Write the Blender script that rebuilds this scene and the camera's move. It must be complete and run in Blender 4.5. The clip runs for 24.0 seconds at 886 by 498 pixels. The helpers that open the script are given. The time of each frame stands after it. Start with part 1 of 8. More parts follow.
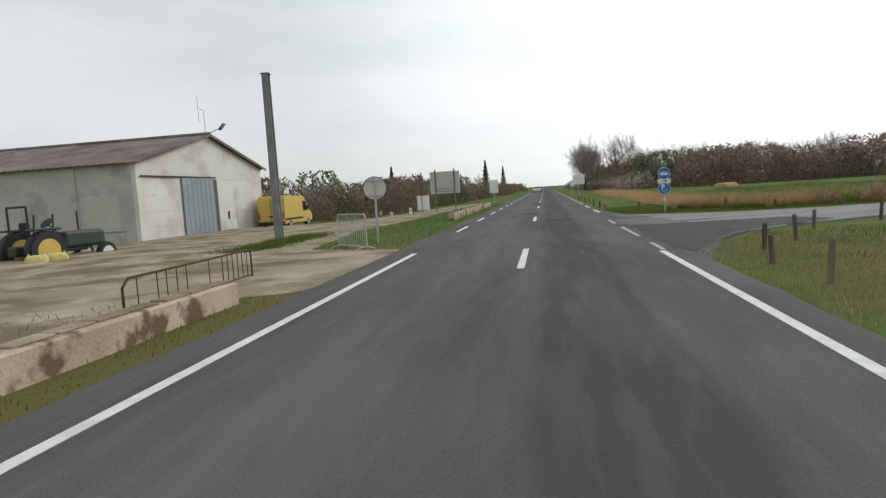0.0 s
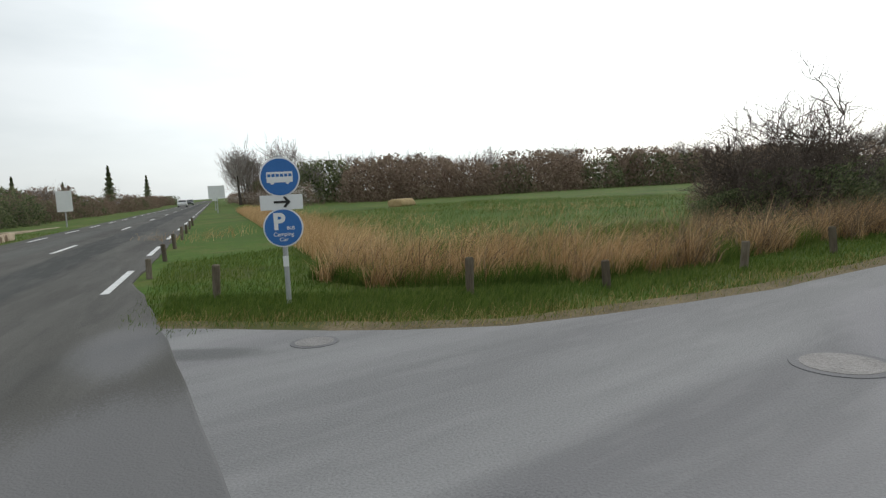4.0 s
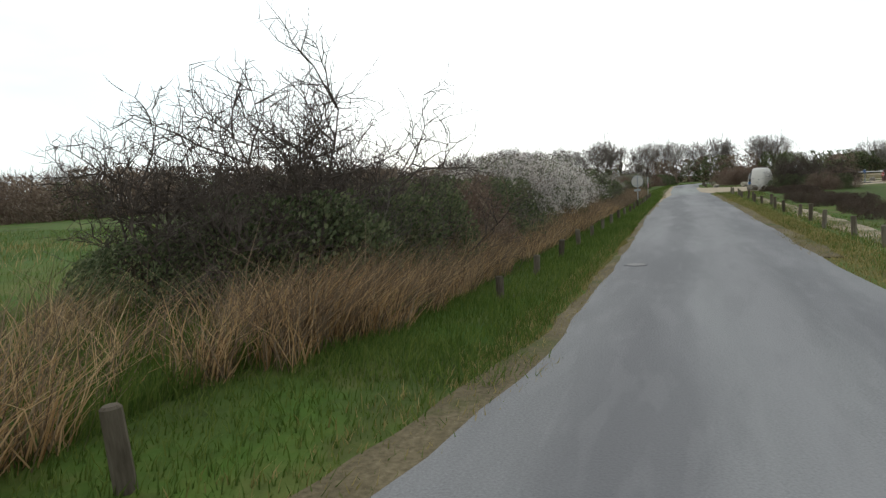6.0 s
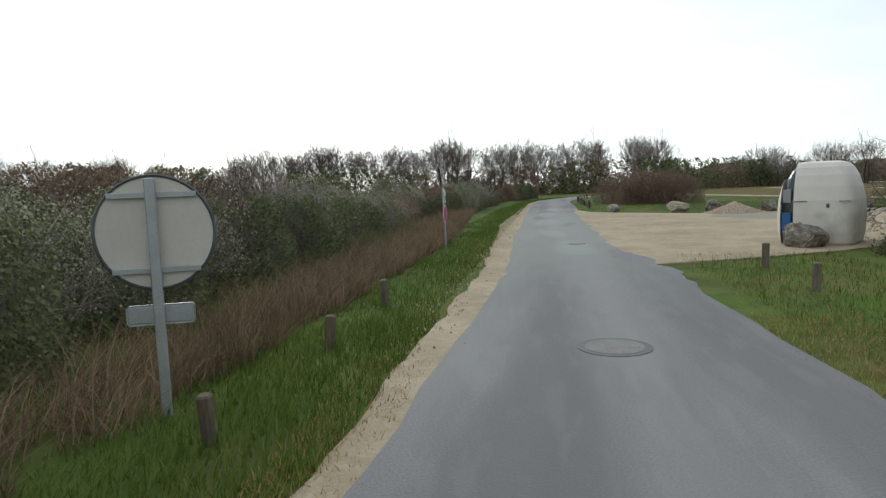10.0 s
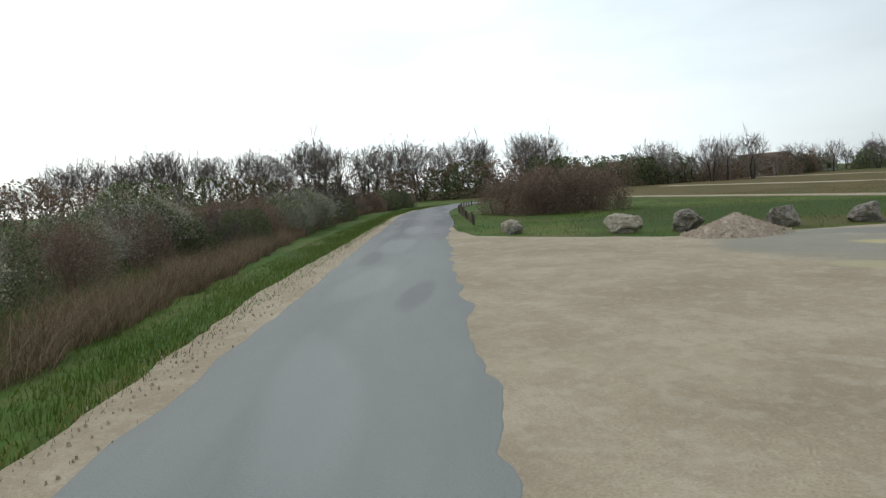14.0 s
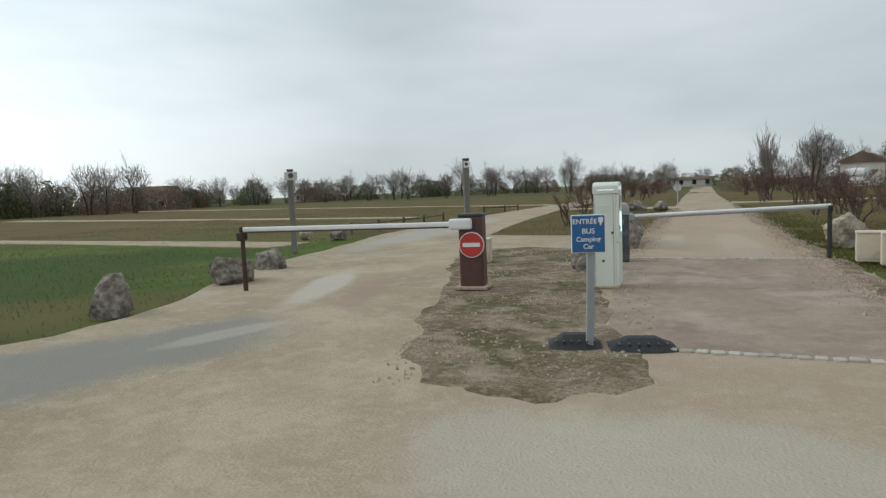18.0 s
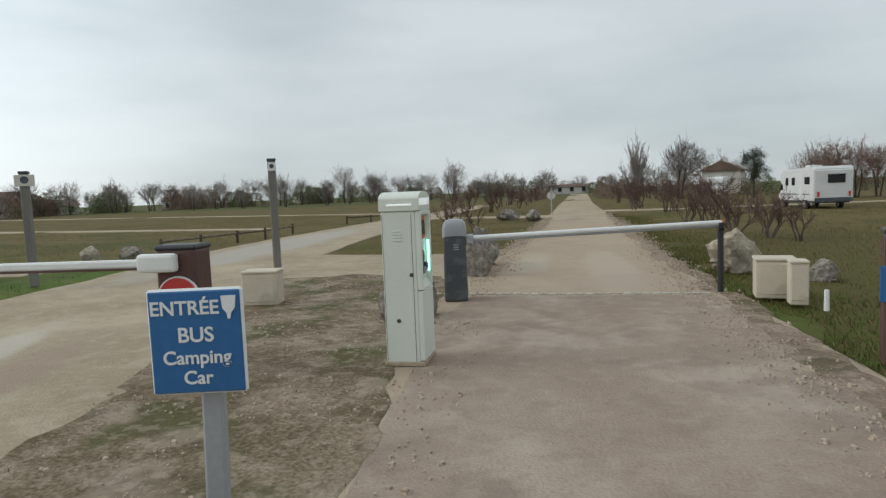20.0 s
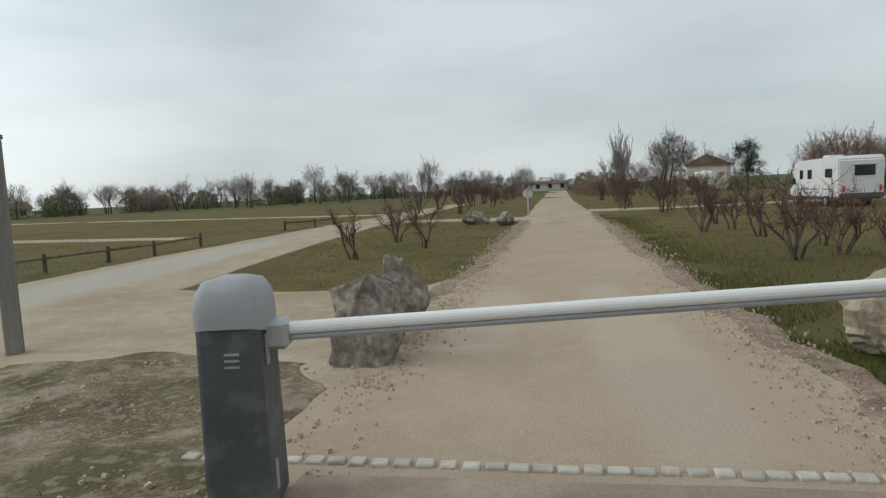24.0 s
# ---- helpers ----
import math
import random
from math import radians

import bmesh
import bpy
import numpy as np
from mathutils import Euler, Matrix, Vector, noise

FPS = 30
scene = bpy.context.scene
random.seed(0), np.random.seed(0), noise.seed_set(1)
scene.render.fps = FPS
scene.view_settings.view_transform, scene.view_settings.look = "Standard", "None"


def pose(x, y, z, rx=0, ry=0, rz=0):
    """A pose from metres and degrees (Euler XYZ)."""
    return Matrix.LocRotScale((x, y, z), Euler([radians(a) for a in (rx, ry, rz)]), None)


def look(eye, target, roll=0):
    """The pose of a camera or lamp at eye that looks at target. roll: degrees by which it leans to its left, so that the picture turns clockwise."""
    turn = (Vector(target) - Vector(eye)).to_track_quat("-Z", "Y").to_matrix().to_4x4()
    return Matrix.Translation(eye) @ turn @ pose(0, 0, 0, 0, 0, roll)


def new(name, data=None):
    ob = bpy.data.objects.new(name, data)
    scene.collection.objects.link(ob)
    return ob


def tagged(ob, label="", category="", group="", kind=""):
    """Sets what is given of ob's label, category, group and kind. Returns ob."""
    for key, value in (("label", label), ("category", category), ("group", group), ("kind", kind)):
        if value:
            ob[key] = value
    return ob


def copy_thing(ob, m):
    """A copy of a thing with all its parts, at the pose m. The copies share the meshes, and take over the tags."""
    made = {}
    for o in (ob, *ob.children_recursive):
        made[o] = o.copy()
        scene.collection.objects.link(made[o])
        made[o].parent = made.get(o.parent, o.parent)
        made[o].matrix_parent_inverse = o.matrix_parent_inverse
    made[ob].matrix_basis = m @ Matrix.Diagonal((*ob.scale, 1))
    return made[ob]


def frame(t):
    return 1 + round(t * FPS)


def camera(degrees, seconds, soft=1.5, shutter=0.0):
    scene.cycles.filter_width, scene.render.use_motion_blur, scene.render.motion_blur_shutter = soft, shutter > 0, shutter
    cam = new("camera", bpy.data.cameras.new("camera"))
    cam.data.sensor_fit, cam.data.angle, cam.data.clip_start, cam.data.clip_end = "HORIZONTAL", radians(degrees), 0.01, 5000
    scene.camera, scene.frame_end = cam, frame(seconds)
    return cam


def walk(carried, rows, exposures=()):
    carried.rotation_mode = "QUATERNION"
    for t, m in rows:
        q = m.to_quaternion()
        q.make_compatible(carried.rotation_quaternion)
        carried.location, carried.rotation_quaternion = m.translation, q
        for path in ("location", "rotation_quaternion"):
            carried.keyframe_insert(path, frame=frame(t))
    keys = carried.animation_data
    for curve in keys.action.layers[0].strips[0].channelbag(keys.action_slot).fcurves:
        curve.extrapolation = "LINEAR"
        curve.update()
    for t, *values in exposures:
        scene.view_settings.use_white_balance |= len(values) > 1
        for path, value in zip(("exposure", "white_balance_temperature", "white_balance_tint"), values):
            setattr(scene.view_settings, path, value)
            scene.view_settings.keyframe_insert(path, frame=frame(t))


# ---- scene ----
import itertools

# ---- camera and its drive: seconds, x, y, z, yaw, pitch, roll ----
cam = camera(70.5, 24.0, soft=1.3)
DRIVE = [
    (0.00, -85.223, 25.191, 1.477, 335.67, -5.15, -3.57),
    (0.50, -83.393, 28.132, 1.485, 336.07, -5.35, -3.15),
    (1.00, -81.482, 31.047, 1.482, 335.64, -5.36, -2.88),
    (1.50, -79.774, 33.403, 1.496, 334.49, -5.41, -2.55),
    (3.50, -72.567, 39.223, 1.487, 313.95, -5.20, -3.22),
    (4.00, -70.025, 39.909, 1.468, 306.48, -5.65, -2.89),
    (4.50, -67.662, 40.132, 1.501, 298.73, -5.42, -3.05),
    (4.70, -66.665, 40.142, 1.492, 294.90, -5.78, -3.45),
    (5.00, -65.141, 40.083, 1.494, 289.36, -5.43, -2.77),
    (5.50, -62.518, 39.616, 1.485, 281.33, -5.27, -2.18),
    (6.00, -60.100, 38.899, 1.476, 274.21, -5.52, -2.92),
    (6.50, -57.925, 38.198, 1.496, 269.73, -5.43, -3.47),
    (7.00, -55.481, 37.440, 1.512, 266.76, -5.12, -3.43),
    (7.50, -52.466, 36.609, 1.517, 264.50, -5.37, -2.60),
    (8.00, -49.148, 35.600, 1.506, 262.48, -5.47, -2.11),
    (8.20, -44.198, 34.100, 1.505, 262.40, -5.41, -2.21),
    (8.40, -38.424, 32.349, 1.504, 262.31, -5.33, -2.32),
    (8.60, -32.375, 30.516, 1.503, 262.22, -5.26, -2.44),
    (8.80, -26.601, 28.766, 1.502, 262.12, -5.18, -2.55),
    (9.00, -21.651, 27.266, 1.502, 262.05, -5.12, -2.65),
    (9.50, -18.858, 26.535, 1.505, 262.19, -5.27, -2.39),
    (11.50, -12.472, 24.443, 1.502, 263.08, -5.44, -1.70),
    (12.00, -10.344, 23.821, 1.484, 262.83, -5.28, -2.01),
    (12.50, -8.515, 23.266, 1.481, 261.84, -5.25, -1.63),
    (13.00, -6.605, 22.516, 1.491, 259.98, -5.14, -1.77),
    (13.50, -5.153, 21.663, 1.513, 256.91, -5.25, -2.55),
    (14.00, -3.693, 20.609, 1.506, 252.57, -5.31, -3.90),
    (14.50, -2.487, 19.358, 1.495, 246.75, -5.42, -3.28),
    (15.00, -1.540, 17.973, 1.492, 240.35, -5.06, -4.12),
    (15.50, -0.917, 16.660, 1.499, 233.59, -5.34, -3.23),
    (16.00, -0.272, 15.010, 1.481, 226.27, -5.36, -2.33),
    (16.50, 0.023, 13.671, 1.489, 220.17, -5.58, -1.62),
    (17.00, 0.133, 12.197, 1.502, 214.03, -5.67, -2.52),
    (17.50, 0.193, 10.874, 1.481, 208.63, -5.73, -2.09),
    (18.00, 0.114, 9.479, 1.479, 202.73, -5.27, -2.32),
    (18.50, -0.012, 8.506, 1.495, 198.54, -5.33, -1.59),
    (19.00, -0.114, 7.348, 1.496, 195.60, -5.14, -2.62),
    (19.50, -0.130, 6.428, 1.485, 193.62, -5.06, -2.35),
    (21.50, -0.123, 3.137, 1.506, 191.25, -5.07, -2.79),
    (22.00, -0.112, 2.409, 1.511, 191.04, -5.03, -2.93),
    (22.50, -0.078, 1.729, 1.508, 190.92, -5.08, -2.84),
    (23.00, -0.032, 0.987, 1.493, 190.88, -4.97, -3.07),
    (23.50, 0.006, 0.411, 1.492, 190.82, -5.01, -3.15),
    (24.00, 0.042, -0.146, 1.487, 190.75, -5.33, -2.84),
]


def drive_pose(x, y, z, yaw, pitch, roll):
    ya, pi_ = radians(yaw), radians(pitch)
    ahead = Vector((-math.sin(ya) * math.cos(pi_), math.cos(ya) * math.cos(pi_), math.sin(pi_)))
    return look((x, y, z), Vector((x, y, z)) + ahead, roll)


walk(cam, [(r[0], drive_pose(*r[1:])) for r in DRIVE], [(0.0, 0.05, 6650, 14.5), (4.0, 0.03, 6600, 13.5), (6.0, 0.0, 6500, 12), (9.0, 0.0, 6450, 11), (14.0, -0.08, 6300, 11), (24.0, -0.1, 6450, 11.5)])

# ---- sky and sun: a bright overcast afternoon ----
SUN_AZ, SUN_EL = radians(8), radians(26)      # azimuth from +x towards +y
sun_dir = Vector((math.cos(SUN_AZ) * math.cos(SUN_EL), math.sin(SUN_AZ) * math.cos(SUN_EL), math.sin(SUN_EL)))
world = bpy.data.worlds.new("overcast_sky")
scene.world = world
world.use_nodes = True
wn, wl = world.node_tree.nodes, world.node_tree.links
wn.clear()
w_out = wn.new("ShaderNodeOutputWorld")
w_bg = wn.new("ShaderNodeBackground")
w_sky = wn.new("ShaderNodeTexSky")
w_sky.sky_type, w_sky.sun_disc = "NISHITA", False
w_sky.sun_elevation, w_sky.sun_rotation = SUN_EL, radians(90) - SUN_AZ
w_geo = wn.new("ShaderNodeTexCoord")
w_map = wn.new("ShaderNodeMapping")
w_map.inputs["Scale"].default_value = (1.0, 1.0, 3.6)
w_noise = wn.new("ShaderNodeTexNoise")
w_noise.inputs["Scale"].default_value, w_noise.inputs["Detail"].default_value = 1.7, 5.0
w_noise.inputs["Roughness"].default_value = 0.5
w_cloud = wn.new("ShaderNodeValToRGB")
w_cloud.color_ramp.elements[0].position, w_cloud.color_ramp.elements[0].color = 0.34, (0.62, 0.7, 0.715, 1)
w_cloud.color_ramp.elements[1].position, w_cloud.color_ramp.elements[1].color = 0.66, (0.85, 0.925, 0.93, 1)
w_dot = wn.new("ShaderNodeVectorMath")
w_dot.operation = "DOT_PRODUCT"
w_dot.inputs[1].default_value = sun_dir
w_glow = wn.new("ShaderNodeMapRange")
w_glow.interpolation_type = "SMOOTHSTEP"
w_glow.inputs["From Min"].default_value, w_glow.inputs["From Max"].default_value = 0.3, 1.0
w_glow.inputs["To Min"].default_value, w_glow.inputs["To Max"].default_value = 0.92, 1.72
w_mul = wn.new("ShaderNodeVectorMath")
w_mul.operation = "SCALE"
w_dim = wn.new("ShaderNodeVectorMath")
w_dim.operation = "SCALE"
w_dim.inputs["Scale"].default_value = 0.09
w_mix = wn.new("ShaderNodeMix")
w_mix.data_type = "RGBA"
w_mix.inputs["Factor"].default_value = 0.86
wl.new(w_geo.outputs["Generated"], w_map.inputs["Vector"])
wl.new(w_map.outputs["Vector"], w_noise.inputs["Vector"])
wl.new(w_noise.outputs["Fac"], w_cloud.inputs["Fac"])
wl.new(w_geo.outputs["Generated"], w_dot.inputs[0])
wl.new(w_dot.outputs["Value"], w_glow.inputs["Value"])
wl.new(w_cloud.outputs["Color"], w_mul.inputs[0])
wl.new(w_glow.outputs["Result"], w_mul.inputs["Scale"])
wl.new(w_sky.outputs["Color"], w_dim.inputs[0])
wl.new(w_dim.outputs["Vector"], w_mix.inputs["A"])
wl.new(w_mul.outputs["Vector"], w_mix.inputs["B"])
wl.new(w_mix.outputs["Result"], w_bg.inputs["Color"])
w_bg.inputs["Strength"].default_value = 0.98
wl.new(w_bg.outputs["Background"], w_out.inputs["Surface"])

sun = new("sun", bpy.data.lights.new("sun", "SUN"))
sun.data.energy, sun.data.angle, sun.data.color = 0.7, radians(14), (1.0, 0.96, 0.9)
sun.matrix_world = look(sun_dir * 50, (0, 0, 0))


# ---- materials ----
def overlay(n, l, col, dist, wob, half, soft, rgb, amount, fray=5.0):
    """Lays a colour over col where dist (wobbled by noise) is under half."""
    wb = n.new("ShaderNodeMath")
    wb.operation, wb.inputs[1].default_value, wb.inputs[2].default_value = "MULTIPLY_ADD", soft * fray, -soft * fray / 2
    l.new(wob, wb.inputs[0])
    ad = n.new("ShaderNodeMath")
    l.new(dist, ad.inputs[0])
    l.new(wb.outputs["Value"], ad.inputs[1])
    rg = n.new("ShaderNodeMapRange")
    rg.interpolation_type = "SMOOTHSTEP"
    rg.inputs["From Min"].default_value, rg.inputs["From Max"].default_value = half - soft, half + soft
    rg.inputs["To Min"].default_value, rg.inputs["To Max"].default_value = amount, 0.0
    l.new(ad.outputs["Value"], rg.inputs["Value"])
    sm = n.new("ShaderNodeMix")
    sm.data_type = "RGBA"
    sm.inputs["B"].default_value = (*rgb, 1)
    l.new(rg.outputs["Result"], sm.inputs["Factor"])
    l.new(col, sm.inputs["A"])
    return sm.outputs["Result"]


def material(name, stops, scale=2.0, rough=0.85, bump=0.2, bump_scale=30.0, metal=0.0, fine=0.35, stretch=(1, 1, 1), random_amount=0.0, islands=False, stains=None, local=False, bands=(), blobs=(), thin=0.0, turn=None):
    """Colour from two scales of noise through a ramp of stops (position, rgb), bump, and optional stains (rgb, scale, amount)."""
    m = bpy.data.materials.new(name)
    m.use_nodes = True
    n, l = m.node_tree.nodes, m.node_tree.links
    b = n["Principled BSDF"]
    b.inputs["Roughness"].default_value, b.inputs["Metallic"].default_value = rough, metal
    if rough > 0.78 and not metal:
        b.inputs["Specular IOR Level"].default_value = 0.12 if rough >= 0.9 else 0.3
    if local:
        src = n.new("ShaderNodeTexCoord").outputs["Object"]
    else:
        src = n.new("ShaderNodeNewGeometry").outputs["Position"]
    mp = n.new("ShaderNodeMapping")
    mp.inputs["Scale"].default_value = stretch
    if turn is None:
        l.new(src, mp.inputs["Vector"])
    else:                               # wear drawn out along a road's direction
        lay = n.new("ShaderNodeMapping")
        lay.inputs["Rotation"].default_value = (0, 0, radians(-turn))
        l.new(src, lay.inputs["Vector"])
        l.new(lay.outputs["Vector"], mp.inputs["Vector"])
    big, small = n.new("ShaderNodeTexNoise"), n.new("ShaderNodeTexNoise")
    big.inputs["Scale"].default_value, big.inputs["Detail"].default_value = scale, 4
    small.inputs["Scale"].default_value, small.inputs["Detail"].default_value = bump_scale, 4
    l.new(mp.outputs["Vector"], big.inputs["Vector"])
    l.new(src if turn is not None else mp.outputs["Vector"], small.inputs["Vector"])
    mx = n.new("ShaderNodeMix")
    mx.inputs["Factor"].default_value = fine
    l.new(big.outputs["Fac"], mx.inputs["A"])
    l.new(small.outputs["Fac"], mx.inputs["B"])
    value = mx.outputs["Result"]
    if random_amount:
        rnd = n.new("ShaderNodeNewGeometry").outputs["Random Per Island"] if islands else n.new("ShaderNodeObjectInfo").outputs["Random"]
        ma = n.new("ShaderNodeMath")
        ma.operation = "MULTIPLY_ADD"
        ma.inputs[1].default_value, ma.inputs[2].default_value = random_amount, -random_amount / 2
        l.new(rnd, ma.inputs[0])
        ad = n.new("ShaderNodeMath")
        l.new(value, ad.inputs[0])
        l.new(ma.outputs["Value"], ad.inputs[1])
        value = ad.outputs["Value"]
    ramp = n.new("ShaderNodeValToRGB")
    el = ramp.color_ramp.elements
    while len(el) < len(stops):
        el.new(0.5)
    for e, (p, c) in zip(el, stops):
        e.position, e.color = p, (*c, 1)
    l.new(value, ramp.inputs["Fac"])
    col = ramp.outputs["Color"]
    for (nx_, ny_, mid, half, soft, rgb, amount) in bands:      # long worn strips, frayed by noise
        dt = n.new("ShaderNodeVectorMath")
        dt.operation = "DOT_PRODUCT"
        dt.inputs[1].default_value = (nx_, ny_, 0)
        l.new(src, dt.inputs[0])
        off = n.new("ShaderNodeMath")
        off.operation, off.inputs[1].default_value = "SUBTRACT", mid
        l.new(dt.outputs["Value"], off.inputs[0])
        ab = n.new("ShaderNodeMath")
        ab.operation = "ABSOLUTE"
        l.new(off.outputs["Value"], ab.inputs[0])
        col = overlay(n, l, col, ab.outputs["Value"], big.outputs["Fac"], half, soft, rgb, amount)
    for rgb, sc, amount in (stains if isinstance(stains, list) else [stains] if stains else []):
        st = n.new("ShaderNodeTexNoise")
        st.inputs["Scale"].default_value, st.inputs["Detail"].default_value = sc, 5
        l.new(mp.outputs["Vector"], st.inputs["Vector"])
        rg = n.new("ShaderNodeMapRange")
        rg.inputs["From Min"].default_value, rg.inputs["From Max"].default_value = 0.53, 0.615
        rg.inputs["To Max"].default_value = amount
        l.new(st.outputs["Fac"], rg.inputs["Value"])
        sm = n.new("ShaderNodeMix")
        sm.data_type = "RGBA"
        sm.inputs["B"].default_value = (*rgb, 1)
        l.new(rg.outputs["Result"], sm.inputs["Factor"])
        l.new(col, sm.inputs["A"])
        col = sm.outputs["Result"]
    for (cx, cy, rx_, ry_, ang_, rgb, amount) in blobs:         # patches of another tone
        pm = n.new("ShaderNodeMapping")
        pm.vector_type = "TEXTURE"
        pm.inputs["Location"].default_value = (cx, cy, 0)
        pm.inputs["Rotation"].default_value = (0, 0, radians(ang_))
        pm.inputs["Scale"].default_value = (rx_, ry_, 1000)
        l.new(src, pm.inputs["Vector"])
        ln = n.new("ShaderNodeVectorMath")
        ln.operation = "LENGTH"
        l.new(pm.outputs["Vector"], ln.inputs[0])
        col = overlay(n, l, col, ln.outputs["Value"], mx.outputs["Result"], 0.85, 0.24, rgb, amount, 9.0)
    l.new(col, b.inputs["Base Color"])
    if thin:                            # leaves and blades let part of the light through
        tr, ms = n.new("ShaderNodeBsdfTranslucent"), n.new("ShaderNodeMixShader")
        l.new(col, tr.inputs["Color"])
        ms.inputs["Fac"].default_value = thin
        l.new(b.outputs["BSDF"], ms.inputs[1])
        l.new(tr.outputs["BSDF"], ms.inputs[2])
        l.new(ms.outputs["Shader"], n["Material Output"].inputs["Surface"])
    if bump:
        bp = n.new("ShaderNodeBump")
        bp.inputs["Strength"].default_value, bp.inputs["Distance"].default_value = bump, 0.03
        l.new(small.outputs["Fac"], bp.inputs["Height"])
        l.new(bp.outputs["Normal"], b.inputs["Normal"])
    return m


def glowing(name, rgb, strength):
    m = bpy.data.materials.new(name)
    m.use_nodes = True
    b = m.node_tree.nodes["Principled BSDF"]
    b.inputs["Base Color"].default_value = (*rgb, 1)
    b.inputs["Emission Color"].default_value = (*rgb, 1)
    b.inputs["Emission Strength"].default_value = strength
    return m


def glass(name, rgb, rough=0.05):
    m = bpy.data.materials.new(name)
    m.use_nodes = True
    b = m.node_tree.nodes["Principled BSDF"]
    b.inputs["Base Color"].default_value, b.inputs["Roughness"].default_value = (*rgb, 1), rough
    b.inputs["Specular IOR Level"].default_value = 0.8
    return m


M_GROUND = material("meadow_grass", [(0.3, (0.04, 0.085, 0.011)), (0.5, (0.068, 0.128, 0.018)), (0.62, (0.105, 0.14, 0.028)), (0.75, (0.16, 0.15, 0.048))], 0.14, 0.95, 0.6, 9.0, fine=0.35, stains=[((0.15, 0.135, 0.05), 0.42, 0.4), ((0.055, 0.066, 0.02), 0.3, 0.5), ((0.19, 0.14, 0.065), 0.9, 0.25), ((0.05, 0.055, 0.02), 2.0, 0.35)],
                    bands=((0, 1, -56, 47, 3.5, (0.145, 0.1, 0.043), 0.88), (0, 1, -310, 205, 20.0, (0.1, 0.095, 0.042), 0.9)),
                    blobs=((10.2, 4.2, 3.0, 2.2, 40, (0.15, 0.125, 0.05), 0.75), (-3.2, -8, 1.1, 5, 4, (0.055, 0.075, 0.022), 0.7), (15.0, 2.0, 7.5, 9, 20, (0.042, 0.072, 0.015), 0.75), (-8.0, -4.0, 7.5, 13, 0, (0.105, 0.085, 0.033), 0.9), (-84, 35.5, 14, 1.7, 56, (0.125, 0.105, 0.042), 0.75), (-76, 28.5, 12, 3, 56, (0.095, 0.085, 0.032), 0.7), (-78, 26, 9, 1.2, 56, (0.15, 0.12, 0.05), 0.7), (-72.5, 31, 5, 1.2, 40, (0.15, 0.12, 0.05), 0.6), (-20, 15, 14, 5, -17, (0.05, 0.07, 0.02), 0.6), (9.4, 4.8, 2.2, 5, -30, (0.12, 0.105, 0.035), 0.7), (19, -16, 7, 2.5, -12, (0.06, 0.08, 0.022), 0.5), (7.6, -12.4, 3, 1.2, 0, (0.075, 0.085, 0.03), 0.5), (30, -20, 14, 1.6, -14, (0.16, 0.12, 0.055), 0.6), (-52, 52, 9, 2.2, 20, (0.24, 0.18, 0.06), 0.35), (-40, 66, 14, 2.0, 25, (0.22, 0.17, 0.06), 0.35), (-32.8, 27.8, 22, 0.75, -16.8, (0.17, 0.13, 0.055), 0.85), (-42, 60, 22, 14, 10, (0.06, 0.115, 0.016), 0.6)))
M_ASPHALT = material("worn_dark_asphalt", [(0.3, (0.08, 0.077, 0.071)), (0.5, (0.11, 0.106, 0.098)), (0.7, (0.15, 0.145, 0.135))], 0.8, 0.95, 0.4, 60.0, fine=0.4, stretch=(0.16, 1, 1), turn=56.15, stains=[((0.066, 0.065, 0.063), 0.5, 0.32), ((0.16, 0.155, 0.146), 1.1, 0.22), ((0.058, 0.057, 0.056), 2.6, 0.2), ((0.18, 0.172, 0.16), 4.5, 0.16)],
                     bands=((0.8305, -0.557, -84.3, 0.62, 0.12, (0.06, 0.063, 0.062), 0.75), (0.8305, -0.557, -86.6, 0.55, 0.2, (0.13, 0.133, 0.127), 0.5)),
                     blobs=((-69.0, 42.6, 2.6, 1.1, 58, (0.19, 0.187, 0.19), 0.75), (-66.9, 46.4, 1.6, 0.5, 58, (0.2, 0.197, 0.2), 0.7), (-71.6, 39.4, 1.5, 0.8, 50, (0.17, 0.167, 0.168), 0.6), (-69.5, 47.5, 1.2, 0.5, 60, (0.04, 0.041, 0.042), 0.6), (-66.5, 55, 1.4, 0.5, 60, (0.045, 0.046, 0.046), 0.6), (-74.3, 38.4, 2.0, 0.6, 56, (0.13, 0.13, 0.125), 0.5)))
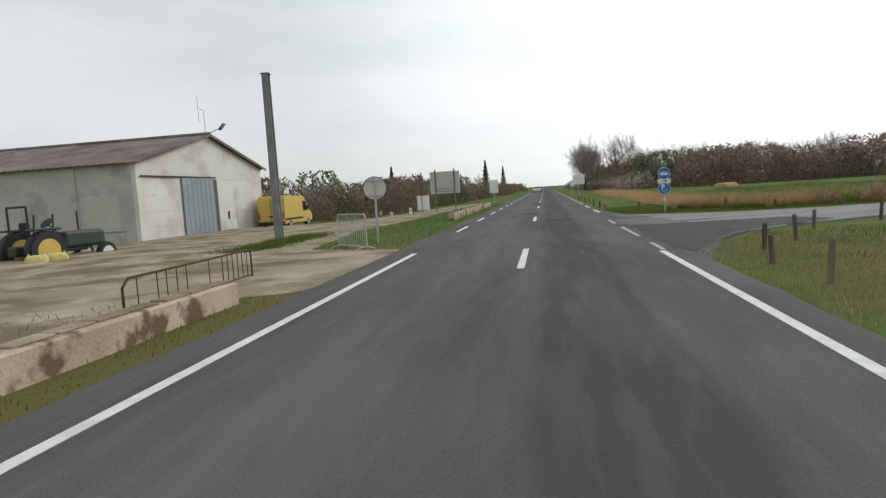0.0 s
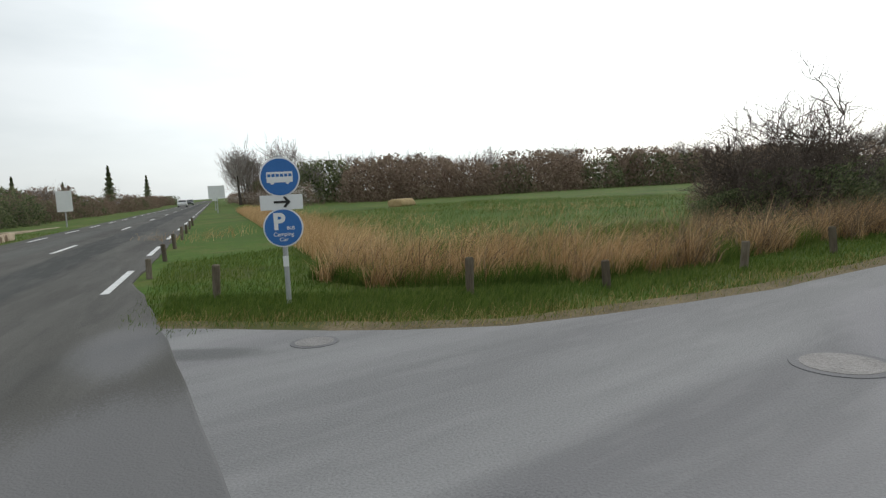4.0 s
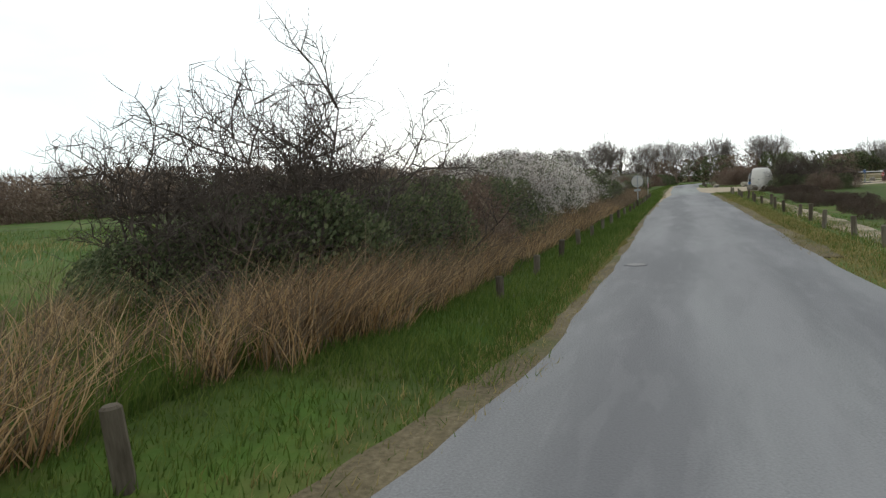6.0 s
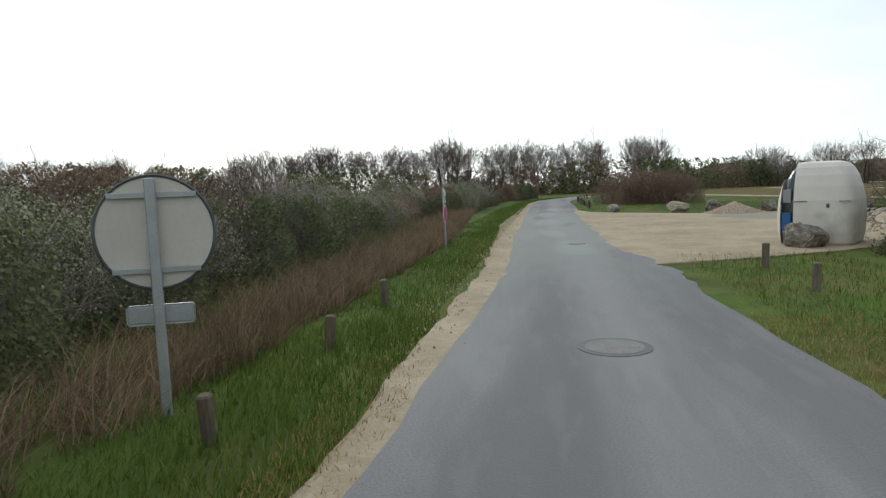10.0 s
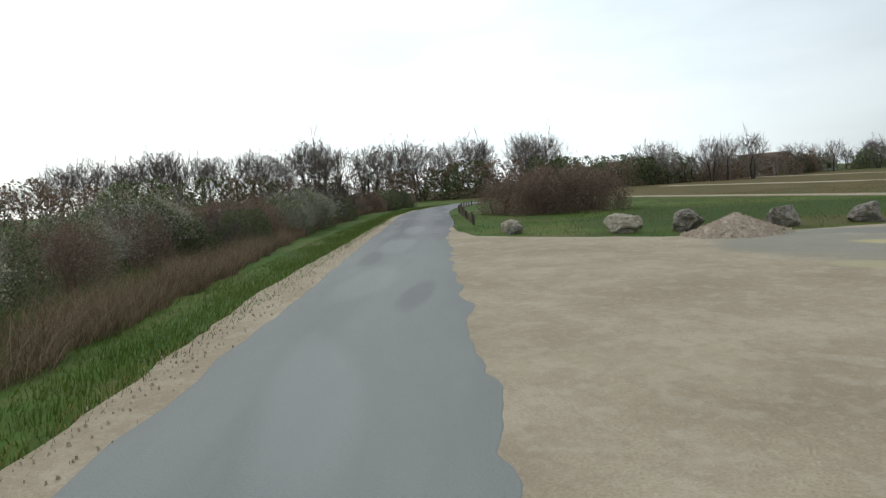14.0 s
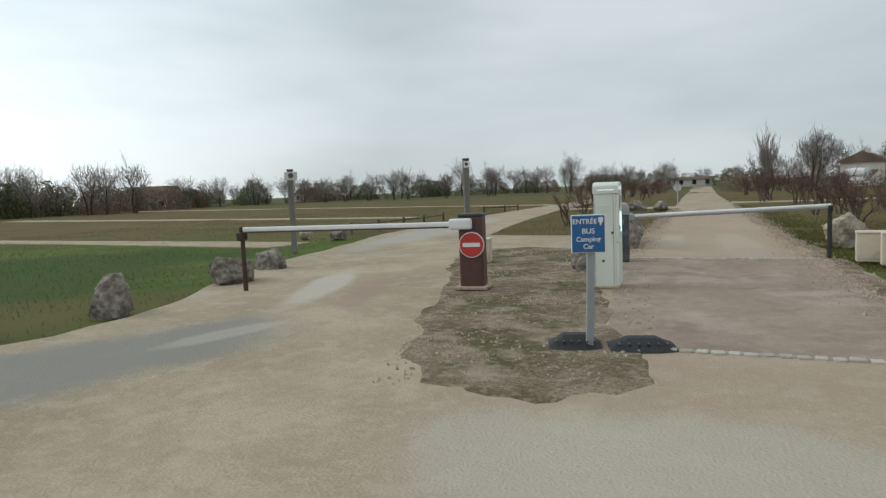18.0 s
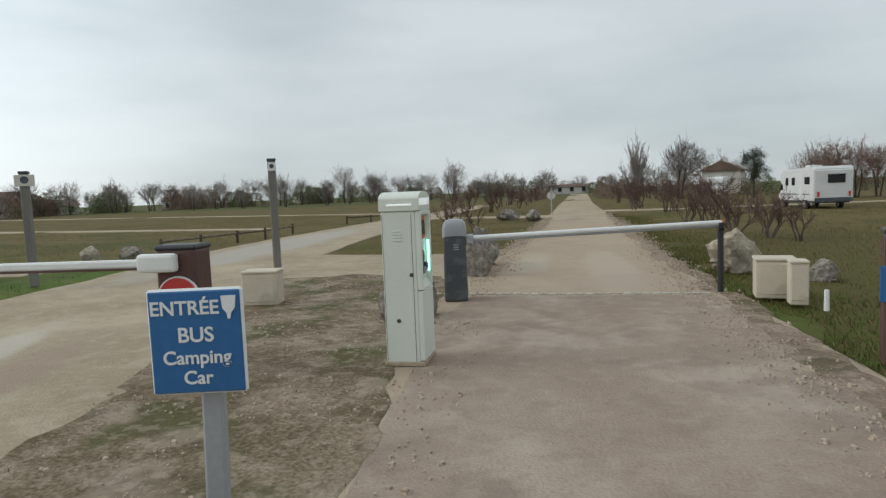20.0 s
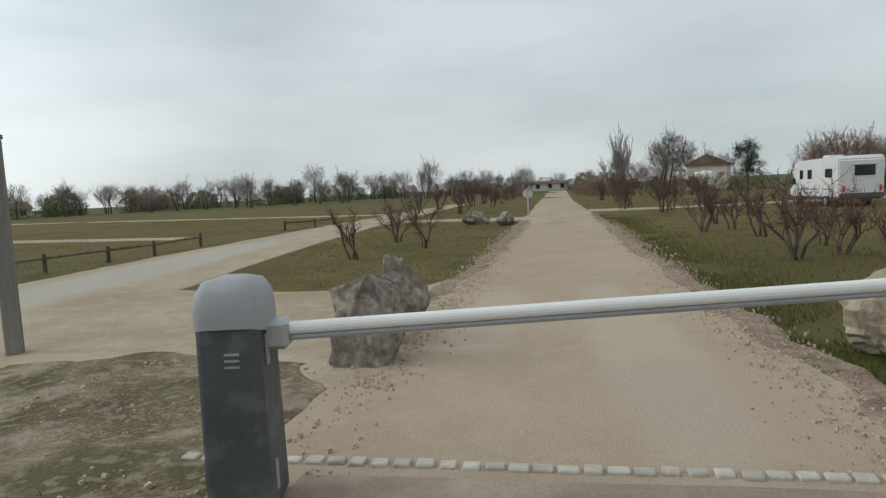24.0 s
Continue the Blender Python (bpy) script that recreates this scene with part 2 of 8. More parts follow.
M_SIDE = material("old_grey_asphalt", [(0.3, (0.155, 0.153, 0.155)), (0.5, (0.215, 0.212, 0.213)), (0.7, (0.29, 0.287, 0.286))], 0.8, 0.85, 0.4, 55.0, fine=0.4, stretch=(0.2, 1, 1), turn=-16.8, stains=[((0.18, 0.172, 0.18), 0.6, 0.3), ((0.27, 0.264, 0.266), 1.0, 0.2), ((0.15, 0.145, 0.15), 2.6, 0.18), ((0.31, 0.304, 0.3), 4.4, 0.14)],
                  bands=((0.289, 0.957, 19.45 + 0.52, 0.36, 0.25, (0.14, 0.136, 0.143), 0.55), (0.289, 0.957, 19.45 - 1.35, 0.4, 0.3, (0.14, 0.136, 0.145), 0.5), (0.289, 0.957, 19.45 - 0.35, 0.25, 0.25, (0.29, 0.28, 0.285), 0.4)),
                  blobs=((4, 20, 14, 5.0, -17, (0.28, 0.29, 0.265), 0.6), (-3.5, 21.2, 2.4, 0.5, -17, (0.32, 0.335, 0.325), 0.42), (1.5, 20.2, 2.2, 0.45, -10, (0.34, 0.35, 0.34), 0.42), (7.5, 18.4, 2.6, 0.6, -20, (0.34, 0.35, 0.335), 0.42), (14, 16.4, 2.8, 0.5, -17, (0.33, 0.335, 0.325), 0.42), (21, 14.0, 3.0, 0.5, -17, (0.36, 0.36, 0.35), 0.42), (5.2, 18.3, 1.6, 0.3, -25, (0.15, 0.15, 0.155), 0.4), (-5.6, 20.7, 1.5, 0.4, -17, (0.2, 0.19, 0.22), 0.7), (11, 17.8, 1.8, 0.3, -17, (0.15, 0.15, 0.155), 0.4),
                         (-63.5, 39.5, 3.0, 0.9, 10, (0.27, 0.26, 0.27), 0.6), (-68.9, 43.3, 0.55, 0.35, 20, (0.09, 0.09, 0.095), 0.85), (-68.3, 41.3, 0.95, 0.5, -20, (0.09, 0.09, 0.095), 0.85), (-66.9, 45.6, 0.3, 1.2, 30, (0.1, 0.1, 0.1), 0.7)))
M_PATCH = material("fresh_asphalt_patch", [(0.3, (0.034, 0.033, 0.032)), (0.7, (0.062, 0.06, 0.058))], 1.2, 0.85, 0.4, 60.0)
M_IRON = material("rusty_iron_lid", [(0.3, (0.16, 0.15, 0.145)), (0.7, (0.25, 0.235, 0.225))], 5.0, 0.7, 0.6, 40.0, fine=0.5)
M_TRACK = material("asphalt_wheel_track", [(0.3, (0.13, 0.128, 0.135)), (0.7, (0.2, 0.195, 0.2))], 0.8, 0.85, 0.35, 55.0)
M_GRAVEL = material("pale_limestone_gravel", [(0.3, (0.3, 0.237, 0.163)), (0.5, (0.4, 0.322, 0.228)), (0.7, (0.52, 0.432, 0.32))], 0.5, 0.95, 0.45, 45.0, fine=0.4, stains=[((0.34, 0.275, 0.195), 0.3, 0.4), ((0.48, 0.4, 0.29), 0.45, 0.4), ((0.32, 0.25, 0.18), 1.1, 0.28), ((0.5, 0.43, 0.33), 2.6, 0.35), ((0.29, 0.23, 0.165), 6.5, 0.22), ((0.53, 0.45, 0.345), 11.0, 0.22)],
                    blobs=((0.2, -12, 2.6, 22, 0, (0.43, 0.33, 0.25), 0.55), (-0.6, -6.5, 0.5, 3.5, 2, (0.5, 0.43, 0.34), 0.5), (6.2, 6.3, 4.2, 1.1, 62, (0.25, 0.245, 0.22), 0.85), (5.6, 9.8, 4.2, 2.2, -10, (0.27, 0.265, 0.225), 0.7), (4.75, 9.05, 1.1, 0.5, 20, (0.52, 0.435, 0.24), 0.85), (4.0, 8.6, 0.6, 0.4, 10, (0.52, 0.435, 0.24), 0.75), (2.5, 11.5, 1.5, 0.5, 20, (0.5, 0.43, 0.25), 0.6), (5.0, 4.0, 0.9, 0.25, 70, (0.54, 0.49, 0.41), 0.4), (6.0, 0.5, 2.2, 0.4, -72, (0.58, 0.53, 0.46), 0.7), (4.9, 1.2, 1.8, 0.35, -72, (0.36, 0.27, 0.21), 0.6), (7.9, 2.0, 0.9, 0.5, 30, (0.5, 0.46, 0.4), 0.4), (0.3, 6.2, 1.6, 1.0, 0, (0.5, 0.46, 0.39), 0.6), (0.9, -7.4, 0.5, 1.8, 0, (0.5, 0.45, 0.38), 0.4), (-0.9, -4.6, 1.0, 1.0, 0, (0.43, 0.34, 0.27), 0.6), (0.2, -26, 0.5, 2.5, 0, (0.34, 0.29, 0.23), 0.7), (9.6, -14, 1.2, 9, 5, (0.45, 0.43, 0.39), 0.7)))
M_PINK = material("compacted_pink_gravel", [(0.3, (0.26, 0.19, 0.15)), (0.5, (0.36, 0.28, 0.22)), (0.7, (0.48, 0.39, 0.31))], 0.6, 0.95, 0.4, 45.0, fine=0.35, stains=[((0.22, 0.17, 0.14), 0.5, 0.6), ((0.46, 0.39, 0.32), 0.7, 0.55), ((0.25, 0.19, 0.155), 2.2, 0.45), ((0.47, 0.39, 0.315), 5.5, 0.28), ((0.23, 0.175, 0.14), 11.0, 0.25)])
M_DIRT = material("sandy_dirt_yard", [(0.3, (0.19, 0.145, 0.095)), (0.5, (0.3, 0.24, 0.165)), (0.7, (0.43, 0.36, 0.27))], 0.4, 0.95, 0.5, 25.0, stains=[((0.14, 0.105, 0.06), 0.35, 0.7), ((0.085, 0.1, 0.03), 0.5, 0.6), ((0.45, 0.385, 0.3), 0.8, 0.5)])
M_ISLAND = material("stony_earth", [(0.32, (0.075, 0.06, 0.034)), (0.45, (0.15, 0.115, 0.07)), (0.56, (0.26, 0.2, 0.142)), (0.7, (0.4, 0.325, 0.25))], 1.1, 0.95, 0.45, 34.0, fine=0.45, stains=[((0.085, 0.085, 0.032), 0.8, 0.75), ((0.4, 0.325, 0.25), 1.5, 0.5), ((0.1, 0.08, 0.045), 3.5, 0.5), ((0.46, 0.385, 0.3), 9.0, 0.3)])
M_SOIL = material("trodden_soil_and_dead_grass", [(0.3, (0.085, 0.07, 0.04)), (0.5, (0.15, 0.12, 0.07)), (0.7, (0.25, 0.2, 0.125))], 1.3, 0.95, 0.7, 24.0, fine=0.5, stains=[((0.075, 0.09, 0.025), 0.8, 0.75)])
M_RUBBLE = material("earthy_track_edge", [(0.3, (0.15, 0.108, 0.075)), (0.5, (0.27, 0.2, 0.15)), (0.7, (0.42, 0.33, 0.255))], 2.6, 0.95, 0.6, 30.0, fine=0.5, stains=[((0.08, 0.075, 0.03), 1.2, 0.6), ((0.45, 0.37, 0.29), 6.0, 0.35)])
M_PAINT = material("worn_white_road_paint", [(0.3, (0.5, 0.5, 0.49)), (0.6, (0.74, 0.74, 0.72))], 4.0, 0.7, 0.2, 70.0, fine=0.5)
M_PAINTOLD = material("faded_road_paint", [(0.35, (0.13, 0.13, 0.13)), (0.55, (0.5, 0.5, 0.49))], 5.0, 0.75, 0.2, 70.0, fine=0.5)
M_CONC = material("weathered_concrete", [(0.3, (0.31, 0.235, 0.165)), (0.5, (0.46, 0.365, 0.27)), (0.7, (0.58, 0.475, 0.37))], 1.5, 0.9, 0.35, 30.0, stains=((0.13, 0.08, 0.05), 2.2, 0.9), local=True)
M_POLE = material("grey_concrete_pole", [(0.3, (0.16, 0.16, 0.165)), (0.7, (0.3, 0.3, 0.3))], 1.5, 0.9, 0.3, 30.0, local=True)
M_RENDERWHITE = material("whitewashed_block_wall", [(0.3, (0.56, 0.55, 0.51)), (0.5, (0.68, 0.67, 0.63)), (0.7, (0.77, 0.76, 0.72))], 0.5, 0.9, 0.2, 12.0, stains=((0.45, 0.42, 0.38), 0.6, 0.5))
M_RENDERGREY = material("grey_cement_render", [(0.3, (0.42, 0.395, 0.36)), (0.5, (0.53, 0.5, 0.46)), (0.7, (0.62, 0.585, 0.54))], 0.5, 0.9, 0.2, 12.0, stains=((0.29, 0.27, 0.25), 0.5, 0.6))
M_INFILL = material("pale_cement_infill", [(0.3, (0.5, 0.47, 0.42)), (0.7, (0.6, 0.57, 0.52))], 0.8, 0.9, 0.15, 14.0)
M_ROOF = material("weathered_fibre_cement", [(0.3, (0.13, 0.105, 0.095)), (0.5, (0.2, 0.165, 0.15)), (0.7, (0.29, 0.25, 0.23))], 0.6, 0.9, 0.2, 10.0, stains=((0.11, 0.085, 0.07), 0.4, 0.6))
M_BLUEDOOR = material("painted_steel_door", [(0.3, (0.2, 0.245, 0.27)), (0.7, (0.3, 0.345, 0.37))], 0.8, 0.6, 0.1, 20.0)
M_GALV = material("galvanised_steel", [(0.3, (0.36, 0.37, 0.38)), (0.7, (0.52, 0.53, 0.54))], 4.0, 0.45, 0.05, 40.0, metal=0.6, local=True)
M_SIGNBACK = material("dull_aluminium_sign_back", [(0.3, (0.58, 0.54, 0.49)), (0.7, (0.68, 0.64, 0.58))], 2.0, 0.6, 0.05, 30.0, metal=0.15, local=True)
M_SIGNWHITE = material("white_sign_face", [(0.3, (0.7, 0.71, 0.71)), (0.7, (0.8, 0.81, 0.81))], 2.0, 0.45, 0.0, 30.0, local=True)
M_SIGNBLUE = material("blue_sign_face", [(0.3, (0.015, 0.12, 0.38)), (0.7, (0.025, 0.16, 0.46))], 2.0, 0.4, 0.0, 30.0, local=True)
M_SIGNDEEP = material("deep_blue_sign_face", [(0.3, (0.015, 0.1, 0.27)), (0.7, (0.025, 0.14, 0.35))], 2.0, 0.45, 0.0, 30.0, local=True)
M_SIGNRED = material("red_sign_face", [(0.3, (0.5, 0.035, 0.03)), (0.7, (0.6, 0.06, 0.045))], 2.0, 0.45, 0.0, 30.0, local=True)
M_SIGNGREEN = material("green_sign_face", [(0.3, (0.02, 0.16, 0.08)), (0.7, (0.035, 0.22, 0.11))], 2.0, 0.45, 0.0, 30.0, local=True)
M_BLACK = material("black_rubber", [(0.3, (0.012, 0.012, 0.013)), (0.7, (0.03, 0.03, 0.032))], 3.0, 0.7, 0.2, 30.0, local=True)
M_BLACKSTEEL = material("black_painted_steel", [(0.3, (0.018, 0.018, 0.02)), (0.7, (0.04, 0.04, 0.042))], 3.0, 0.5, 0.05, 30.0, local=True)
M_RUST = material("rusty_dark_steel", [(0.3, (0.045, 0.03, 0.022)), (0.7, (0.11, 0.07, 0.05))], 5.0, 0.8, 0.2, 40.0, local=True)
M_BROWN = material("brown_painted_steel", [(0.3, (0.075, 0.032, 0.026)), (0.7, (0.12, 0.055, 0.045))], 3.0, 0.55, 0.05, 30.0, local=True)
M_GREYCAB = material("dark_grey_steel_cabinet", [(0.3, (0.05, 0.056, 0.062)), (0.7, (0.085, 0.092, 0.098))], 3.0, 0.5, 0.05, 40.0, stains=((0.13, 0.14, 0.15), 6.0, 0.5), local=True)
M_GREYDOME = material("light_grey_plastic", [(0.3, (0.27, 0.28, 0.29)), (0.7, (0.36, 0.37, 0.38))], 3.0, 0.5, 0.05, 40.0, local=True)
M_KIOSK = material("pale_green_grey_paint", [(0.3, (0.66, 0.69, 0.61)), (0.7, (0.74, 0.77, 0.69))], 2.0, 0.5, 0.03, 30.0, local=True)
M_ORANGE = material("orange_red_panel", [(0.3, (0.5, 0.12, 0.05)), (0.7, (0.58, 0.16, 0.07))], 3.0, 0.5, 0.0, 30.0, local=True)
M_SCREEN = glass("dark_display_glass", (0.03, 0.035, 0.032), 0.12)
M_WHITEPAINT = material("white_painted_tube", [(0.3, (0.74, 0.74, 0.72)), (0.7, (0.84, 0.84, 0.82))], 3.0, 0.4, 0.03, 40.0, local=True)
M_CREAM = material("cream_plastic_cabinet", [(0.3, (0.56, 0.48, 0.37)), (0.7, (0.68, 0.6, 0.48))], 2.5, 0.65, 0.05, 30.0, stains=((0.42, 0.35, 0.26), 3.0, 0.5), local=True)
M_BANK = material("white_moulded_plastic", [(0.3, (0.72, 0.67, 0.61)), (0.7, (0.82, 0.77, 0.71))], 1.5, 0.55, 0.05, 20.0, stains=((0.5, 0.45, 0.4), 1.2, 0.5), local=True)
M_ROCK = material("grey_limestone_boulder", [(0.3, (0.085, 0.072, 0.058)), (0.44, (0.19, 0.165, 0.138)), (0.56, (0.34, 0.305, 0.26)), (0.72, (0.52, 0.475, 0.405))], 2.2, 0.95, 0.9, 11.0, fine=0.5, stains=((0.08, 0.08, 0.065), 2.5, 0.7), local=True)
M_ROCKPALE = material("pale_limestone_boulder", [(0.28, (0.2, 0.16, 0.11)), (0.5, (0.42, 0.36, 0.28)), (0.7, (0.6, 0.54, 0.45))], 2.4, 0.95, 0.9, 11.0, fine=0.5, stains=((0.14, 0.11, 0.08), 3.0, 0.6), local=True)
M_PILE = material("crushed_limestone", [(0.3, (0.3, 0.22, 0.16)), (0.5, (0.5, 0.4, 0.31)), (0.7, (0.66, 0.56, 0.46))], 9.0, 0.95, 1.0, 40.0, fine=0.5)
M_POST = material("weathered_wood_post", [(0.3, (0.07, 0.055, 0.04)), (0.5, (0.14, 0.115, 0.085)), (0.7, (0.24, 0.21, 0.165))], 4.0, 0.9, 0.4, 40.0, stretch=(1, 1, 0.2), random_amount=0.25, local=True)
M_WOODGREY = material("silvered_timber", [(0.3, (0.15, 0.14, 0.125)), (0.7, (0.27, 0.255, 0.235))], 3.0, 0.9, 0.3, 40.0, stretch=(1, 1, 0.15), local=True)
M_BARK = material("bark", [(0.3, (0.05, 0.042, 0.035)), (0.7, (0.13, 0.11, 0.095))], 4.0, 0.95, 0.5, 25.0)
M_TWIG = material("bare_twigs", [(0.3, (0.135, 0.112, 0.1)), (0.7, (0.25, 0.212, 0.19))], 0.7, 0.95, 0.0, 5.0, random_amount=0.3, islands=True)
M_TWIGPALE = material("pale_bare_twigs", [(0.3, (0.24, 0.208, 0.19)), (0.7, (0.38, 0.34, 0.31))], 0.7, 0.95, 0.0, 5.0, random_amount=0.3, islands=True)
M_TWIGDARK = material("dark_thorn_twigs", [(0.3, (0.07, 0.055, 0.047)), (0.7, (0.15, 0.12, 0.1))], 0.7, 0.95, 0.0, 5.0, random_amount=0.3, islands=True)
M_BRUSH = material("dark_ditch_brush", [(0.2, (0.05, 0.034, 0.026)), (0.5, (0.095, 0.066, 0.05)), (0.8, (0.17, 0.125, 0.095))], 0.6, 0.9, 0.0, 5.0, random_amount=0.6, islands=True, thin=0.3)
M_TWIGRED = material("reddish_bare_twigs", [(0.3, (0.16, 0.1, 0.08)), (0.7, (0.28, 0.185, 0.15))], 0.7, 0.95, 0.0, 5.0, random_amount=0.3, islands=True)
M_SHOOT = material("dark_reddish_shoots", [(0.3, (0.095, 0.06, 0.05)), (0.7, (0.18, 0.118, 0.1))], 0.7, 0.95, 0.0, 5.0, random_amount=0.3, islands=True)
M_BLOSSOM = material("blackthorn_blossom", [(0.3, (0.62, 0.55, 0.5)), (0.7, (0.84, 0.78, 0.73))], 1.0, 0.8, 0.0, 5.0, random_amount=0.4, islands=True, thin=0.4)
M_LEAFDARK = material("dark_hedge_leaves", [(0.2, (0.06, 0.078, 0.035)), (0.5, (0.13, 0.155, 0.074)), (0.8, (0.245, 0.262, 0.135))], 0.6, 0.8, 0.0, 5.0, random_amount=0.6, islands=True, thin=0.4)
M_BLOSSOMOLD = material("fading_cream_blossom", [(0.3, (0.3, 0.285, 0.2)), (0.7, (0.52, 0.49, 0.38))], 1.0, 0.8, 0.0, 5.0, random_amount=0.5, islands=True, thin=0.4)
M_NEEDLE = material("dark_pine_needles", [(0.2, (0.018, 0.024, 0.014)), (0.5, (0.035, 0.046, 0.025)), (0.8, (0.06, 0.075, 0.04))], 0.6, 0.85, 0.0, 5.0, random_amount=0.5, islands=True)
M_LEAFBROWN = material("dry_brown_leaves", [(0.2, (0.14, 0.1, 0.075)), (0.5, (0.24, 0.175, 0.13)), (0.8, (0.36, 0.28, 0.21))], 0.6, 0.85, 0.0, 5.0, random_amount=0.6, islands=True, thin=0.4)
M_REED = material("dry_reeds", [(0.2, (0.31, 0.185, 0.08)), (0.5, (0.52, 0.335, 0.165)), (0.8, (0.72, 0.51, 0.29))], 0.4, 0.9, 0.0, 5.0, random_amount=0.6, islands=True, thin=0.4)
M_REEDDARK = material("old_brown_reeds", [(0.2, (0.1, 0.068, 0.043)), (0.5, (0.2, 0.143, 0.092)), (0.8, (0.36, 0.268, 0.178))], 0.4, 0.9, 0.0, 5.0, random_amount=0.6, islands=True, thin=0.4)
M_BLADE = material("spring_grass_blades", [(0.2, (0.05, 0.088, 0.012)), (0.5, (0.088, 0.142, 0.022)), (0.8, (0.16, 0.2, 0.045))], 0.3, 0.8, 0.0, 5.0, random_amount=0.6, islands=True, thin=0.4)
M_WINTER = material("winter_grass_blades", [(0.2, (0.085, 0.066, 0.026)), (0.5, (0.155, 0.115, 0.05)), (0.8, (0.26, 0.195, 0.1))], 0.3, 0.9, 0.0, 5.0, random_amount=0.6, islands=True, thin=0.4)
M_BLADEDRY = material("dry_verge_grass", [(0.2, (0.16, 0.15, 0.045)), (0.5, (0.28, 0.23, 0.085)), (0.8, (0.42, 0.33, 0.15))], 0.3, 0.9, 0.0, 5.0, random_amount=0.6, islands=True, thin=0.4)
M_STRAW = material("straw_bale", [(0.3, (0.26, 0.19, 0.09)), (0.7, (0.42, 0.32, 0.17))], 3.0, 0.95, 0.6, 20.0)
M_VANYELLOW = material("yellow_van_paint", [(0.3, (0.62, 0.42, 0.09)), (0.7, (0.72, 0.5, 0.13))], 1.0, 0.35, 0.0, 20.0, local=True)
M_VANWHITE = material("white_vehicle_paint", [(0.3, (0.66, 0.66, 0.65)), (0.7, (0.76, 0.76, 0.75))], 1.0, 0.4, 0.0, 20.0, local=True)
M_WINDOW = glass("tinted_window_glass", (0.025, 0.028, 0.03), 0.08)
M_TYRE = M_BLACK
M_TRACTOR = material("dark_green_machine_paint", [(0.3, (0.012, 0.03, 0.02)), (0.7, (0.03, 0.055, 0.035))], 3.0, 0.5, 0.1, 30.0, local=True)
M_BAG = material("yellow_woven_bag", [(0.3, (0.5, 0.42, 0.13)), (0.7, (0.66, 0.58, 0.25))], 4.0, 0.8, 0.3, 20.0, local=True)
M_HOUSE = material("cream_house_wall", [(0.3, (0.5, 0.47, 0.42)), (0.7, (0.62, 0.59, 0.54))], 0.4, 0.9, 0.0, 10.0)
M_TILEROOF = material("clay_tile_roof", [(0.3, (0.11, 0.075, 0.058)), (0.7, (0.2, 0.14, 0.11))], 0.8, 0.9, 0.2, 12.0)
M_COBBLE = material("pale_stone_setts", [(0.3, (0.4, 0.36, 0.31)), (0.7, (0.6, 0.56, 0.5))], 6.0, 0.9, 0.3, 40.0, random_amount=0.3)
M_LEDGREEN = glowing("lit_strip", (0.35, 0.9, 0.75), 2.2)
M_LETTERWHITE = glowing("lit_white_letters", (0.85, 0.9, 0.9), 0.35)
# near-black colour that stands in for the shade inside the barn
M_DOORSHADE = material("painted_interior_shade", [(0.3, (0.008, 0.008, 0.008)), (0.7, (0.015, 0.015, 0.015))], 3.0, 0.9, 0.0, 30.0)


# ---- mesh helpers ----
def mesh_of(name, bm, mat):
    me = bpy.data.meshes.new(name)
    bm.to_mesh(me)
    bm.free()
    me.materials.append(mat)
    return me


def part(name, bm, mat, parent=None, label="", smooth=False):
    ob = new(name, mesh_of(name, bm, mat))
    if smooth:
        ob.data.polygons.foreach_set("use_smooth", [True] * len(ob.data.polygons))
    ob.parent = parent
    return tagged(ob, label)


def raw(name, verts, faces, mat, parent=None):
    me = bpy.data.meshes.new(name)
    me.from_pydata(verts, [], faces)
    me.materials.append(mat)
    me.update()
    ob = new(name, me)
    ob.parent = parent
    return ob


def thing(name, x, y, z=0.0, turn=0.0, label="", category="", group=""):
    ob = new(name)
    ob.empty_display_size = 0.2
    ob.matrix_basis = pose(x, y, z, 0, 0, turn)
    return tagged(ob, label, category, group)


def box(bm, x, y, z, sx, sy, sz, bevel=0.0, m=None, taper=0.0, segments=1):
    """A box by its middle and sizes; taper narrows the top."""
    r = bmesh.ops.create_cube(bm, size=1.0)
    vs = r["verts"]
    for v in vs:
        k = 1 - taper if v.co.z > 0 else 1
        v.co = Vector((v.co.x * sx * k, v.co.y * sy * k, v.co.z * sz))
    if bevel:
        es = list({e for v in vs for e in v.link_edges})
        r2 = bmesh.ops.bevel(bm, geom=es, offset=bevel, segments=segments, affect="EDGES", profile=0.5)
        vs = list({v for f in r2["faces"] for v in f.verts} | {v for v in vs if v.is_valid})
    mm = Matrix.Translation((x, y, z))
    if m is not None:
        mm = m @ mm
    bmesh.ops.transform(bm, matrix=mm, verts=vs)
    return bm


def tube(bm, p0, p1, r0, r1=None, sides=10, cap=True):
    p0, p1 = Vector(p0), Vector(p1)
    r1 = r0 if r1 is None else r1
    w = p1 - p0
    q = w.to_track_quat("Z", "Y").to_matrix().to_4x4()
    r = bmesh.ops.create_cone(bm, cap_ends=cap, segments=sides, radius1=r0, radius2=max(r1, 1e-4), depth=w.length)
    bmesh.ops.transform(bm, matrix=Matrix.Translation((p0 + p1) / 2) @ q, verts=r["verts"])
    return bm


def disc(bm, centre, normal, radius, thick, sides=32):
    n = Vector(normal).normalized()
    c = Vector(centre)
    return tube(bm, c - n * thick / 2, c + n * thick / 2, radius, radius, sides)


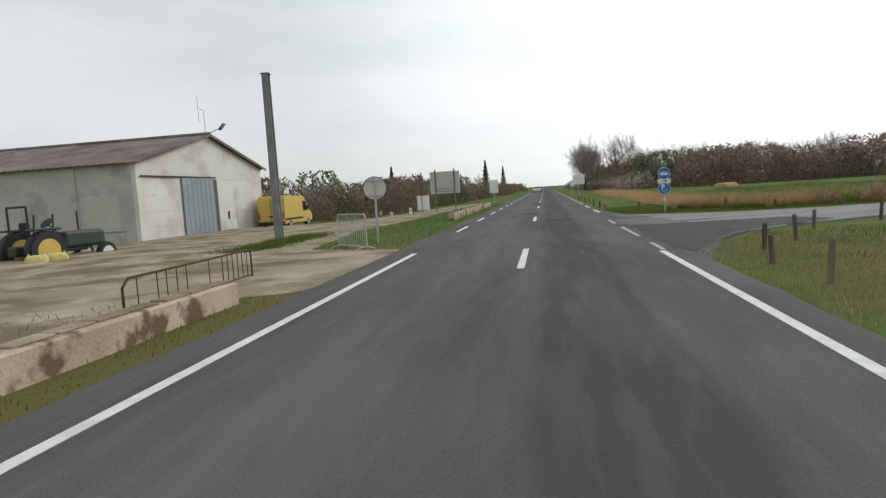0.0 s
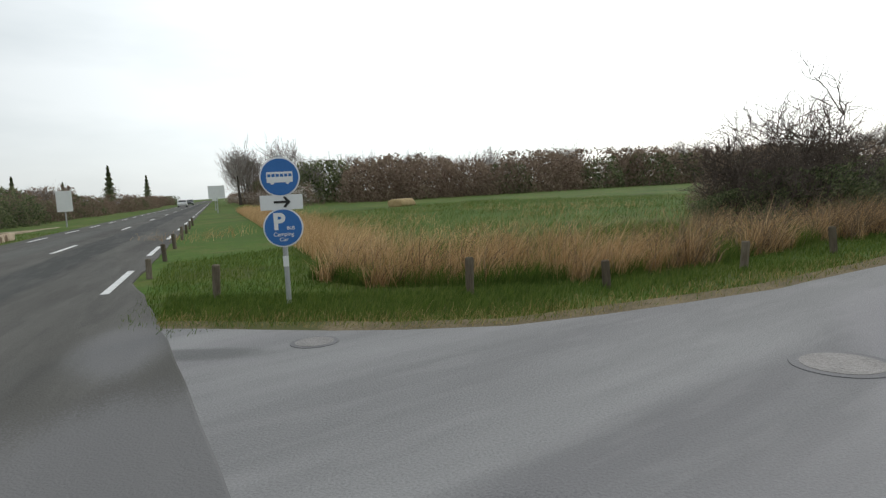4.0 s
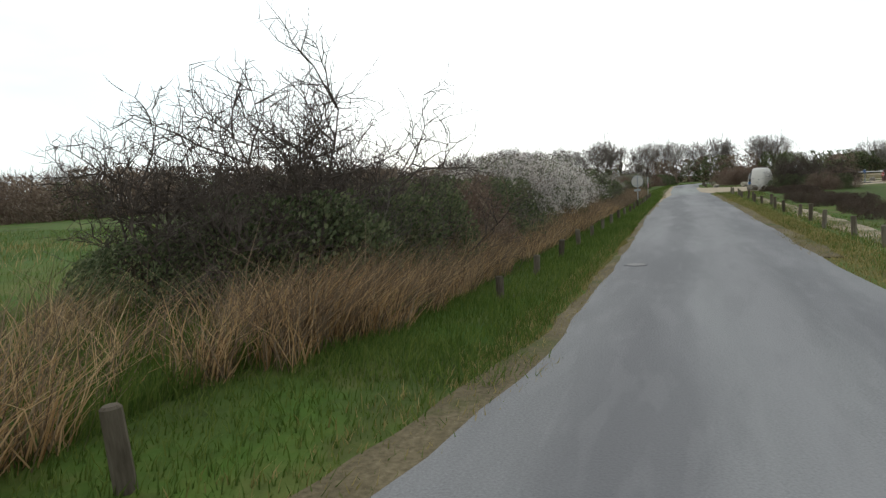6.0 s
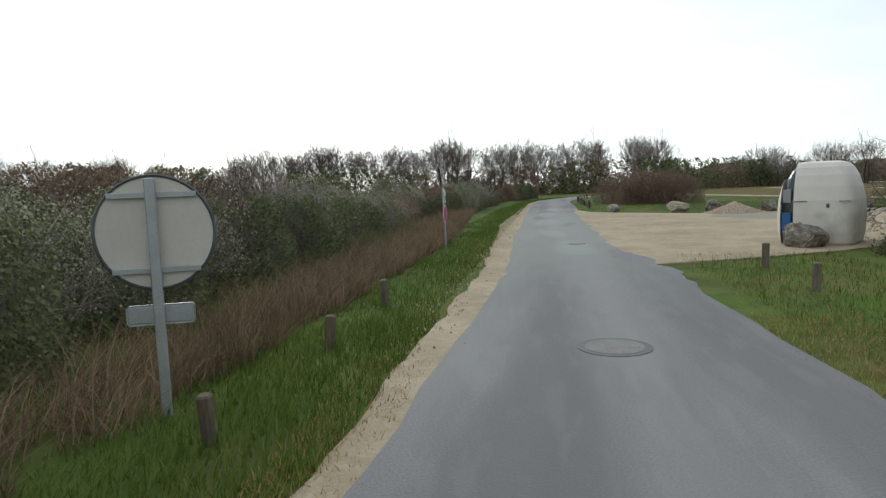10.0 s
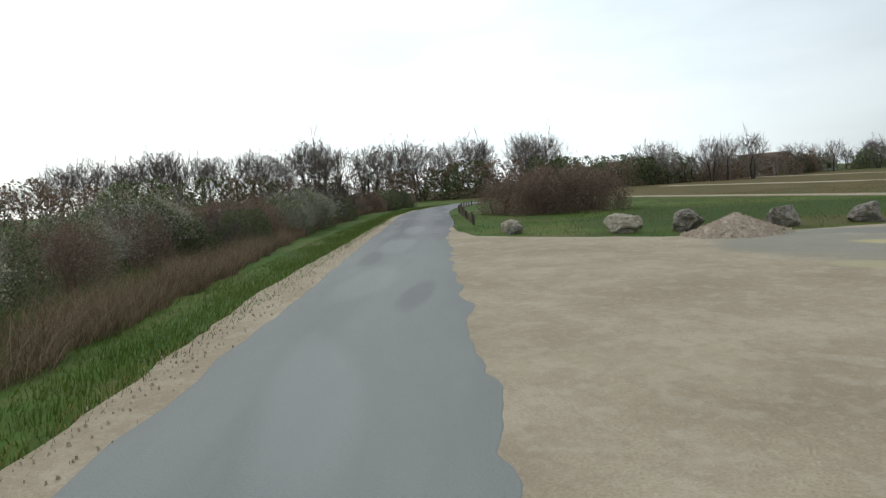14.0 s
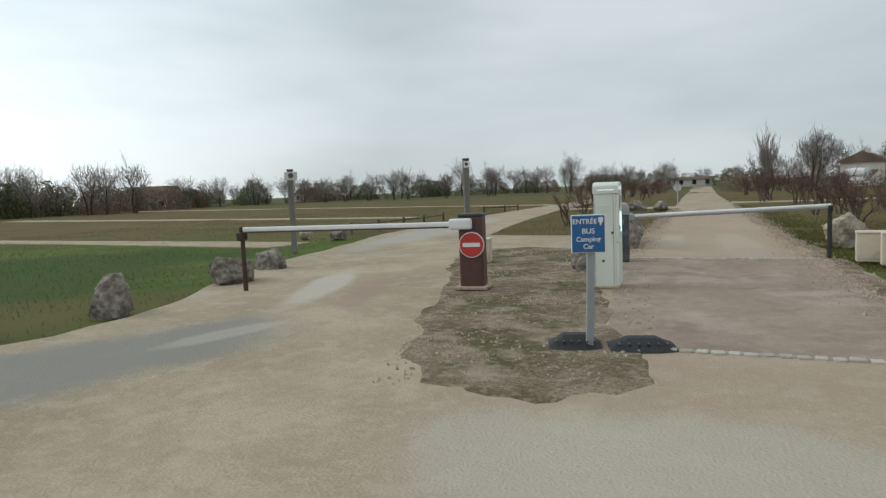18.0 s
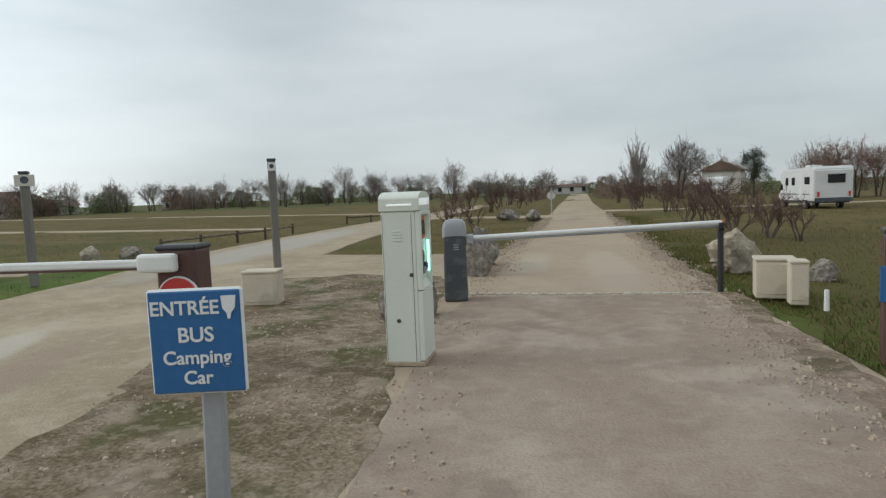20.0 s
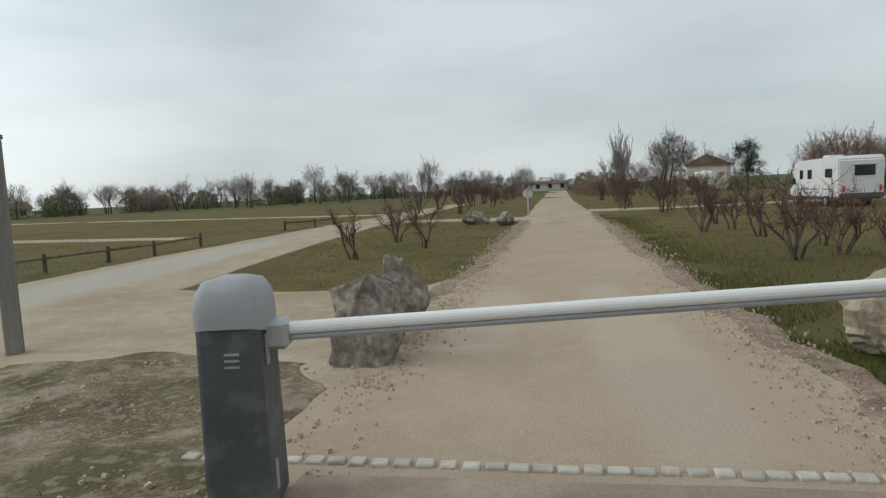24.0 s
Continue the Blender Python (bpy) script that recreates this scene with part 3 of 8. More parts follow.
def prism(bm, pts, depth, m):
    """A flat outline (x, z) extruded along y, then placed by m."""
    a = [bm.verts.new(m @ Vector((x, -depth / 2, z))) for x, z in pts]
    b = [bm.verts.new(m @ Vector((x, depth / 2, z))) for x, z in pts]
    k = len(pts)
    bm.faces.new(a)
    bm.faces.new(b[::-1])
    for i in range(k):
        bm.faces.new((a[i], b[i], b[(i + 1) % k], a[(i + 1) % k]))
    return bm


def text_part(name, words, size, mat, parent, m, label="", depth=0.002, bold=0.0):
    cu = bpy.data.curves.new(name, "FONT")
    cu.body, cu.size, cu.extrude, cu.align_x, cu.align_y, cu.offset = words, size, depth, "CENTER", "CENTER", bold
    tmp = bpy.data.objects.new(name, cu)
    scene.collection.objects.link(tmp)
    me = bpy.data.meshes.new_from_object(tmp)
    bpy.data.objects.remove(tmp)
    me.materials.clear()
    me.materials.append(mat)
    ob = new(name, me)
    ob.parent = parent
    ob.matrix_basis = m
    return tagged(ob, label)


UP = Matrix.Rotation(radians(90), 4, "X")      # lays letters upright, facing -y


# ---- plan: main road frame (along, across) and side road frame ----
MD, MN = Vector((0.557, 0.8305)), Vector((0.8305, -0.557))
SO, SE = Vector((-13.0, 24.25)), Vector((0.957, -0.289))
SM = Vector((0.289, 0.957))


def main_xy(a, s):
    p = MD * a + MN * s
    return p.x, p.y


def side_xy(u, w):
    bend = max(0.0, u - 50.0)
    p = SO + SE * u + SM * (w - bend * bend * 0.006)
    return p.x, p.y


def side_uw(x, y):
    r = Vector((x, y)) - SO
    return r.dot(SE), r.dot(SM)


def smooth01(a, b, v):
    t = min(1.0, max(0.0, (v - a) / (b - a)))
    return t * t * (3 - 2 * t)


def ground_z(x, y):
    """Height of the ground sheet."""
    p = Vector((x, y))
    s, a = p.dot(MN), p.dot(MD)
    z = -0.05
    z -= 0.40 * smooth01(-90.5, -104.0, s)
    u, w = side_uw(x, y)
    if -44 < u < 60:
        z -= 0.22 * smooth01(2.0, 4.2, w) * (1 - smooth01(9, 16, w)) * smooth01(-46, -38, u)
        z -= 0.25 * smooth01(-3.4, -4.8, w) * (1 - smooth01(-7.0, -9.5, -w * -1)) * smooth01(-40, -34, u) * (1 - smooth01(-8, -2, u))
    far = max(0.0, math.hypot(x, y - 10) - 12)
    z += 0.05 * noise.noise((x * 0.25, y * 0.25, 0)) * min(1.0, far / 20)
    z += 0.25 * noise.noise((x * 0.02, y * 0.02, 3)) * smooth01(60, 160, math.hypot(x + 30, y - 20))
    return z


def axis_lines(lo, hi, dense_lo, dense_hi, step):
    vals = list(np.arange(dense_lo, dense_hi + step, step))
    d, v = step, dense_hi
    while v < hi:
        d *= 1.35
        v += d
        vals.append(v)
    d, v = step, dense_lo
    while v > lo:
        d *= 1.35
        v -= d
        vals.insert(0, v)
    return vals


GX, GY = axis_lines(-2500, 2500, -112, 60, 1.3), axis_lines(-2500, 2500, -62, 92, 1.3)
g_verts = [(x, y, ground_z(x, y)) for y in GY for x in GX]
nx = len(GX)
g_faces = [(j * nx + i, j * nx + i + 1, (j + 1) * nx + i + 1, (j + 1) * nx + i) for j in range(len(GY) - 1) for i in range(nx - 1)]
ground = tagged(raw("ground", g_verts, g_faces, M_GROUND), "green spring meadow with drier yellow patches", "ground", kind="structure")
ground.data.polygons.foreach_set("use_smooth", [True] * len(ground.data.polygons))


def rough_outline(pts, step, amount, seed):
    """Walks round an outline in short steps and frays it with noise."""
    out = []
    k = len(pts)
    for i in range(k):
        a, b = Vector(pts[i]), Vector(pts[(i + 1) % k])
        n = max(1, int((b - a).length / step))
        for j in range(n):
            p = a.lerp(b, j / n)
            d = Vector((noise.noise((p.x * 0.9, p.y * 0.9, seed)) + 0.6 * noise.noise((p.x * 3.1, p.y * 3.1, seed)), noise.noise((p.x * 0.9, p.y * 0.9, seed + 9)) + 0.6 * noise.noise((p.x * 3.1, p.y * 3.1, seed + 9))))
            out.append(p + d * amount)
    return out


def slab(name, pts, z, mat, label, category="road", step=0.6, amount=0.12, seed=1.0, depth=0.12, kind="structure"):
    """A ground surface from an outline, with frayed edges and a thin rim down into the ground."""
    out = rough_outline(pts, step, amount, seed)
    bm = bmesh.new()
    vs = [bm.verts.new((p.x, p.y, z)) for p in out]
    f = bm.faces.new(vs)
    if f.calc_area() > 0 and f.normal.z < 0:
        f.normal_flip()
    f.normal_update()
    if f.normal.z < 0:
        f.normal_flip()
    k = len(vs)
    turn = 1 if sum(out[i].x * out[(i + 1) % k].y - out[(i + 1) % k].x * out[i].y for i in range(k)) > 0 else -1
    rim = []
    for i in range(k):
        d = out[(i + 1) % k] - out[i - 1]
        d = d / (math.hypot(d.x, d.y) or 1.0) * 0.05 * turn
        rim.append(bm.verts.new((out[i].x + d.y, out[i].y - d.x, z - 0.016)))
    low = [bm.verts.new((v.co.x, v.co.y, z - depth)) for v in rim]
    for i in range(k):
        bm.faces.new((vs[i], rim[i], rim[(i + 1) % k], vs[(i + 1) % k]))
        bm.faces.new((rim[i], low[i], low[(i + 1) % k], rim[(i + 1) % k]))
    bmesh.ops.triangulate(bm, faces=[f])
    bmesh.ops.recalc_face_normals(bm, faces=bm.faces)
    ob = part(name, bm, mat)
    return tagged(ob, label, category, kind=kind)


road_main = slab("road_main", [main_xy(a, s) for a, s in [(-160, -88.8), (-40, -88.8), (-20, -88.75), (-9, -88.75), (20, -88.7), (140, -88.8), (520, -88.8), (520, -82.0), (140, -82.0), (20, -82.0), (7, -82.0), (3.2, -81.3), (-1.5, -80.6), (-9, -79.6), (-11, -80.8), (-15, -82.0), (-40, -82.0), (-160, -82.0)]], 0.006, M_ASPHALT, "dark worn asphalt country road with white lines", step=0.8, amount=0.07)
SIDE_L = [(-66.9, 48.6), (-66.3, 47.0), (-65.7, 45.5), (-65.1, 44.1), (-64.5, 43.2), (-63.6, 42.5), (-61.4, 41.1), (-58.1, 39.85)]
SIDE_R = [(-54.5, 34.85), (-58.0, 35.65), (-62.0, 36.4), (-66.0, 37.0), (-69.0, 37.2), (-71.3, 36.9), (-73.5, 35.75), (-75.2, 34.6)]
left_line = [side_xy(u, w) for u, w in ((-44, 1.5), (-36, 1.45), (-24, 1.62), (-10, 1.62), (-3, 1.5), (2, 1.25), (7, 1.15), (14, 1.35), (24, 1.4), (36, 1.45), (50, 1.5), (56, 1.6), (62, 1.7), (70, 1.7), (80, 1.7))]
right_line = [side_xy(u, -1.72) for u in (80, 70, 62, 56, 50, 40)] + [side_xy(u, -1.15 - 0.5 * (1 - smooth01(6.5, 10.5, u)) - 0.45 * smooth01(29, 37, u) + 0.1 * noise.noise((u * 0.4, 3.3, 0)) + 0.12 * noise.noise((u * 1.3, 7.3, 0)) + 0.07 * noise.noise((u * 3.9, 5.3, 0))) for u in np.arange(37, 3, -0.2)] + [side_xy(u, w) for u, w in ((0, -1.72), (-20, -1.78), (-36, -1.75))]
road_side = slab("road_side", SIDE_L + left_line + right_line + SIDE_R, 0.0, M_SIDE, "light grey weathered asphalt lane with ragged edges", step=0.7, amount=0.1, seed=3)
shoulder = slab("verge_gravel", [side_xy(u, w) for u, w in [(-12, 1.5), (-6, 1.35), (2, 1.0), (7, 0.9), (30, 1.1), (50, 1.2), (64, 1.4), (64, 2.1), (50, 2.0), (30, 2.15), (21, 2.25), (16, 2.0), (10, 1.74), (6.5, 1.6), (0, 1.7), (-6, 1.72), (-12, 1.62)]], -0.012, M_GRAVEL, "pale gravel verge strip beside the lane", "verge", step=0.25, amount=0.1, seed=5)
SOIL_OUT = [(x + 0.33, y + 0.34) for x, y in SIDE_L]
slab("verge_soil", [(x - 0.25, y - 0.32) for x, y in SIDE_L] + [side_xy(u, 1.15) for u in (-43, -36, -24, -9.5)] + [side_xy(u, w) for u, w in ((-9.5, 1.7), (-12, 1.78), (-24, 1.76), (-36, 1.6), (-43, 1.66))] + SOIL_OUT[::-1], -0.01, M_SOIL, "bare soil and dead grass along the lane's edge", "verge", step=0.3, amount=0.08, seed=61, depth=0.3)
slab("verge_soil", [side_xy(u, w) for u, w in ((-1, -1.5), (-20, -1.55), (-37, -1.6), (-37, -2.15), (-28, -2.1), (-20, -2.2), (-10, -2.1), (-1, -2.15))], -0.012, M_SOIL, "bare soil and dead grass along the lane's edge", "verge", step=0.3, amount=0.09, seed=63, depth=0.3)
YARD = [(-7.2, 20.9), (-2.0, 21.2), (10, 17.8), (24, 13.8), (40, 9.2), (39.5, 7.2), (30, 9.9), (24, 11.6), (18, 13.2), (15.0, 13.6), (13.0, 12.7), (11.0, 11.7), (9.2, 10.4), (8.4, 8.6), (7.6, 6.4), (7.0, 4.6), (7.4, 2.6), (8.4, 0.3), (9.3, -2.4), (9.9, -5.8), (11.0, -10.5), (11.5, -17), (11.7, -31), (11.1, -58), (11.5, -100), (9.9, -100), (9.4, -74), (8.8, -34), (7.9, -20), (6.7, -9.9), (4.5, -9.4), (2.2, -9.6), (1.6, -11), (1.55, -15), (1.7, -30), (2.0, -70), (2.6, -160), (-1.4, -160), (-1.1, -60), (-1.45, -33), (-1.65, -14), (-1.9, -4.5), (-2.25, -0.5), (-2.45, 2.2), (-2.7, 4.8), (-3.8, 7.5), (-5.0, 10.5), (-5.8, 13.5), (-6.6, 17.0)]
yard = slab("gravel_yard", YARD, -0.004, M_GRAVEL, "pale compacted limestone gravel yard and camp tracks", "gravel yard", step=0.5, amount=0.14, seed=7)
ISLAND = [(2.1, 5.2), (2.9, 3.8), (3.3, 2.4), (3.85, 0.7), (4.5, -1.4), (5.1, -3.4), (5.4, -5.2), (4.2, -5.6), (2.4, -5.4), (1.95, -4.6), (1.75, -2.4), (1.5, 0.0), (1.15, 2.2), (0.8, 3.6), (0.55, 4.7), (1.2, 5.3)]
island = slab("traffic_island", ISLAND, 0.004, M_ISLAND, "stony earth island with tufts of grass between the lanes", "traffic island", step=0.14, amount=0.24, seed=11)
pink_lane = slab("entry_pad", [(0.95, 3.65), (1.25, 1.0), (1.55, -1.6), (1.45, -3.2), (-1.85, -3.25), (-2.1, -0.4), (-2.25, 2.0), (-2.35, 3.6)], 0.0, M_PINK, "pinkish compacted gravel pad at the entry gate", "pavement", step=0.5, amount=0.05, seed=13)
for edge, seed in (([(-2.05, 1.5), (-1.95, -2.5), (-1.75, -8), (-1.62, -14), (-1.55, -22), (-1.5, -32)], 71), ([(1.95, -7.6), (1.6, -11), (1.5, -16), (1.45, -22), (1.5, -28)], 73)):
    out = -1 if seed == 71 else 1
    slab("track_edge", [(x - out * 0.1, y) for x, y in edge] + [(x + out * 0.2, y) for x, y in edge[::-1]], 0.002, M_RUBBLE, "crumbling stony edge of the camp track", "verge", step=0.16, amount=0.16, seed=seed, depth=0.3)
dirt = slab("dirt_yard", [main_xy(a, s) for a, s in [(-45, -90.4), (-26, -90.9), (-17.2, -90.2), (-16.6, -88.8), (-9.6, -88.8), (-8.2, -92.2), (0, -93.3), (14, -92.6), (26, -92.2), (36, -91.8), (46, -91), (40, -94), (28, -95.0), (18, -96.0), (12.5, -97.6), (11.2, -104.7), (2.5, -104.8), (-8, -104.6), (-14, -102), (-24, -98.5), (-40, -97)]], -0.02, M_DIRT, "sandy dirt yard in front of the barn", "yard", step=0.8, amount=0.3, seed=17, depth=0.6)
for outline, seed in (([(12.4, -6.2), (24, -7.9), (40, -9.4), (60, -12.2), (60, -13.6), (40, -10.9), (24, -9.2), (12.2, -7.9)], 23), ([(-1.6, -34.8), (-6, -34.6), (-12, -36.2), (-24, -38.5), (-24, -40), (-12, -37.9), (-6, -36.4), (-1.6, -37.6)], 25), ([(1.6, -28.5), (5, -30.0), (9, -31.4), (9, -33), (5, -32.0), (1.6, -31.5)], 27), ([(16, -24), (40, -29), (75, -38), (75, -40.5), (40, -31), (16, -25.2)], 29), ([(12, -42), (50, -58), (110, -80), (110, -84), (50, -60), (12, -43.5)], 31)):
    slab("camp_path", outline, -0.015, M_GRAVEL, "narrow pale gravel path across the grass", "path", amount=0.12, seed=seed, depth=0.4)
slab("apron_patch", [(-75.6, 34.3), (-73.4, 35.85), (-71.3, 37.0), (-69.4, 37.25), (-66.9, 37.3), (-66.7, 39.0), (-69.0, 40.4), (-71.0, 41.4), (-73.0, 38.7), (-75.3, 35.2)], 0.011, M_PATCH, "newer dark asphalt at the lane mouth", "road patch", step=0.25, amount=0.14, seed=33, depth=0.02)
slab("footpath", [side_xy(u, w) for u, w in [(-36, -3.35), (-20, -3.45), (-6, -3.4), (-1, -3.2), (-1, -3.95), (-6, -4.1), (-20, -4.15), (-36, -4.0)]], -0.06, M_DIRT, "narrow sandy footpath along the bollards", "path", amount=0.12, seed=51, depth=0.3)


def line_quad(bm, a0, a1, s, width, z=0.012):
    c = [main_xy(a, s + d) for a, d in ((a0, -width / 2), (a1, -width / 2), (a1, width / 2), (a0, width / 2))]
    top = [bm.verts.new((x, y, z)) for x, y in c]
    low = [bm.verts.new((x, y, z - 0.01)) for x, y in c]
    f = bm.faces.new(top)
    for i in range(4):
        bm.faces.new((top[i], low[i], low[(i + 1) % 4], top[(i + 1) % 4]))
    f.normal_update()
    if f.normal.z < 0:
        bmesh.ops.reverse_faces(bm, faces=list(bm.faces))


def road_mark(a0, a1, s, width=0.13, mat=None):
    bm = bmesh.new()
    line_quad(bm, a0, a1, s, width)
    ob = part("road_marking", bm, mat or M_PAINT, road_main)
    return ob


for i in range(-6, 24):
    road_mark(-15.1 + 15.9 * i, -11.45 + 15.9 * i, -85.32, 0.14)
road_mark(-160, -11.4, -88.07)
for i in range(0, 30):
    road_mark(-3.9 + 7.3 * i, -0.7 + 7.3 * i, -88.05)
road_mark(-160, -13.2, -82.5, 0.13)
for a0, a1 in ((-12.9, -11.35), (-9.35, -5.65), (-3.6, -1.4)):
    road_mark(a0, a1, -82.42, 0.1, M_PAINTOLD)
for i in range(0, 26):
    road_mark(5.5 + 7.3 * i, 9.0 + 7.3 * i, -82.2)


# ---- barn yard ----
def make_barn():
    x0, y0 = main_xy(2.5, -105.2)
    barn = thing("barn", x0, y0, -0.47, math.degrees(math.atan2(MD.y, MD.x)), "long low farm barn with whitewashed gable and grey roof", "barn")
    W, L, EAVE, PEAK, T = 14.2, 38.0, 4.45, 6.3, 0.25
    m = Matrix.Identity(4)
    dx0, dx1, dh = 4.2, 7.95, 3.62        # door opening
    bm = bmesh.new()                       # gable wall round the door opening
    prism(bm, [(0, 0), (dx0, 0), (dx0, dh), (0, dh)], T, m @ Matrix.Translation((0, T / 2, 0)))
    prism(bm, [(dx1, 0), (W, 0), (W, dh), (dx1, dh)], T, m @ Matrix.Translation((0, T / 2, 0)))
    prism(bm, [(0, dh), (W, dh), (W, EAVE), (W / 2, PEAK), (0, EAVE)], T, m @ Matrix.Translation((0, T / 2, 0)))
    part("gable_wall", bm, M_RENDERWHITE, barn, "whitewashed block gable wall")
    for cz, xa, xb in ((3.62, 8.6, 12.9), (2.75, 0.4, 1.6), (1.9, 0.5, 3.4), (1.05, 1.2, 3.0), (3.9, 3.6, 7.4), (2.75, 10.6, 12.2)):
        bm = bmesh.new()
        box(bm, (xa + xb) / 2, -0.004, cz, (xb - xa), 0.014, 0.022)
        part("course_line", bm, M_RENDERGREY, barn)
    bm = bmesh.new()
    box(bm, 11.6, -0.008, 0.85, 2.9, 0.02, 1.6, 0.0)
    part("patched_render", bm, M_INFILL, barn, "greyer patch of render")
    for nm, x in (("side_wall", T / 2), ("side_wall", W - T / 2)):
        bm = bmesh.new()
        box(bm, x, L / 2 + T / 2, EAVE / 2, T, L - T, EAVE)
        part(nm, bm, M_RENDERGREY, barn, "grey cement side wall")
    bm = bmesh.new()
    prism(bm, [(0, 0), (W, 0), (W, EAVE), (W / 2, PEAK), (0, EAVE)], T, Matrix.Translation((0, L, 0)))
    part("back_wall", bm, M_RENDERGREY, barn)
    for i in range(6):                     # buttress strips and walled-up windows along the side
        bm = bmesh.new()
        box(bm, -0.05, 3.6 + i * 5.9, 2.15, 0.12, 0.35, 4.3, 0.01)
        part("pilaster", bm, M_RENDERGREY, barn)
        bm = bmesh.new()
        box(bm, -0.012, 1.9 + i * 5.9 - (0.0 if i else -0.2), 1.95, 0.03, 2.0, 1.7, 0.008)
        w = part("walled_up_window", bm, M_INFILL, barn, "walled-up window in paler cement")
        bm = bmesh.new()
        box(bm, -0.03, 1.9 + i * 5.9, 1.02, 0.09, 2.1, 0.1, 0.01)
        part("sill", bm, M_RENDERGREY, w)
        bm = bmesh.new()
        box(bm, -0.02, 1.9 + i * 5.9 - 0.3, 0.55, 0.03, 1.3, 0.65, 0.006)
        part("vent_opening", bm, M_RENDERGREY, barn, "darker cement patch")
    slope = math.hypot(W / 2 + 0.35, (PEAK - EAVE) * (W / 2 + 0.35) / (W / 2))
    ang = math.atan2(PEAK - EAVE, W / 2)
    rows_n, waves = 6, 90
    for side in (0, 1):
        verts, faces = [], []
        for j in range(rows_n + 1):
            for i in range(waves * 2 + 1):
                yy = -0.3 + (L + 0.6) * i / (waves * 2)
                d = slope * j / rows_n
                zz = PEAK + 0.07 - d * math.sin(ang) + (0.03 if i % 2 else -0.03)
                xx = W / 2 + (1 if side else -1) * d * math.cos(ang)
                verts.append((xx, yy, zz))
        n = waves * 2 + 1
        faces = [(j * n + i, j * n + i + 1, (j + 1) * n + i + 1, (j + 1) * n + i) for j in range(rows_n) for i in range(n - 1)]
        r = raw("roof_sheet", verts, faces, M_ROOF, barn)
        tagged(r, "corrugated fibre-cement roof slope")
        md = r.modifiers.new("thickness", "SOLIDIFY")
        md.thickness = 0.025
    bm = bmesh.new()
    tube(bm, (W / 2, -0.32, PEAK + 0.1), (W / 2, L + 0.3, PEAK + 0.1), 0.12, 0.12, 8)
    part("ridge_cap", bm, M_ROOF, barn)
    for side in (-1, 1):
        bm = bmesh.new()
        p0, p1 = Vector((W / 2, -0.31, PEAK + 0.03)), Vector((W / 2 + side * (W / 2 + 0.35), -0.31, EAVE + 0.03 - 0.09))
        mid = (p0 + p1) / 2
        box(bm, 0, 0, 0, (p1 - p0).length, 0.05, 0.16, 0.0, Matrix.Translation(mid) @ Matrix.Rotation(math.atan2(p1.z - p0.z, p1.x - p0.x) * -1, 4, "Y"))
        part("barge_board", bm, M_ROOF, barn)
    bm = bmesh.new()                       # sliding door with folded ribs, slid a little aside
    box(bm, dx0 - 0.28 + 7 * 0.245, -0.085, dh / 2 + 0.06, 14 * 0.245, 0.03, dh + 0.02, 0.004)
    door = part("sliding_door", bm, M_BLUEDOOR, barn, "blue-grey ribbed steel sliding door left ajar")
    for i in range(7):
        bm = bmesh.new()
        box(bm, dx0 - 0.16 + i * 0.49, -0.108, dh / 2 + 0.06, 0.24, 0.024, dh, 0.008)
        part("rib", bm, M_BLUEDOOR, door)
    bm = bmesh.new()
    box(bm, 4.0, -0.07, dh + 0.12, 7.4, 0.09, 0.09, 0.01)
    part("door_rail", bm, M_RUST, door)
    # added black panel behind the opening: the interior's shade as plain colour
    bm = bmesh.new()
    box(bm, dx1 - 0.25, 0.5, dh / 2, 1.0, 0.05, dh)
    part("interior_shade_panel", bm, M_DOORSHADE, barn, "near-black panel painting the shade inside the open door")
    bm = bmesh.new()
    box(bm, 9.1, -0.03, 1.35, 0.14, 0.06, 0.5, 0.01)
    part("meter_box", bm, M_RUST, barn)
    bm = bmesh.new()                       # floodlight on the ridge
    tube(bm, (W / 2 - 0.05, -0.25, PEAK + 0.1), (W / 2 + 0.4, -0.7, PEAK + 0.42), 0.035, 0.03, 8)
    lamp = part("lamp_bracket", bm, M_GALV, barn)
    bm = bmesh.new()
    mm = Matrix.Translation((W / 2 + 0.55, -0.85, PEAK + 0.55)) @ Matrix.Rotation(radians(-35), 4, "Y")
    box(bm, 0, 0, 0, 0.75, 0.24, 0.15, 0.05, mm, 0.2, 2)
    part("lamp_head", bm, M_BLACKSTEEL, lamp)
    bm = bmesh.new()                       # aerial
    tube(bm, (11.6, 2.5, 5.0), (11.6, 2.5, 8.6), 0.03, 0.025, 6)
    tube(bm, (11.6, 2.5, 8.6), (10.9, 2.5, 8.6), 0.02, 0.02, 6)
    tube(bm, (10.9, 2.5, 7.7), (10.9, 2.5, 9.5), 0.02, 0.02, 6)
    part("aerial", bm, M_GALV, barn, "thin metal aerial mast")
    return barn


make_barn()


def wheel(parent, x, y, z, r, w, axis_y=True, rim=M_GALV):
    bm = bmesh.new()
    d = Vector((0, w / 2, 0))
    c = Vector((x, y, z))
    tube(bm, c - d, c + d, r, r, 28)
    bmesh.ops.bevel(bm, geom=[e for e in bm.edges if len(e.link_faces) == 2 and e.calc_face_angle(0) > 0.8], offset=min(0.05, w * 0.2), segments=2, affect="EDGES")
    t = part("wheel", bm, M_TYRE, parent)
    bm = bmesh.new()
    tube(bm, c - d * 1.04, c + d * 1.04, r * 0.6, r * 0.56, 20)
    part("rim", bm, rim, t)
    return t


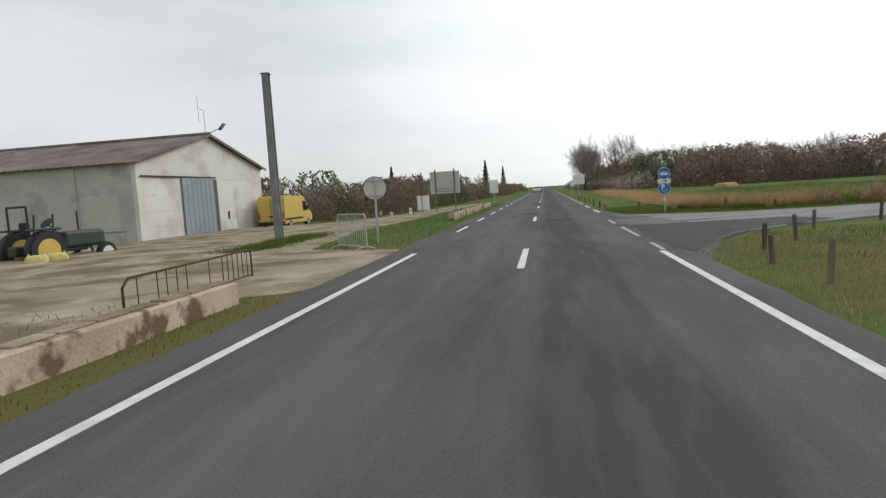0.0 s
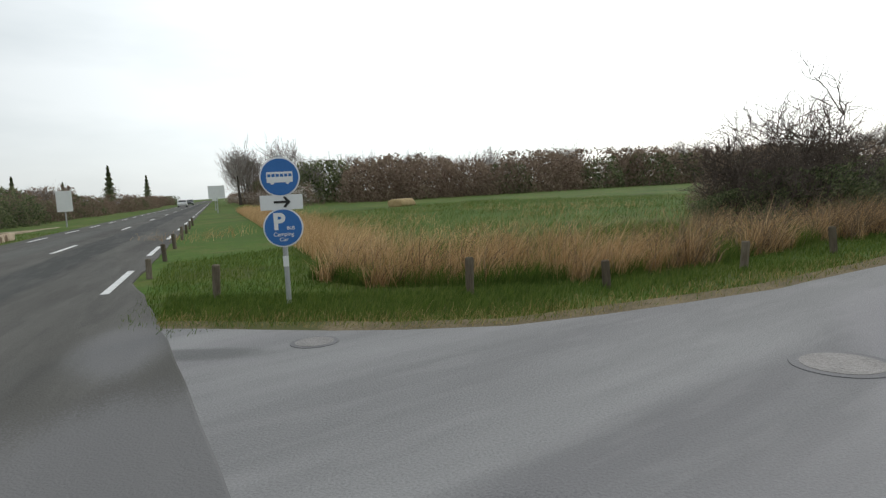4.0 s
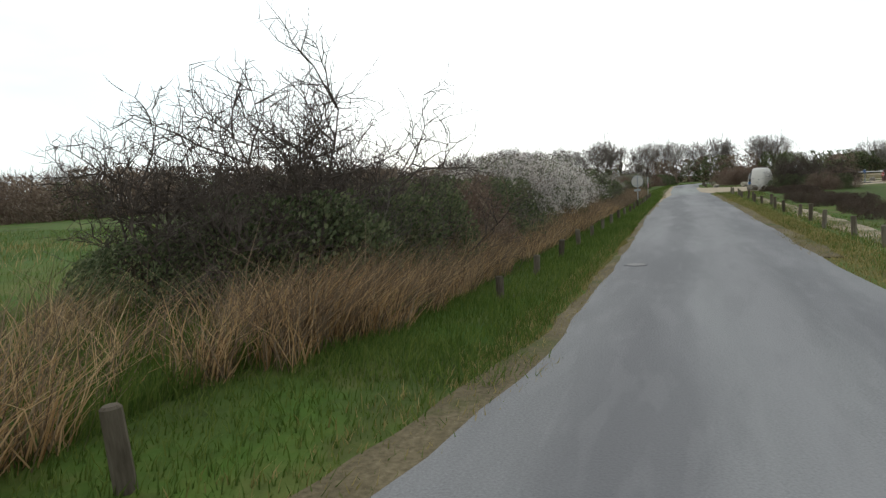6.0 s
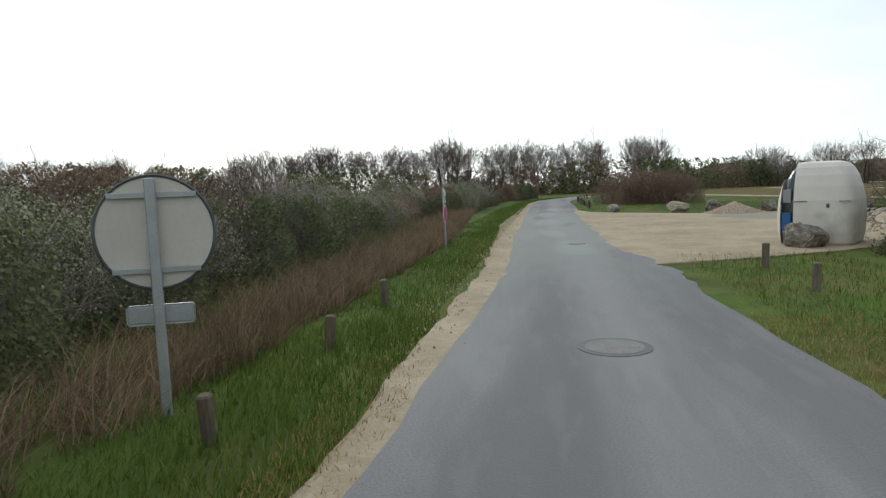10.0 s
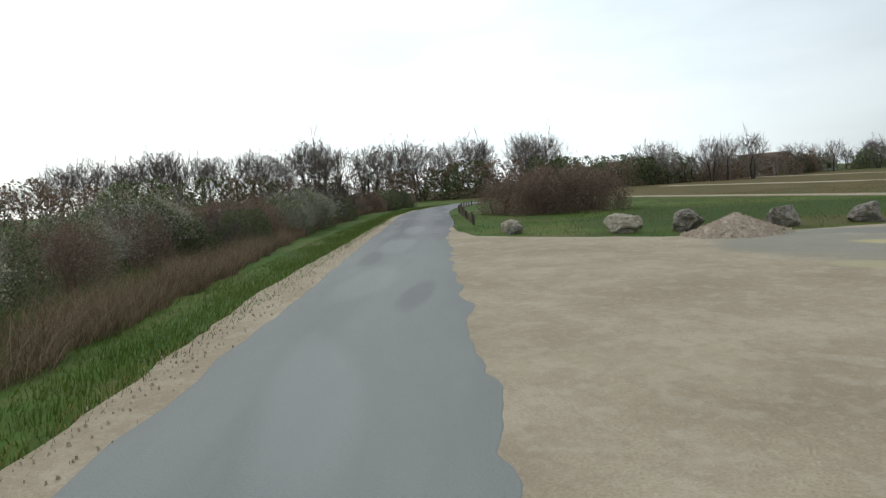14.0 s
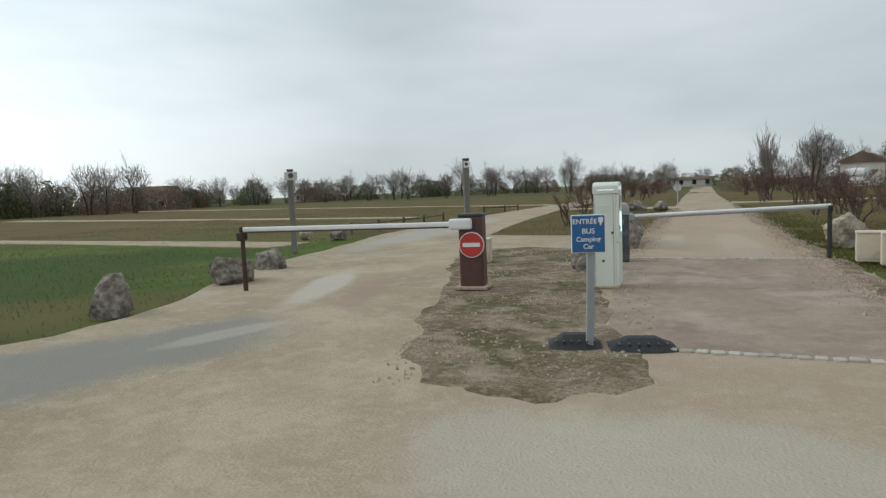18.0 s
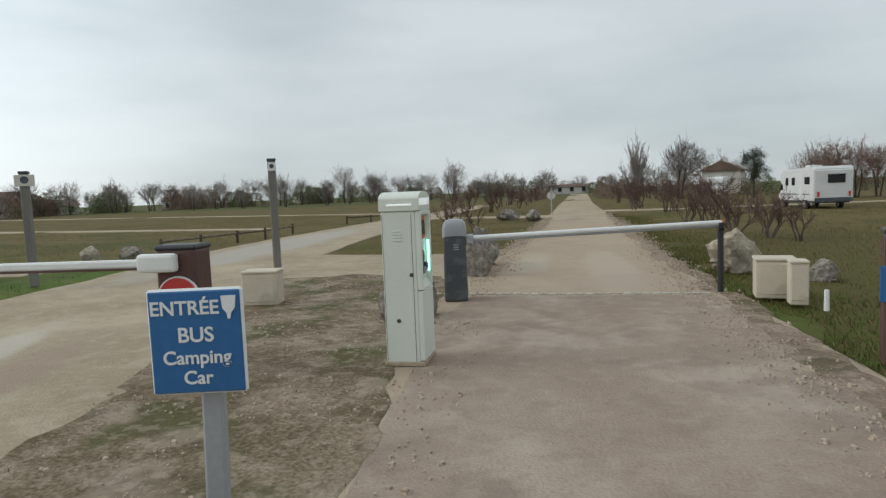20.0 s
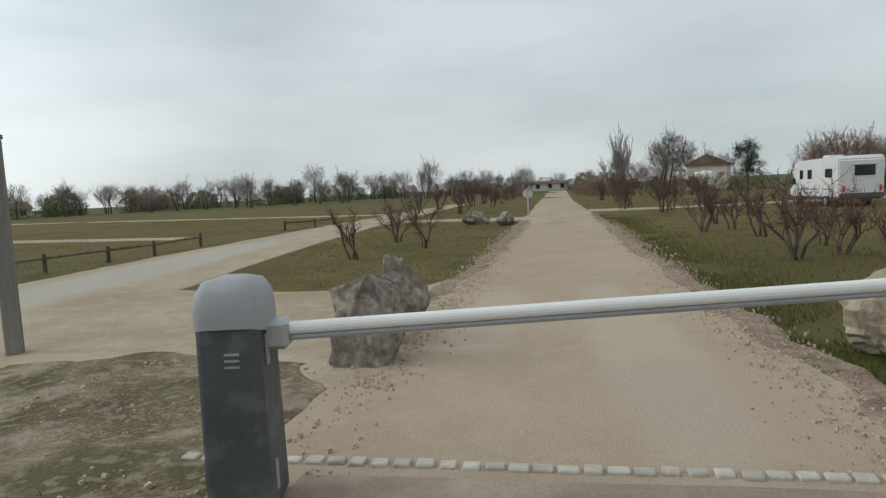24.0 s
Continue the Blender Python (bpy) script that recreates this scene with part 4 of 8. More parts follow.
def profile_body(name, pts, width, mat, parent, bevel=0.05, label=""):
    """A vehicle shell from a side outline (x, z) of a given width."""
    bm = bmesh.new()
    prism(bm, pts, width, Matrix.Identity(4))
    bmesh.ops.bevel(bm, geom=list(bm.edges), offset=bevel, segments=2, affect="EDGES")
    return part(name, bm, mat, parent, label, smooth=False)


def make_van():
    x, y = main_xy(17.6, -103.8)
    van = thing("delivery_van", x, y, -0.46, 57.0, "yellow delivery van parked beside the barn", "van")
    profile_body("body", [(-2.75, 0.42), (1.9, 0.42), (2.6, 0.45), (2.72, 0.75), (2.65, 1.05), (1.95, 1.25), (1.35, 2.05), (1.1, 2.35), (-2.6, 2.42), (-2.75, 2.2)], 1.98, M_VANYELLOW, van, 0.07, "yellow van body")
    for s in (-1, 1):
        bm = bmesh.new()
        prism(bm, [(0.75, 1.25), (1.8, 1.25), (1.3, 1.95), (0.75, 1.95)], 0.02, Matrix.Translation((0, s * 0.995, 0)))
        part("side_window", bm, M_WINDOW, van)
        bm = bmesh.new()
        box(bm, -1.0, s * 1.0, 0.75, 3.2, 0.03, 0.14, 0.01)
        part("side_strip", bm, M_BLACK, van)
        bm = bmesh.new()
        box(bm, -2.77, s * 0.88, 1.05, 0.04, 0.12, 0.5, 0.01)
        part("tail_light", bm, M_SIGNRED, van)
        bm = bmesh.new()
        box(bm, 1.55, s * 1.12, 1.5, 0.12, 0.16, 0.26, 0.03)
        part("mirror", bm, M_BLACK, van)
        for wx in (-1.75, 1.75):
            wheel(van, wx, s * 0.88, 0.34, 0.35, 0.24)
    bm = bmesh.new()
    prism(bm, [(1.97, 1.27), (2.0, 1.29), (1.42, 2.05), (1.37, 2.03)], 1.7, Matrix.Identity(4))
    part("windscreen", bm, M_WINDOW, van)
    bm = bmesh.new()
    box(bm, -2.8, 0, 0.5, 0.12, 1.9, 0.25, 0.03)
    part("rear_bumper", bm, M_BLACK, van)
    bm = bmesh.new()
    box(bm, -2.765, 0, 1.4, 0.02, 0.03, 1.8)
    part("rear_door_seam", bm, M_BLACK, van)
    bm = bmesh.new()
    box(bm, -2.775, 0.02, 0.98, 0.02, 0.34, 0.09)
    part("plate_bar", bm, M_BLACK, van)
    bm = bmesh.new()
    for yy in (-0.75, 0.75):
        tube(bm, (-2.4, yy, 2.52), (0.9, yy, 2.52), 0.03, 0.03, 6)
    for xx in (-2.2, -1.2, -0.2, 0.7):
        tube(bm, (xx, -0.75, 2.52), (xx, 0.75, 2.52), 0.025, 0.025, 6)
        for yy in (-0.75, 0.75):
            tube(bm, (xx, yy, 2.38), (xx, yy, 2.52), 0.02, 0.02, 6)
    part("roof_rack", bm, M_WOODGREY, van, "roof rack")


make_van()


def make_tractor():
    x, y = main_xy(-5.4, -103.3)
    tr = thing("tractor", x, y, -0.45, 42.0, "small old dark green tractor by the barn wall", "tractor")
    bm = bmesh.new()
    box(bm, 0.85, 0, 0.85, 1.5, 0.6, 0.55, 0.1, None, 0.05, 2)
    part("bonnet", bm, M_TRACTOR, tr, "dark green bonnet")
    bm = bmesh.new()
    box(bm, -0.2, 0, 0.62, 2.4, 0.4, 0.3, 0.04)
    part("chassis", bm, M_BLACKSTEEL, tr)
    for s in (-1, 1):
        wheel(tr, -0.75, s * 0.62, 0.6, 0.6, 0.34, rim=M_VANYELLOW)
        wheel(tr, 1.35, s * 0.55, 0.34, 0.34, 0.2, rim=M_VANWHITE)
        bm = bmesh.new()
        box(bm, -0.75, s * 0.62, 1.24, 0.95, 0.36, 0.07, 0.03)
        part("mudguard", bm, M_TRACTOR, tr)
    bm = bmesh.new()
    box(bm, -0.7, 0, 1.05, 0.45, 0.45, 0.1, 0.03)
    box(bm, -0.92, 0, 1.28, 0.08, 0.45, 0.4, 0.03)
    part("seat", bm, M_BLACK, tr)
    bm = bmesh.new()
    for s in (-1, 1):
        tube(bm, (-1.1, s * 0.45, 1.1), (-1.1, s * 0.45, 1.95), 0.035, 0.035, 8)
    tube(bm, (-1.1, -0.45, 1.95), (-1.1, 0.45, 1.95), 0.035, 0.035, 8)
    part("roll_bar", bm, M_BLACKSTEEL, tr)
    for s in (-1, 1):
        bm = bmesh.new()
        tube(bm, (-0.35, s * 0.45, 1.1), (-0.3, s * 0.45, 1.7), 0.03, 0.03, 8)
        part("grab_bar", bm, M_BLACKSTEEL, tr)
    bm = bmesh.new()
    tube(bm, (0.15, 0, 1.05), (-0.2, 0, 1.4), 0.025, 0.025, 8)
    disc(bm, (-0.22, 0, 1.42), (-0.7, 0, 0.7), 0.2, 0.03, 20)
    part("steering_wheel", bm, M_BLACK, tr)
    bm = bmesh.new()
    tube(bm, (0.9, 0.1, 1.1), (0.9, 0.1, 1.75), 0.03, 0.03, 8)
    part("exhaust", bm, M_RUST, tr)
    tr.scale = (1.2, 1.2, 1.2)
    for i, (bx, by) in enumerate(((-7.9, -101.9), (-7.1, -101.8))):
        px, py = main_xy(bx, by)
        bag = thing("bulk_bag", px, py, -0.42, 15 * i, "yellow woven bulk bag slumped on the grass", "bag", "bulk bags")
        bm = bmesh.new()
        box(bm, 0, 0, 0.32, 0.7, 0.6, 0.62, 0.12, None, 0.15, 3)
        for v in bm.verts:
            v.co += Vector((noise.noise(v.co * 3), noise.noise(v.co * 3 + Vector((5, 0, 0))), 0)) * 0.07
        part("sack", bm, M_BAG, bag, smooth=True)
        for s in (-1, 1):
            bm = bmesh.new()
            tube(bm, (s * 0.25, -0.2, 0.58), (s * 0.25, 0.2, 0.66), 0.025, 0.025, 6)
            part("loop", bm, M_BAG, bag)


make_tractor()


def make_beam(a0, a1, s, height=0.36, depth=0.38):
    x, y = main_xy((a0 + a1) / 2, s)
    L = a1 - a0
    ob = thing("concrete_beam", x, y, -0.06, math.degrees(math.atan2(MD.y, MD.x)), "long chipped concrete beam laid along the verge", "concrete beam", "beams along the road")
    bm = bmesh.new()
    segs = 26
    ring = [(-depth / 2, 0), (depth / 2, 0), (depth / 2, height * 0.93), (depth * 0.42, height), (-depth * 0.42, height), (-depth / 2, height * 0.93)]
    prev = None
    for i in range(segs + 1):
        xx = -L / 2 + L * i / segs
        cur = []
        for k, (yy, zz) in enumerate(ring):
            chip = 0.035 * max(0.0, noise.noise((xx * 1.7 + a0, yy * 9, zz * 9)) + 0.1) if 0 < i < segs else 0.02
            f = 1 - chip * (2.0 if k in (2, 3) else 1.0)
            cur.append(bm.verts.new((xx, yy * f, zz * f if zz else 0)))
        if prev:
            for k in range(6):
                bm.faces.new((prev[k], cur[k], cur[(k + 1) % 6], prev[(k + 1) % 6]))
        else:
            bm.faces.new(cur[::-1])
        prev = cur
    bm.faces.new(prev)
    bmesh.ops.recalc_face_normals(bm, faces=bm.faces)
    part("beam", bm, M_CONC, ob)
    bm = bmesh.new()
    for i in range(9):
        xx = -L / 2 + L * (i + 0.5) / 9 + 0.2 * noise.noise((i * 3.1, a0, 0))
        box(bm, xx, 0.03, height + 0.012, L / 9 * 0.9, depth * 0.62, 0.03, 0.008)
    part("capping", bm, M_DIRT, ob, "crumbling mortar capping")


for a0, a1, s in ((-22.9, -17.6, -89.75), (7.3, 11.6, -89.9), (13.0, 17.6, -89.9), (18.6, 22.8, -89.95), (24.5, 30, -89.9)):
    make_beam(a0, a1, s)


def make_bike_rack(x0, y0, x1, y1, z, height, bars, label):
    p0, p1 = Vector((x0, y0)), Vector((x1, y1))
    L = (p1 - p0).length
    ob = thing("steel_rack", x0, y0, z, math.degrees(math.atan2(y1 - y0, x1 - x0)), label, "bicycle rack")
    bm = bmesh.new()
    tube(bm, (0, 0, 0), (0, 0, height * 0.8), 0.02, 0.02, 8)
    tube(bm, (0, 0, height * 0.8), (0.15, 0, height), 0.02, 0.02, 8)
    tube(bm, (0.15, 0, height), (L, 0, height), 0.02, 0.02, 8)
    tube(bm, (L, 0, height), (L, 0, 0), 0.02, 0.02, 8)
    tube(bm, (0, 0, 0.1), (L, 0, 0.1), 0.015, 0.015, 8)
    part("hoop", bm, M_RUST, ob)
    for i in bars:
        bm = bmesh.new()
        tube(bm, (L * i, 0, 0.1), (L * i, 0, height), 0.01, 0.01, 6)
        part("bar", bm, M_RUST, ob)


make_bike_rack(-85.75, 35.0, -83.5, 38.8, -0.08, 0.62, (0.08, 0.2, 0.26, 0.33, 0.4, 0.58, 0.7, 0.75, 0.8, 0.85, 0.9, 0.95), "rusty steel bicycle rack behind the concrete beam")


def make_pole():
    p = thing("utility_pole", -80.6, 52.0, -0.25, 60.0, "grey concrete utility pole beside the dirt yard", "utility pole")
    for s in (-1, 1):
        bm = bmesh.new()
        box(bm, s * 0.12, 0, 3.5, 0.08, 0.3, 7.0, 0.01, None, 0.15)
        part("flange", bm, M_POLE, p)
    bm = bmesh.new()
    box(bm, 0, 0, 3.5, 0.18, 0.09, 6.98, 0.0, None, 0.15)
    part("web", bm, M_POLE, p)
    bm = bmesh.new()
    box(bm, 0, 0, 7.02, 0.34, 0.34, 0.06, 0.01)
    part("cap", bm, M_POLE, p)
    bm = bmesh.new()
    box(bm, 0.26, 0, 0.8, 0.12, 0.18, 0.3, 0.02)
    part("junction_box", bm, M_RUST, p)


make_pole()


def post_sign(name, x, y, z0, height, turn, label, category, post=M_GALV, size=0.05):
    ob = thing(name, x, y, z0, turn, label, category)
    bm = bmesh.new()
    box(bm, 0, 0, height / 2, size * 1.5, size, height, 0.008)
    part("post", bm, post, ob)
    return ob


def facing(x, y, tx, ty):
    """Turn that makes a sign's face (its -y side) look towards a point."""
    return math.degrees(math.atan2(ty - y, tx - x)) + 90


# round signs seen from behind
def back_sign(x, y, z0, centre, radius, top, turn, label, plate=True):
    ob = post_sign("road_sign", x, y, z0, top, turn, label, "road sign")
    bm = bmesh.new()
    disc(bm, (0, 0.07, centre), (0, 1, 0), radius, 0.012, 40)
    face = part("disc", bm, M_SIGNBACK, ob, "dull grey back of a round sign")
    bm = bmesh.new()
    for i in range(40):
        a0, a1 = math.tau * i / 40, math.tau * (i + 1) / 40
        tube(bm, (radius * math.cos(a0), 0.065, centre + radius * math.sin(a0)), (radius * math.cos(a1), 0.065, centre + radius * math.sin(a1)), 0.014, 0.014, 5, False)
    part("rim", bm, M_GREYCAB, face)
    for dz in (-0.66, 0.66):
        bm = bmesh.new()
        half = radius * math.sqrt(1 - dz * dz) * 0.97
        box(bm, 0, 0.045, centre + dz * radius, half * 2, 0.03, 0.045, 0.004)
        part("rail", bm, M_GALV, face)
    if plate:
        bm = bmesh.new()
        box(bm, 0, 0.06, centre - radius - 0.2, radius * 1.15, 0.02, radius * 0.36, 0.02)
        part("plate", bm, M_GALV, ob, "small plate below the disc")
    return ob


back_sign(-78.8, 44.4, -0.12, 1.86, 0.37, 2.2, facing(-78.8, 44.4, -84, 30), "round road sign seen from behind on a steel post", False)
back_sign(-13.1, 27.85, -0.2, 1.46, 0.44, 1.88, facing(-13.1, 27.85, -21, 27.2), "round road sign with a small plate seen from behind")

back_sign(1.66, -32.7, -0.05, 1.16, 0.27, 1.42, facing(1.66, -32.7, 0.5, 0), "small round sign on a post beside the camp track", False)


def make_crowd_barrier(x0, y0, x1, y1, z):
    L = math.hypot(x1 - x0, y1 - y0)
    ob = thing("crowd_barrier", x0, y0, z, math.degrees(math.atan2(y1 - y0, x1 - x0)), "galvanised steel crowd barrier standing on the verge", "barrier")
    bm = bmesh.new()
    corners = [(0, 0, 0.12), (0, 0, 0.98), (0.06, 0, 1.06), (L - 0.06, 0, 1.06), (L, 0, 0.98), (L, 0, 0.12), (0, 0, 0.12)]
    for p, q in zip(corners, corners[1:]):
        tube(bm, p, q, 0.021, 0.021, 8)
    part("frame", bm, M_GALV, ob)
    for i in range(1, 15):
        bm = bmesh.new()
        tube(bm, (L * i / 15, 0, 0.12), (L * i / 15, 0, 1.05), 0.008, 0.008, 6)
        part("bar", bm, M_GALV, ob)
    for fx in (0.12, L - 0.12):
        bm = bmesh.new()
        pts = [(fx, -0.32 * math.cos(t), 0.1 * math.sin(t) + 0.015) for t in np.linspace(0, math.pi, 9)]
        for p, q in zip(pts, pts[1:]):
            tube(bm, p, q, 0.02, 0.02, 6)
        part("foot", bm, M_GALV, ob)


make_crowd_barrier(-79.85, 42.3, -80.15, 44.2, -0.06)


def make_billboard():
    x, y = -64.3, 70.3
    ob = thing("billboard", x, y, -0.2, facing(x, y, -80, 33), "grey back of a roadside billboard on two posts", "billboard")
    bm = bmesh.new()
    box(bm, 0, 0.08, 2.45, 2.35, 0.05, 1.75, 0.01)
    panel = part("panel", bm, M_SIGNBACK, ob, "grey panel with scrawled marks")
    for i in range(12):
        bm = bmesh.new()
        box(bm, 0, 0.045, 1.66 + i * 0.143, 2.3, 0.02, 0.03, 0.004)
        part("rib", bm, M_GALV, panel)
    for xx in (-0.75, 0.75):
        bm = bmesh.new()
        box(bm, xx, 0.0, 1.75, 0.1, 0.08, 3.5, 0.01)
        part("post", bm, M_WOODGREY, ob)
    bm = bmesh.new()                       # unreadable scrawl as loops of paint
    for k in range(5):
        cx = -0.55 + 0.27 * k
        pts = [(cx + 0.14 * math.cos(a), 0.03, 1.86 + 0.13 * math.sin(a)) for a in np.linspace(0, math.tau, 12)]
        for p, q in zip(pts, pts[1:]):
            tube(bm, p, q, 0.012, 0.012, 4, False)
    part("scrawl", bm, M_BLACKSTEEL, panel)
    x2, y2 = -66.0, 70.9
    ob = thing("notice_board", x2, y2, -0.2, facing(x2, y2, -80, 33), "white notice board on a post by the billboard", "notice board")
    bm = bmesh.new()
    box(bm, 0, 0, 0.95, 0.95, 0.05, 1.15, 0.01)
    part("board", bm, M_SIGNWHITE, ob)
    for xx in (-0.1,):
        bm = bmesh.new()
        box(bm, xx, -0.05, 0.6, 0.06, 0.05, 1.9, 0.008)
        part("post", bm, M_WOODGREY, ob)
    for (x3, y3, h, mat, lab) in ((-67.4, 70.2, 0.75, M_SIGNWHITE, "small white marker board"), (-70.6, 68.0, 0.75, M_WOODGREY, "grey wooden stump post"), (-69.3, 69.3, 0.55, M_SIGNWHITE, "short white marker post")):
        o = thing("marker_post", x3, y3, -0.3, facing(x3, y3, -80, 33), lab, "marker post")
        bm = bmesh.new()
        box(bm, 0, 0, h / 2, 0.24, 0.14, h, 0.03)
        part("post", bm, mat, o)
        bm = bmesh.new()
        box(bm, 0, -0.074, h * 0.75, 0.14, 0.012, h * 0.25, 0.003)
        part("panel", bm, M_GALV, o)


make_billboard()


# ---- junction: parking sign, posts ----
def make_parking_sign():
    ob = thing("parking_sign", -64.5, 46.65, -0.05, facing(-64.5, 46.65, -71.5, 39.6), "blue coach and camper parking signs on one post", "road sign")
    bm = bmesh.new()
    tube(bm, (0, 0.06, 0), (0, 0.06, 2.05), 0.035, 0.035, 12)
    part("post", bm, M_GALV, ob)
    for cz, nm in ((1.76, "upper_disc"), (1.08, "lower_disc")):
        bm = bmesh.new()
        disc(bm, (0, 0.012, cz), (0, 1, 0), 0.265, 0.014, 40)
        rim = part(nm, bm, M_SIGNWHITE, ob, "white-rimmed blue round sign")
        bm = bmesh.new()
        disc(bm, (0, 0.0, cz), (0, 1, 0), 0.245, 0.014, 40)
        part("face", bm, M_SIGNBLUE, rim)
        if nm == "upper_disc":
            bm = bmesh.new()
            box(bm, 0, -0.009, cz - 0.035, 0.34, 0.006, 0.075, 0.0)
            box(bm, 0, -0.009, cz + 0.055, 0.34, 0.006, 0.028, 0.0)
            for xx in (-0.165, -0.11, -0.055, 0, 0.055, 0.11, 0.165):
                box(bm, xx, -0.009, cz + 0.02, 0.012, 0.006, 0.06, 0.0)
            for xx in (-0.1, 0.1):
                disc(bm, (xx, -0.009, cz - 0.075), (0, 1, 0), 0.024, 0.006, 14)
            part("coach_symbol", bm, M_SIGNWHITE, rim, "white coach symbol")
        else:
            text_part("letter", "P", 0.3, M_SIGNWHITE, rim, Matrix.Translation((-0.05, -0.009, cz + 0.075)) @ UP, depth=0.003, bold=0.012)
            text_part("lettering", "BUS", 0.062, M_SIGNWHITE, rim, Matrix.Translation((0.1, -0.009, cz - 0.01)) @ UP, depth=0.003, bold=0.0008)
            text_part("lettering", "Camping", 0.075, M_SIGNWHITE, rim, Matrix.Translation((0, -0.009, cz - 0.09)) @ UP, depth=0.003, bold=0.0008)
            text_part("lettering", "Car", 0.075, M_SIGNWHITE, rim, Matrix.Translation((0, -0.009, cz - 0.16)) @ UP, depth=0.003)
    bm = bmesh.new()
    box(bm, 0, 0.01, 1.42, 0.56, 0.014, 0.2, 0.004)
    plate = part("arrow_plate", bm, M_SIGNWHITE, ob, "white plate with a black arrow")
    bm = bmesh.new()
    prism(bm, [(-0.1, 1.41), (0.06, 1.41), (0.02, 1.36), (0.05, 1.35), (0.12, 1.425), (0.05, 1.5), (0.02, 1.49), (0.06, 1.44), (-0.1, 1.44)], 0.006, Matrix.Translation((0, -0.002, 0)))
    part("arrow", bm, M_BLACK, plate)
    bm = bmesh.new()
    box(bm, 0, 0.02, 0.62, 0.075, 0.012, 0.14, 0.003)
    part("sticker", bm, M_SIGNWHITE, ob)


make_parking_sign()


def make_posts():
    proto = {}
    for k in range(4):
        bm = bmesh.new()
        h, r = 0.42 + 0.04 * k, 0.058
        tube(bm, (0, 0, -0.12), (0, 0, h), r * 1.04, r, 12)
        bmesh.ops.bevel(bm, geom=[e for e in bm.edges if all(v.co.z > h - 0.01 for v in e.verts)], offset=0.015, segments=1, affect="EDGES")
        for v in bm.verts:
            v.co += Vector((noise.noise(v.co * 6 + Vector((k, 0, 0))), noise.noise(v.co * 6 + Vector((0, k, 7))), 0)) * 0.012
        proto[k] = mesh_of("timber_post", bm, M_POST)
    spots = []
    for u in np.arange(-41.0, 4.0, 2.45):
        spots.append((*side_xy(u, 2.72 + 0.1 * math.sin(u * 5)), "lane"))
    for u in np.arange(-37.5, 7.0, 2.42):
        spots.append((*side_xy(u, -3.2 + 0.1 * math.sin(u * 7)), "lane"))
    for u in np.arange(37.0, 68.0, 1.9):
        spots.append((*side_xy(u, -2.5), "lane"))
    for x, y in ((-62.9, 44.75), (-61.8, 43.2), (-59.5, 41.9), (-57.0, 40.9), (-64.45, 48.4), (-63.6, 51.9), (-61.6, 54.8), (-59.2, 58.4), (-56.7, 62.1), (-54.2, 65.9), (-51.8, 69.5), (-49.3, 73.2)):
        spots.append((x, y, "junction"))
    for x, y in ((-77.0, 30.7), (-76.0, 32.35), (-74.5, 33.7), (-72.6, 34.4), (-79.2, 27.2), (-69.6, 36.1), (-66.6, 36.2), (-63.5, 35.8), (-60.4, 34.2), (-57.5, 33.6), (-81.5, 23.8), (-83.5, 20.5)):
        spots.append((x, y, "corner"))
    for i, (x, y, where) in enumerate(spots):
        ob = new("timber_post", proto[i % 4])
        ob.matrix_basis = pose(x, y, ground_z(x, y) - 0.02, 4 * math.sin(i * 2.3), 4 * math.cos(i * 1.7), i * 47 % 360)
        if where == "corner":
            ob.matrix_basis = ob.matrix_basis @ Matrix.Diagonal((0.75, 0.75, 1.2, 1))
        elif where == "lane" and side_uw(x, y)[1] > 0:
            ob.matrix_basis = ob.matrix_basis @ Matrix.Diagonal((1.0, 1.0, 0.8, 1))
        tagged(ob, "short round weathered timber bollard in the grass verge", "bollard", {"lane": "bollards along the lane", "junction": "bollards round the meadow", "corner": "bollards at the corner"}[where])


make_posts()

# manhole covers and litter on the lane
for x, y, r in ((-65.9, 44.6, 0.24), (-12.7, 24.0, 0.34), (-2.6, 20.75, 0.22), (-49.2, 36.4, 0.2), (-64.6, 40.26, 0.36)):
    o = thing("manhole_cover", x, y, 0.0, 20, "round iron manhole cover set in the lane", "manhole cover")
    bm = bmesh.new()
    disc(bm, (0, 0, 0.0), (0, 0, 1), r, 0.012, 28)
    part("ring", bm, M_TRACK, o)
    bm = bmesh.new()
    disc(bm, (0, 0, 0.003), (0, 0, 1), r * 0.8, 0.012, 24)
    part("lid", bm, M_IRON, o)


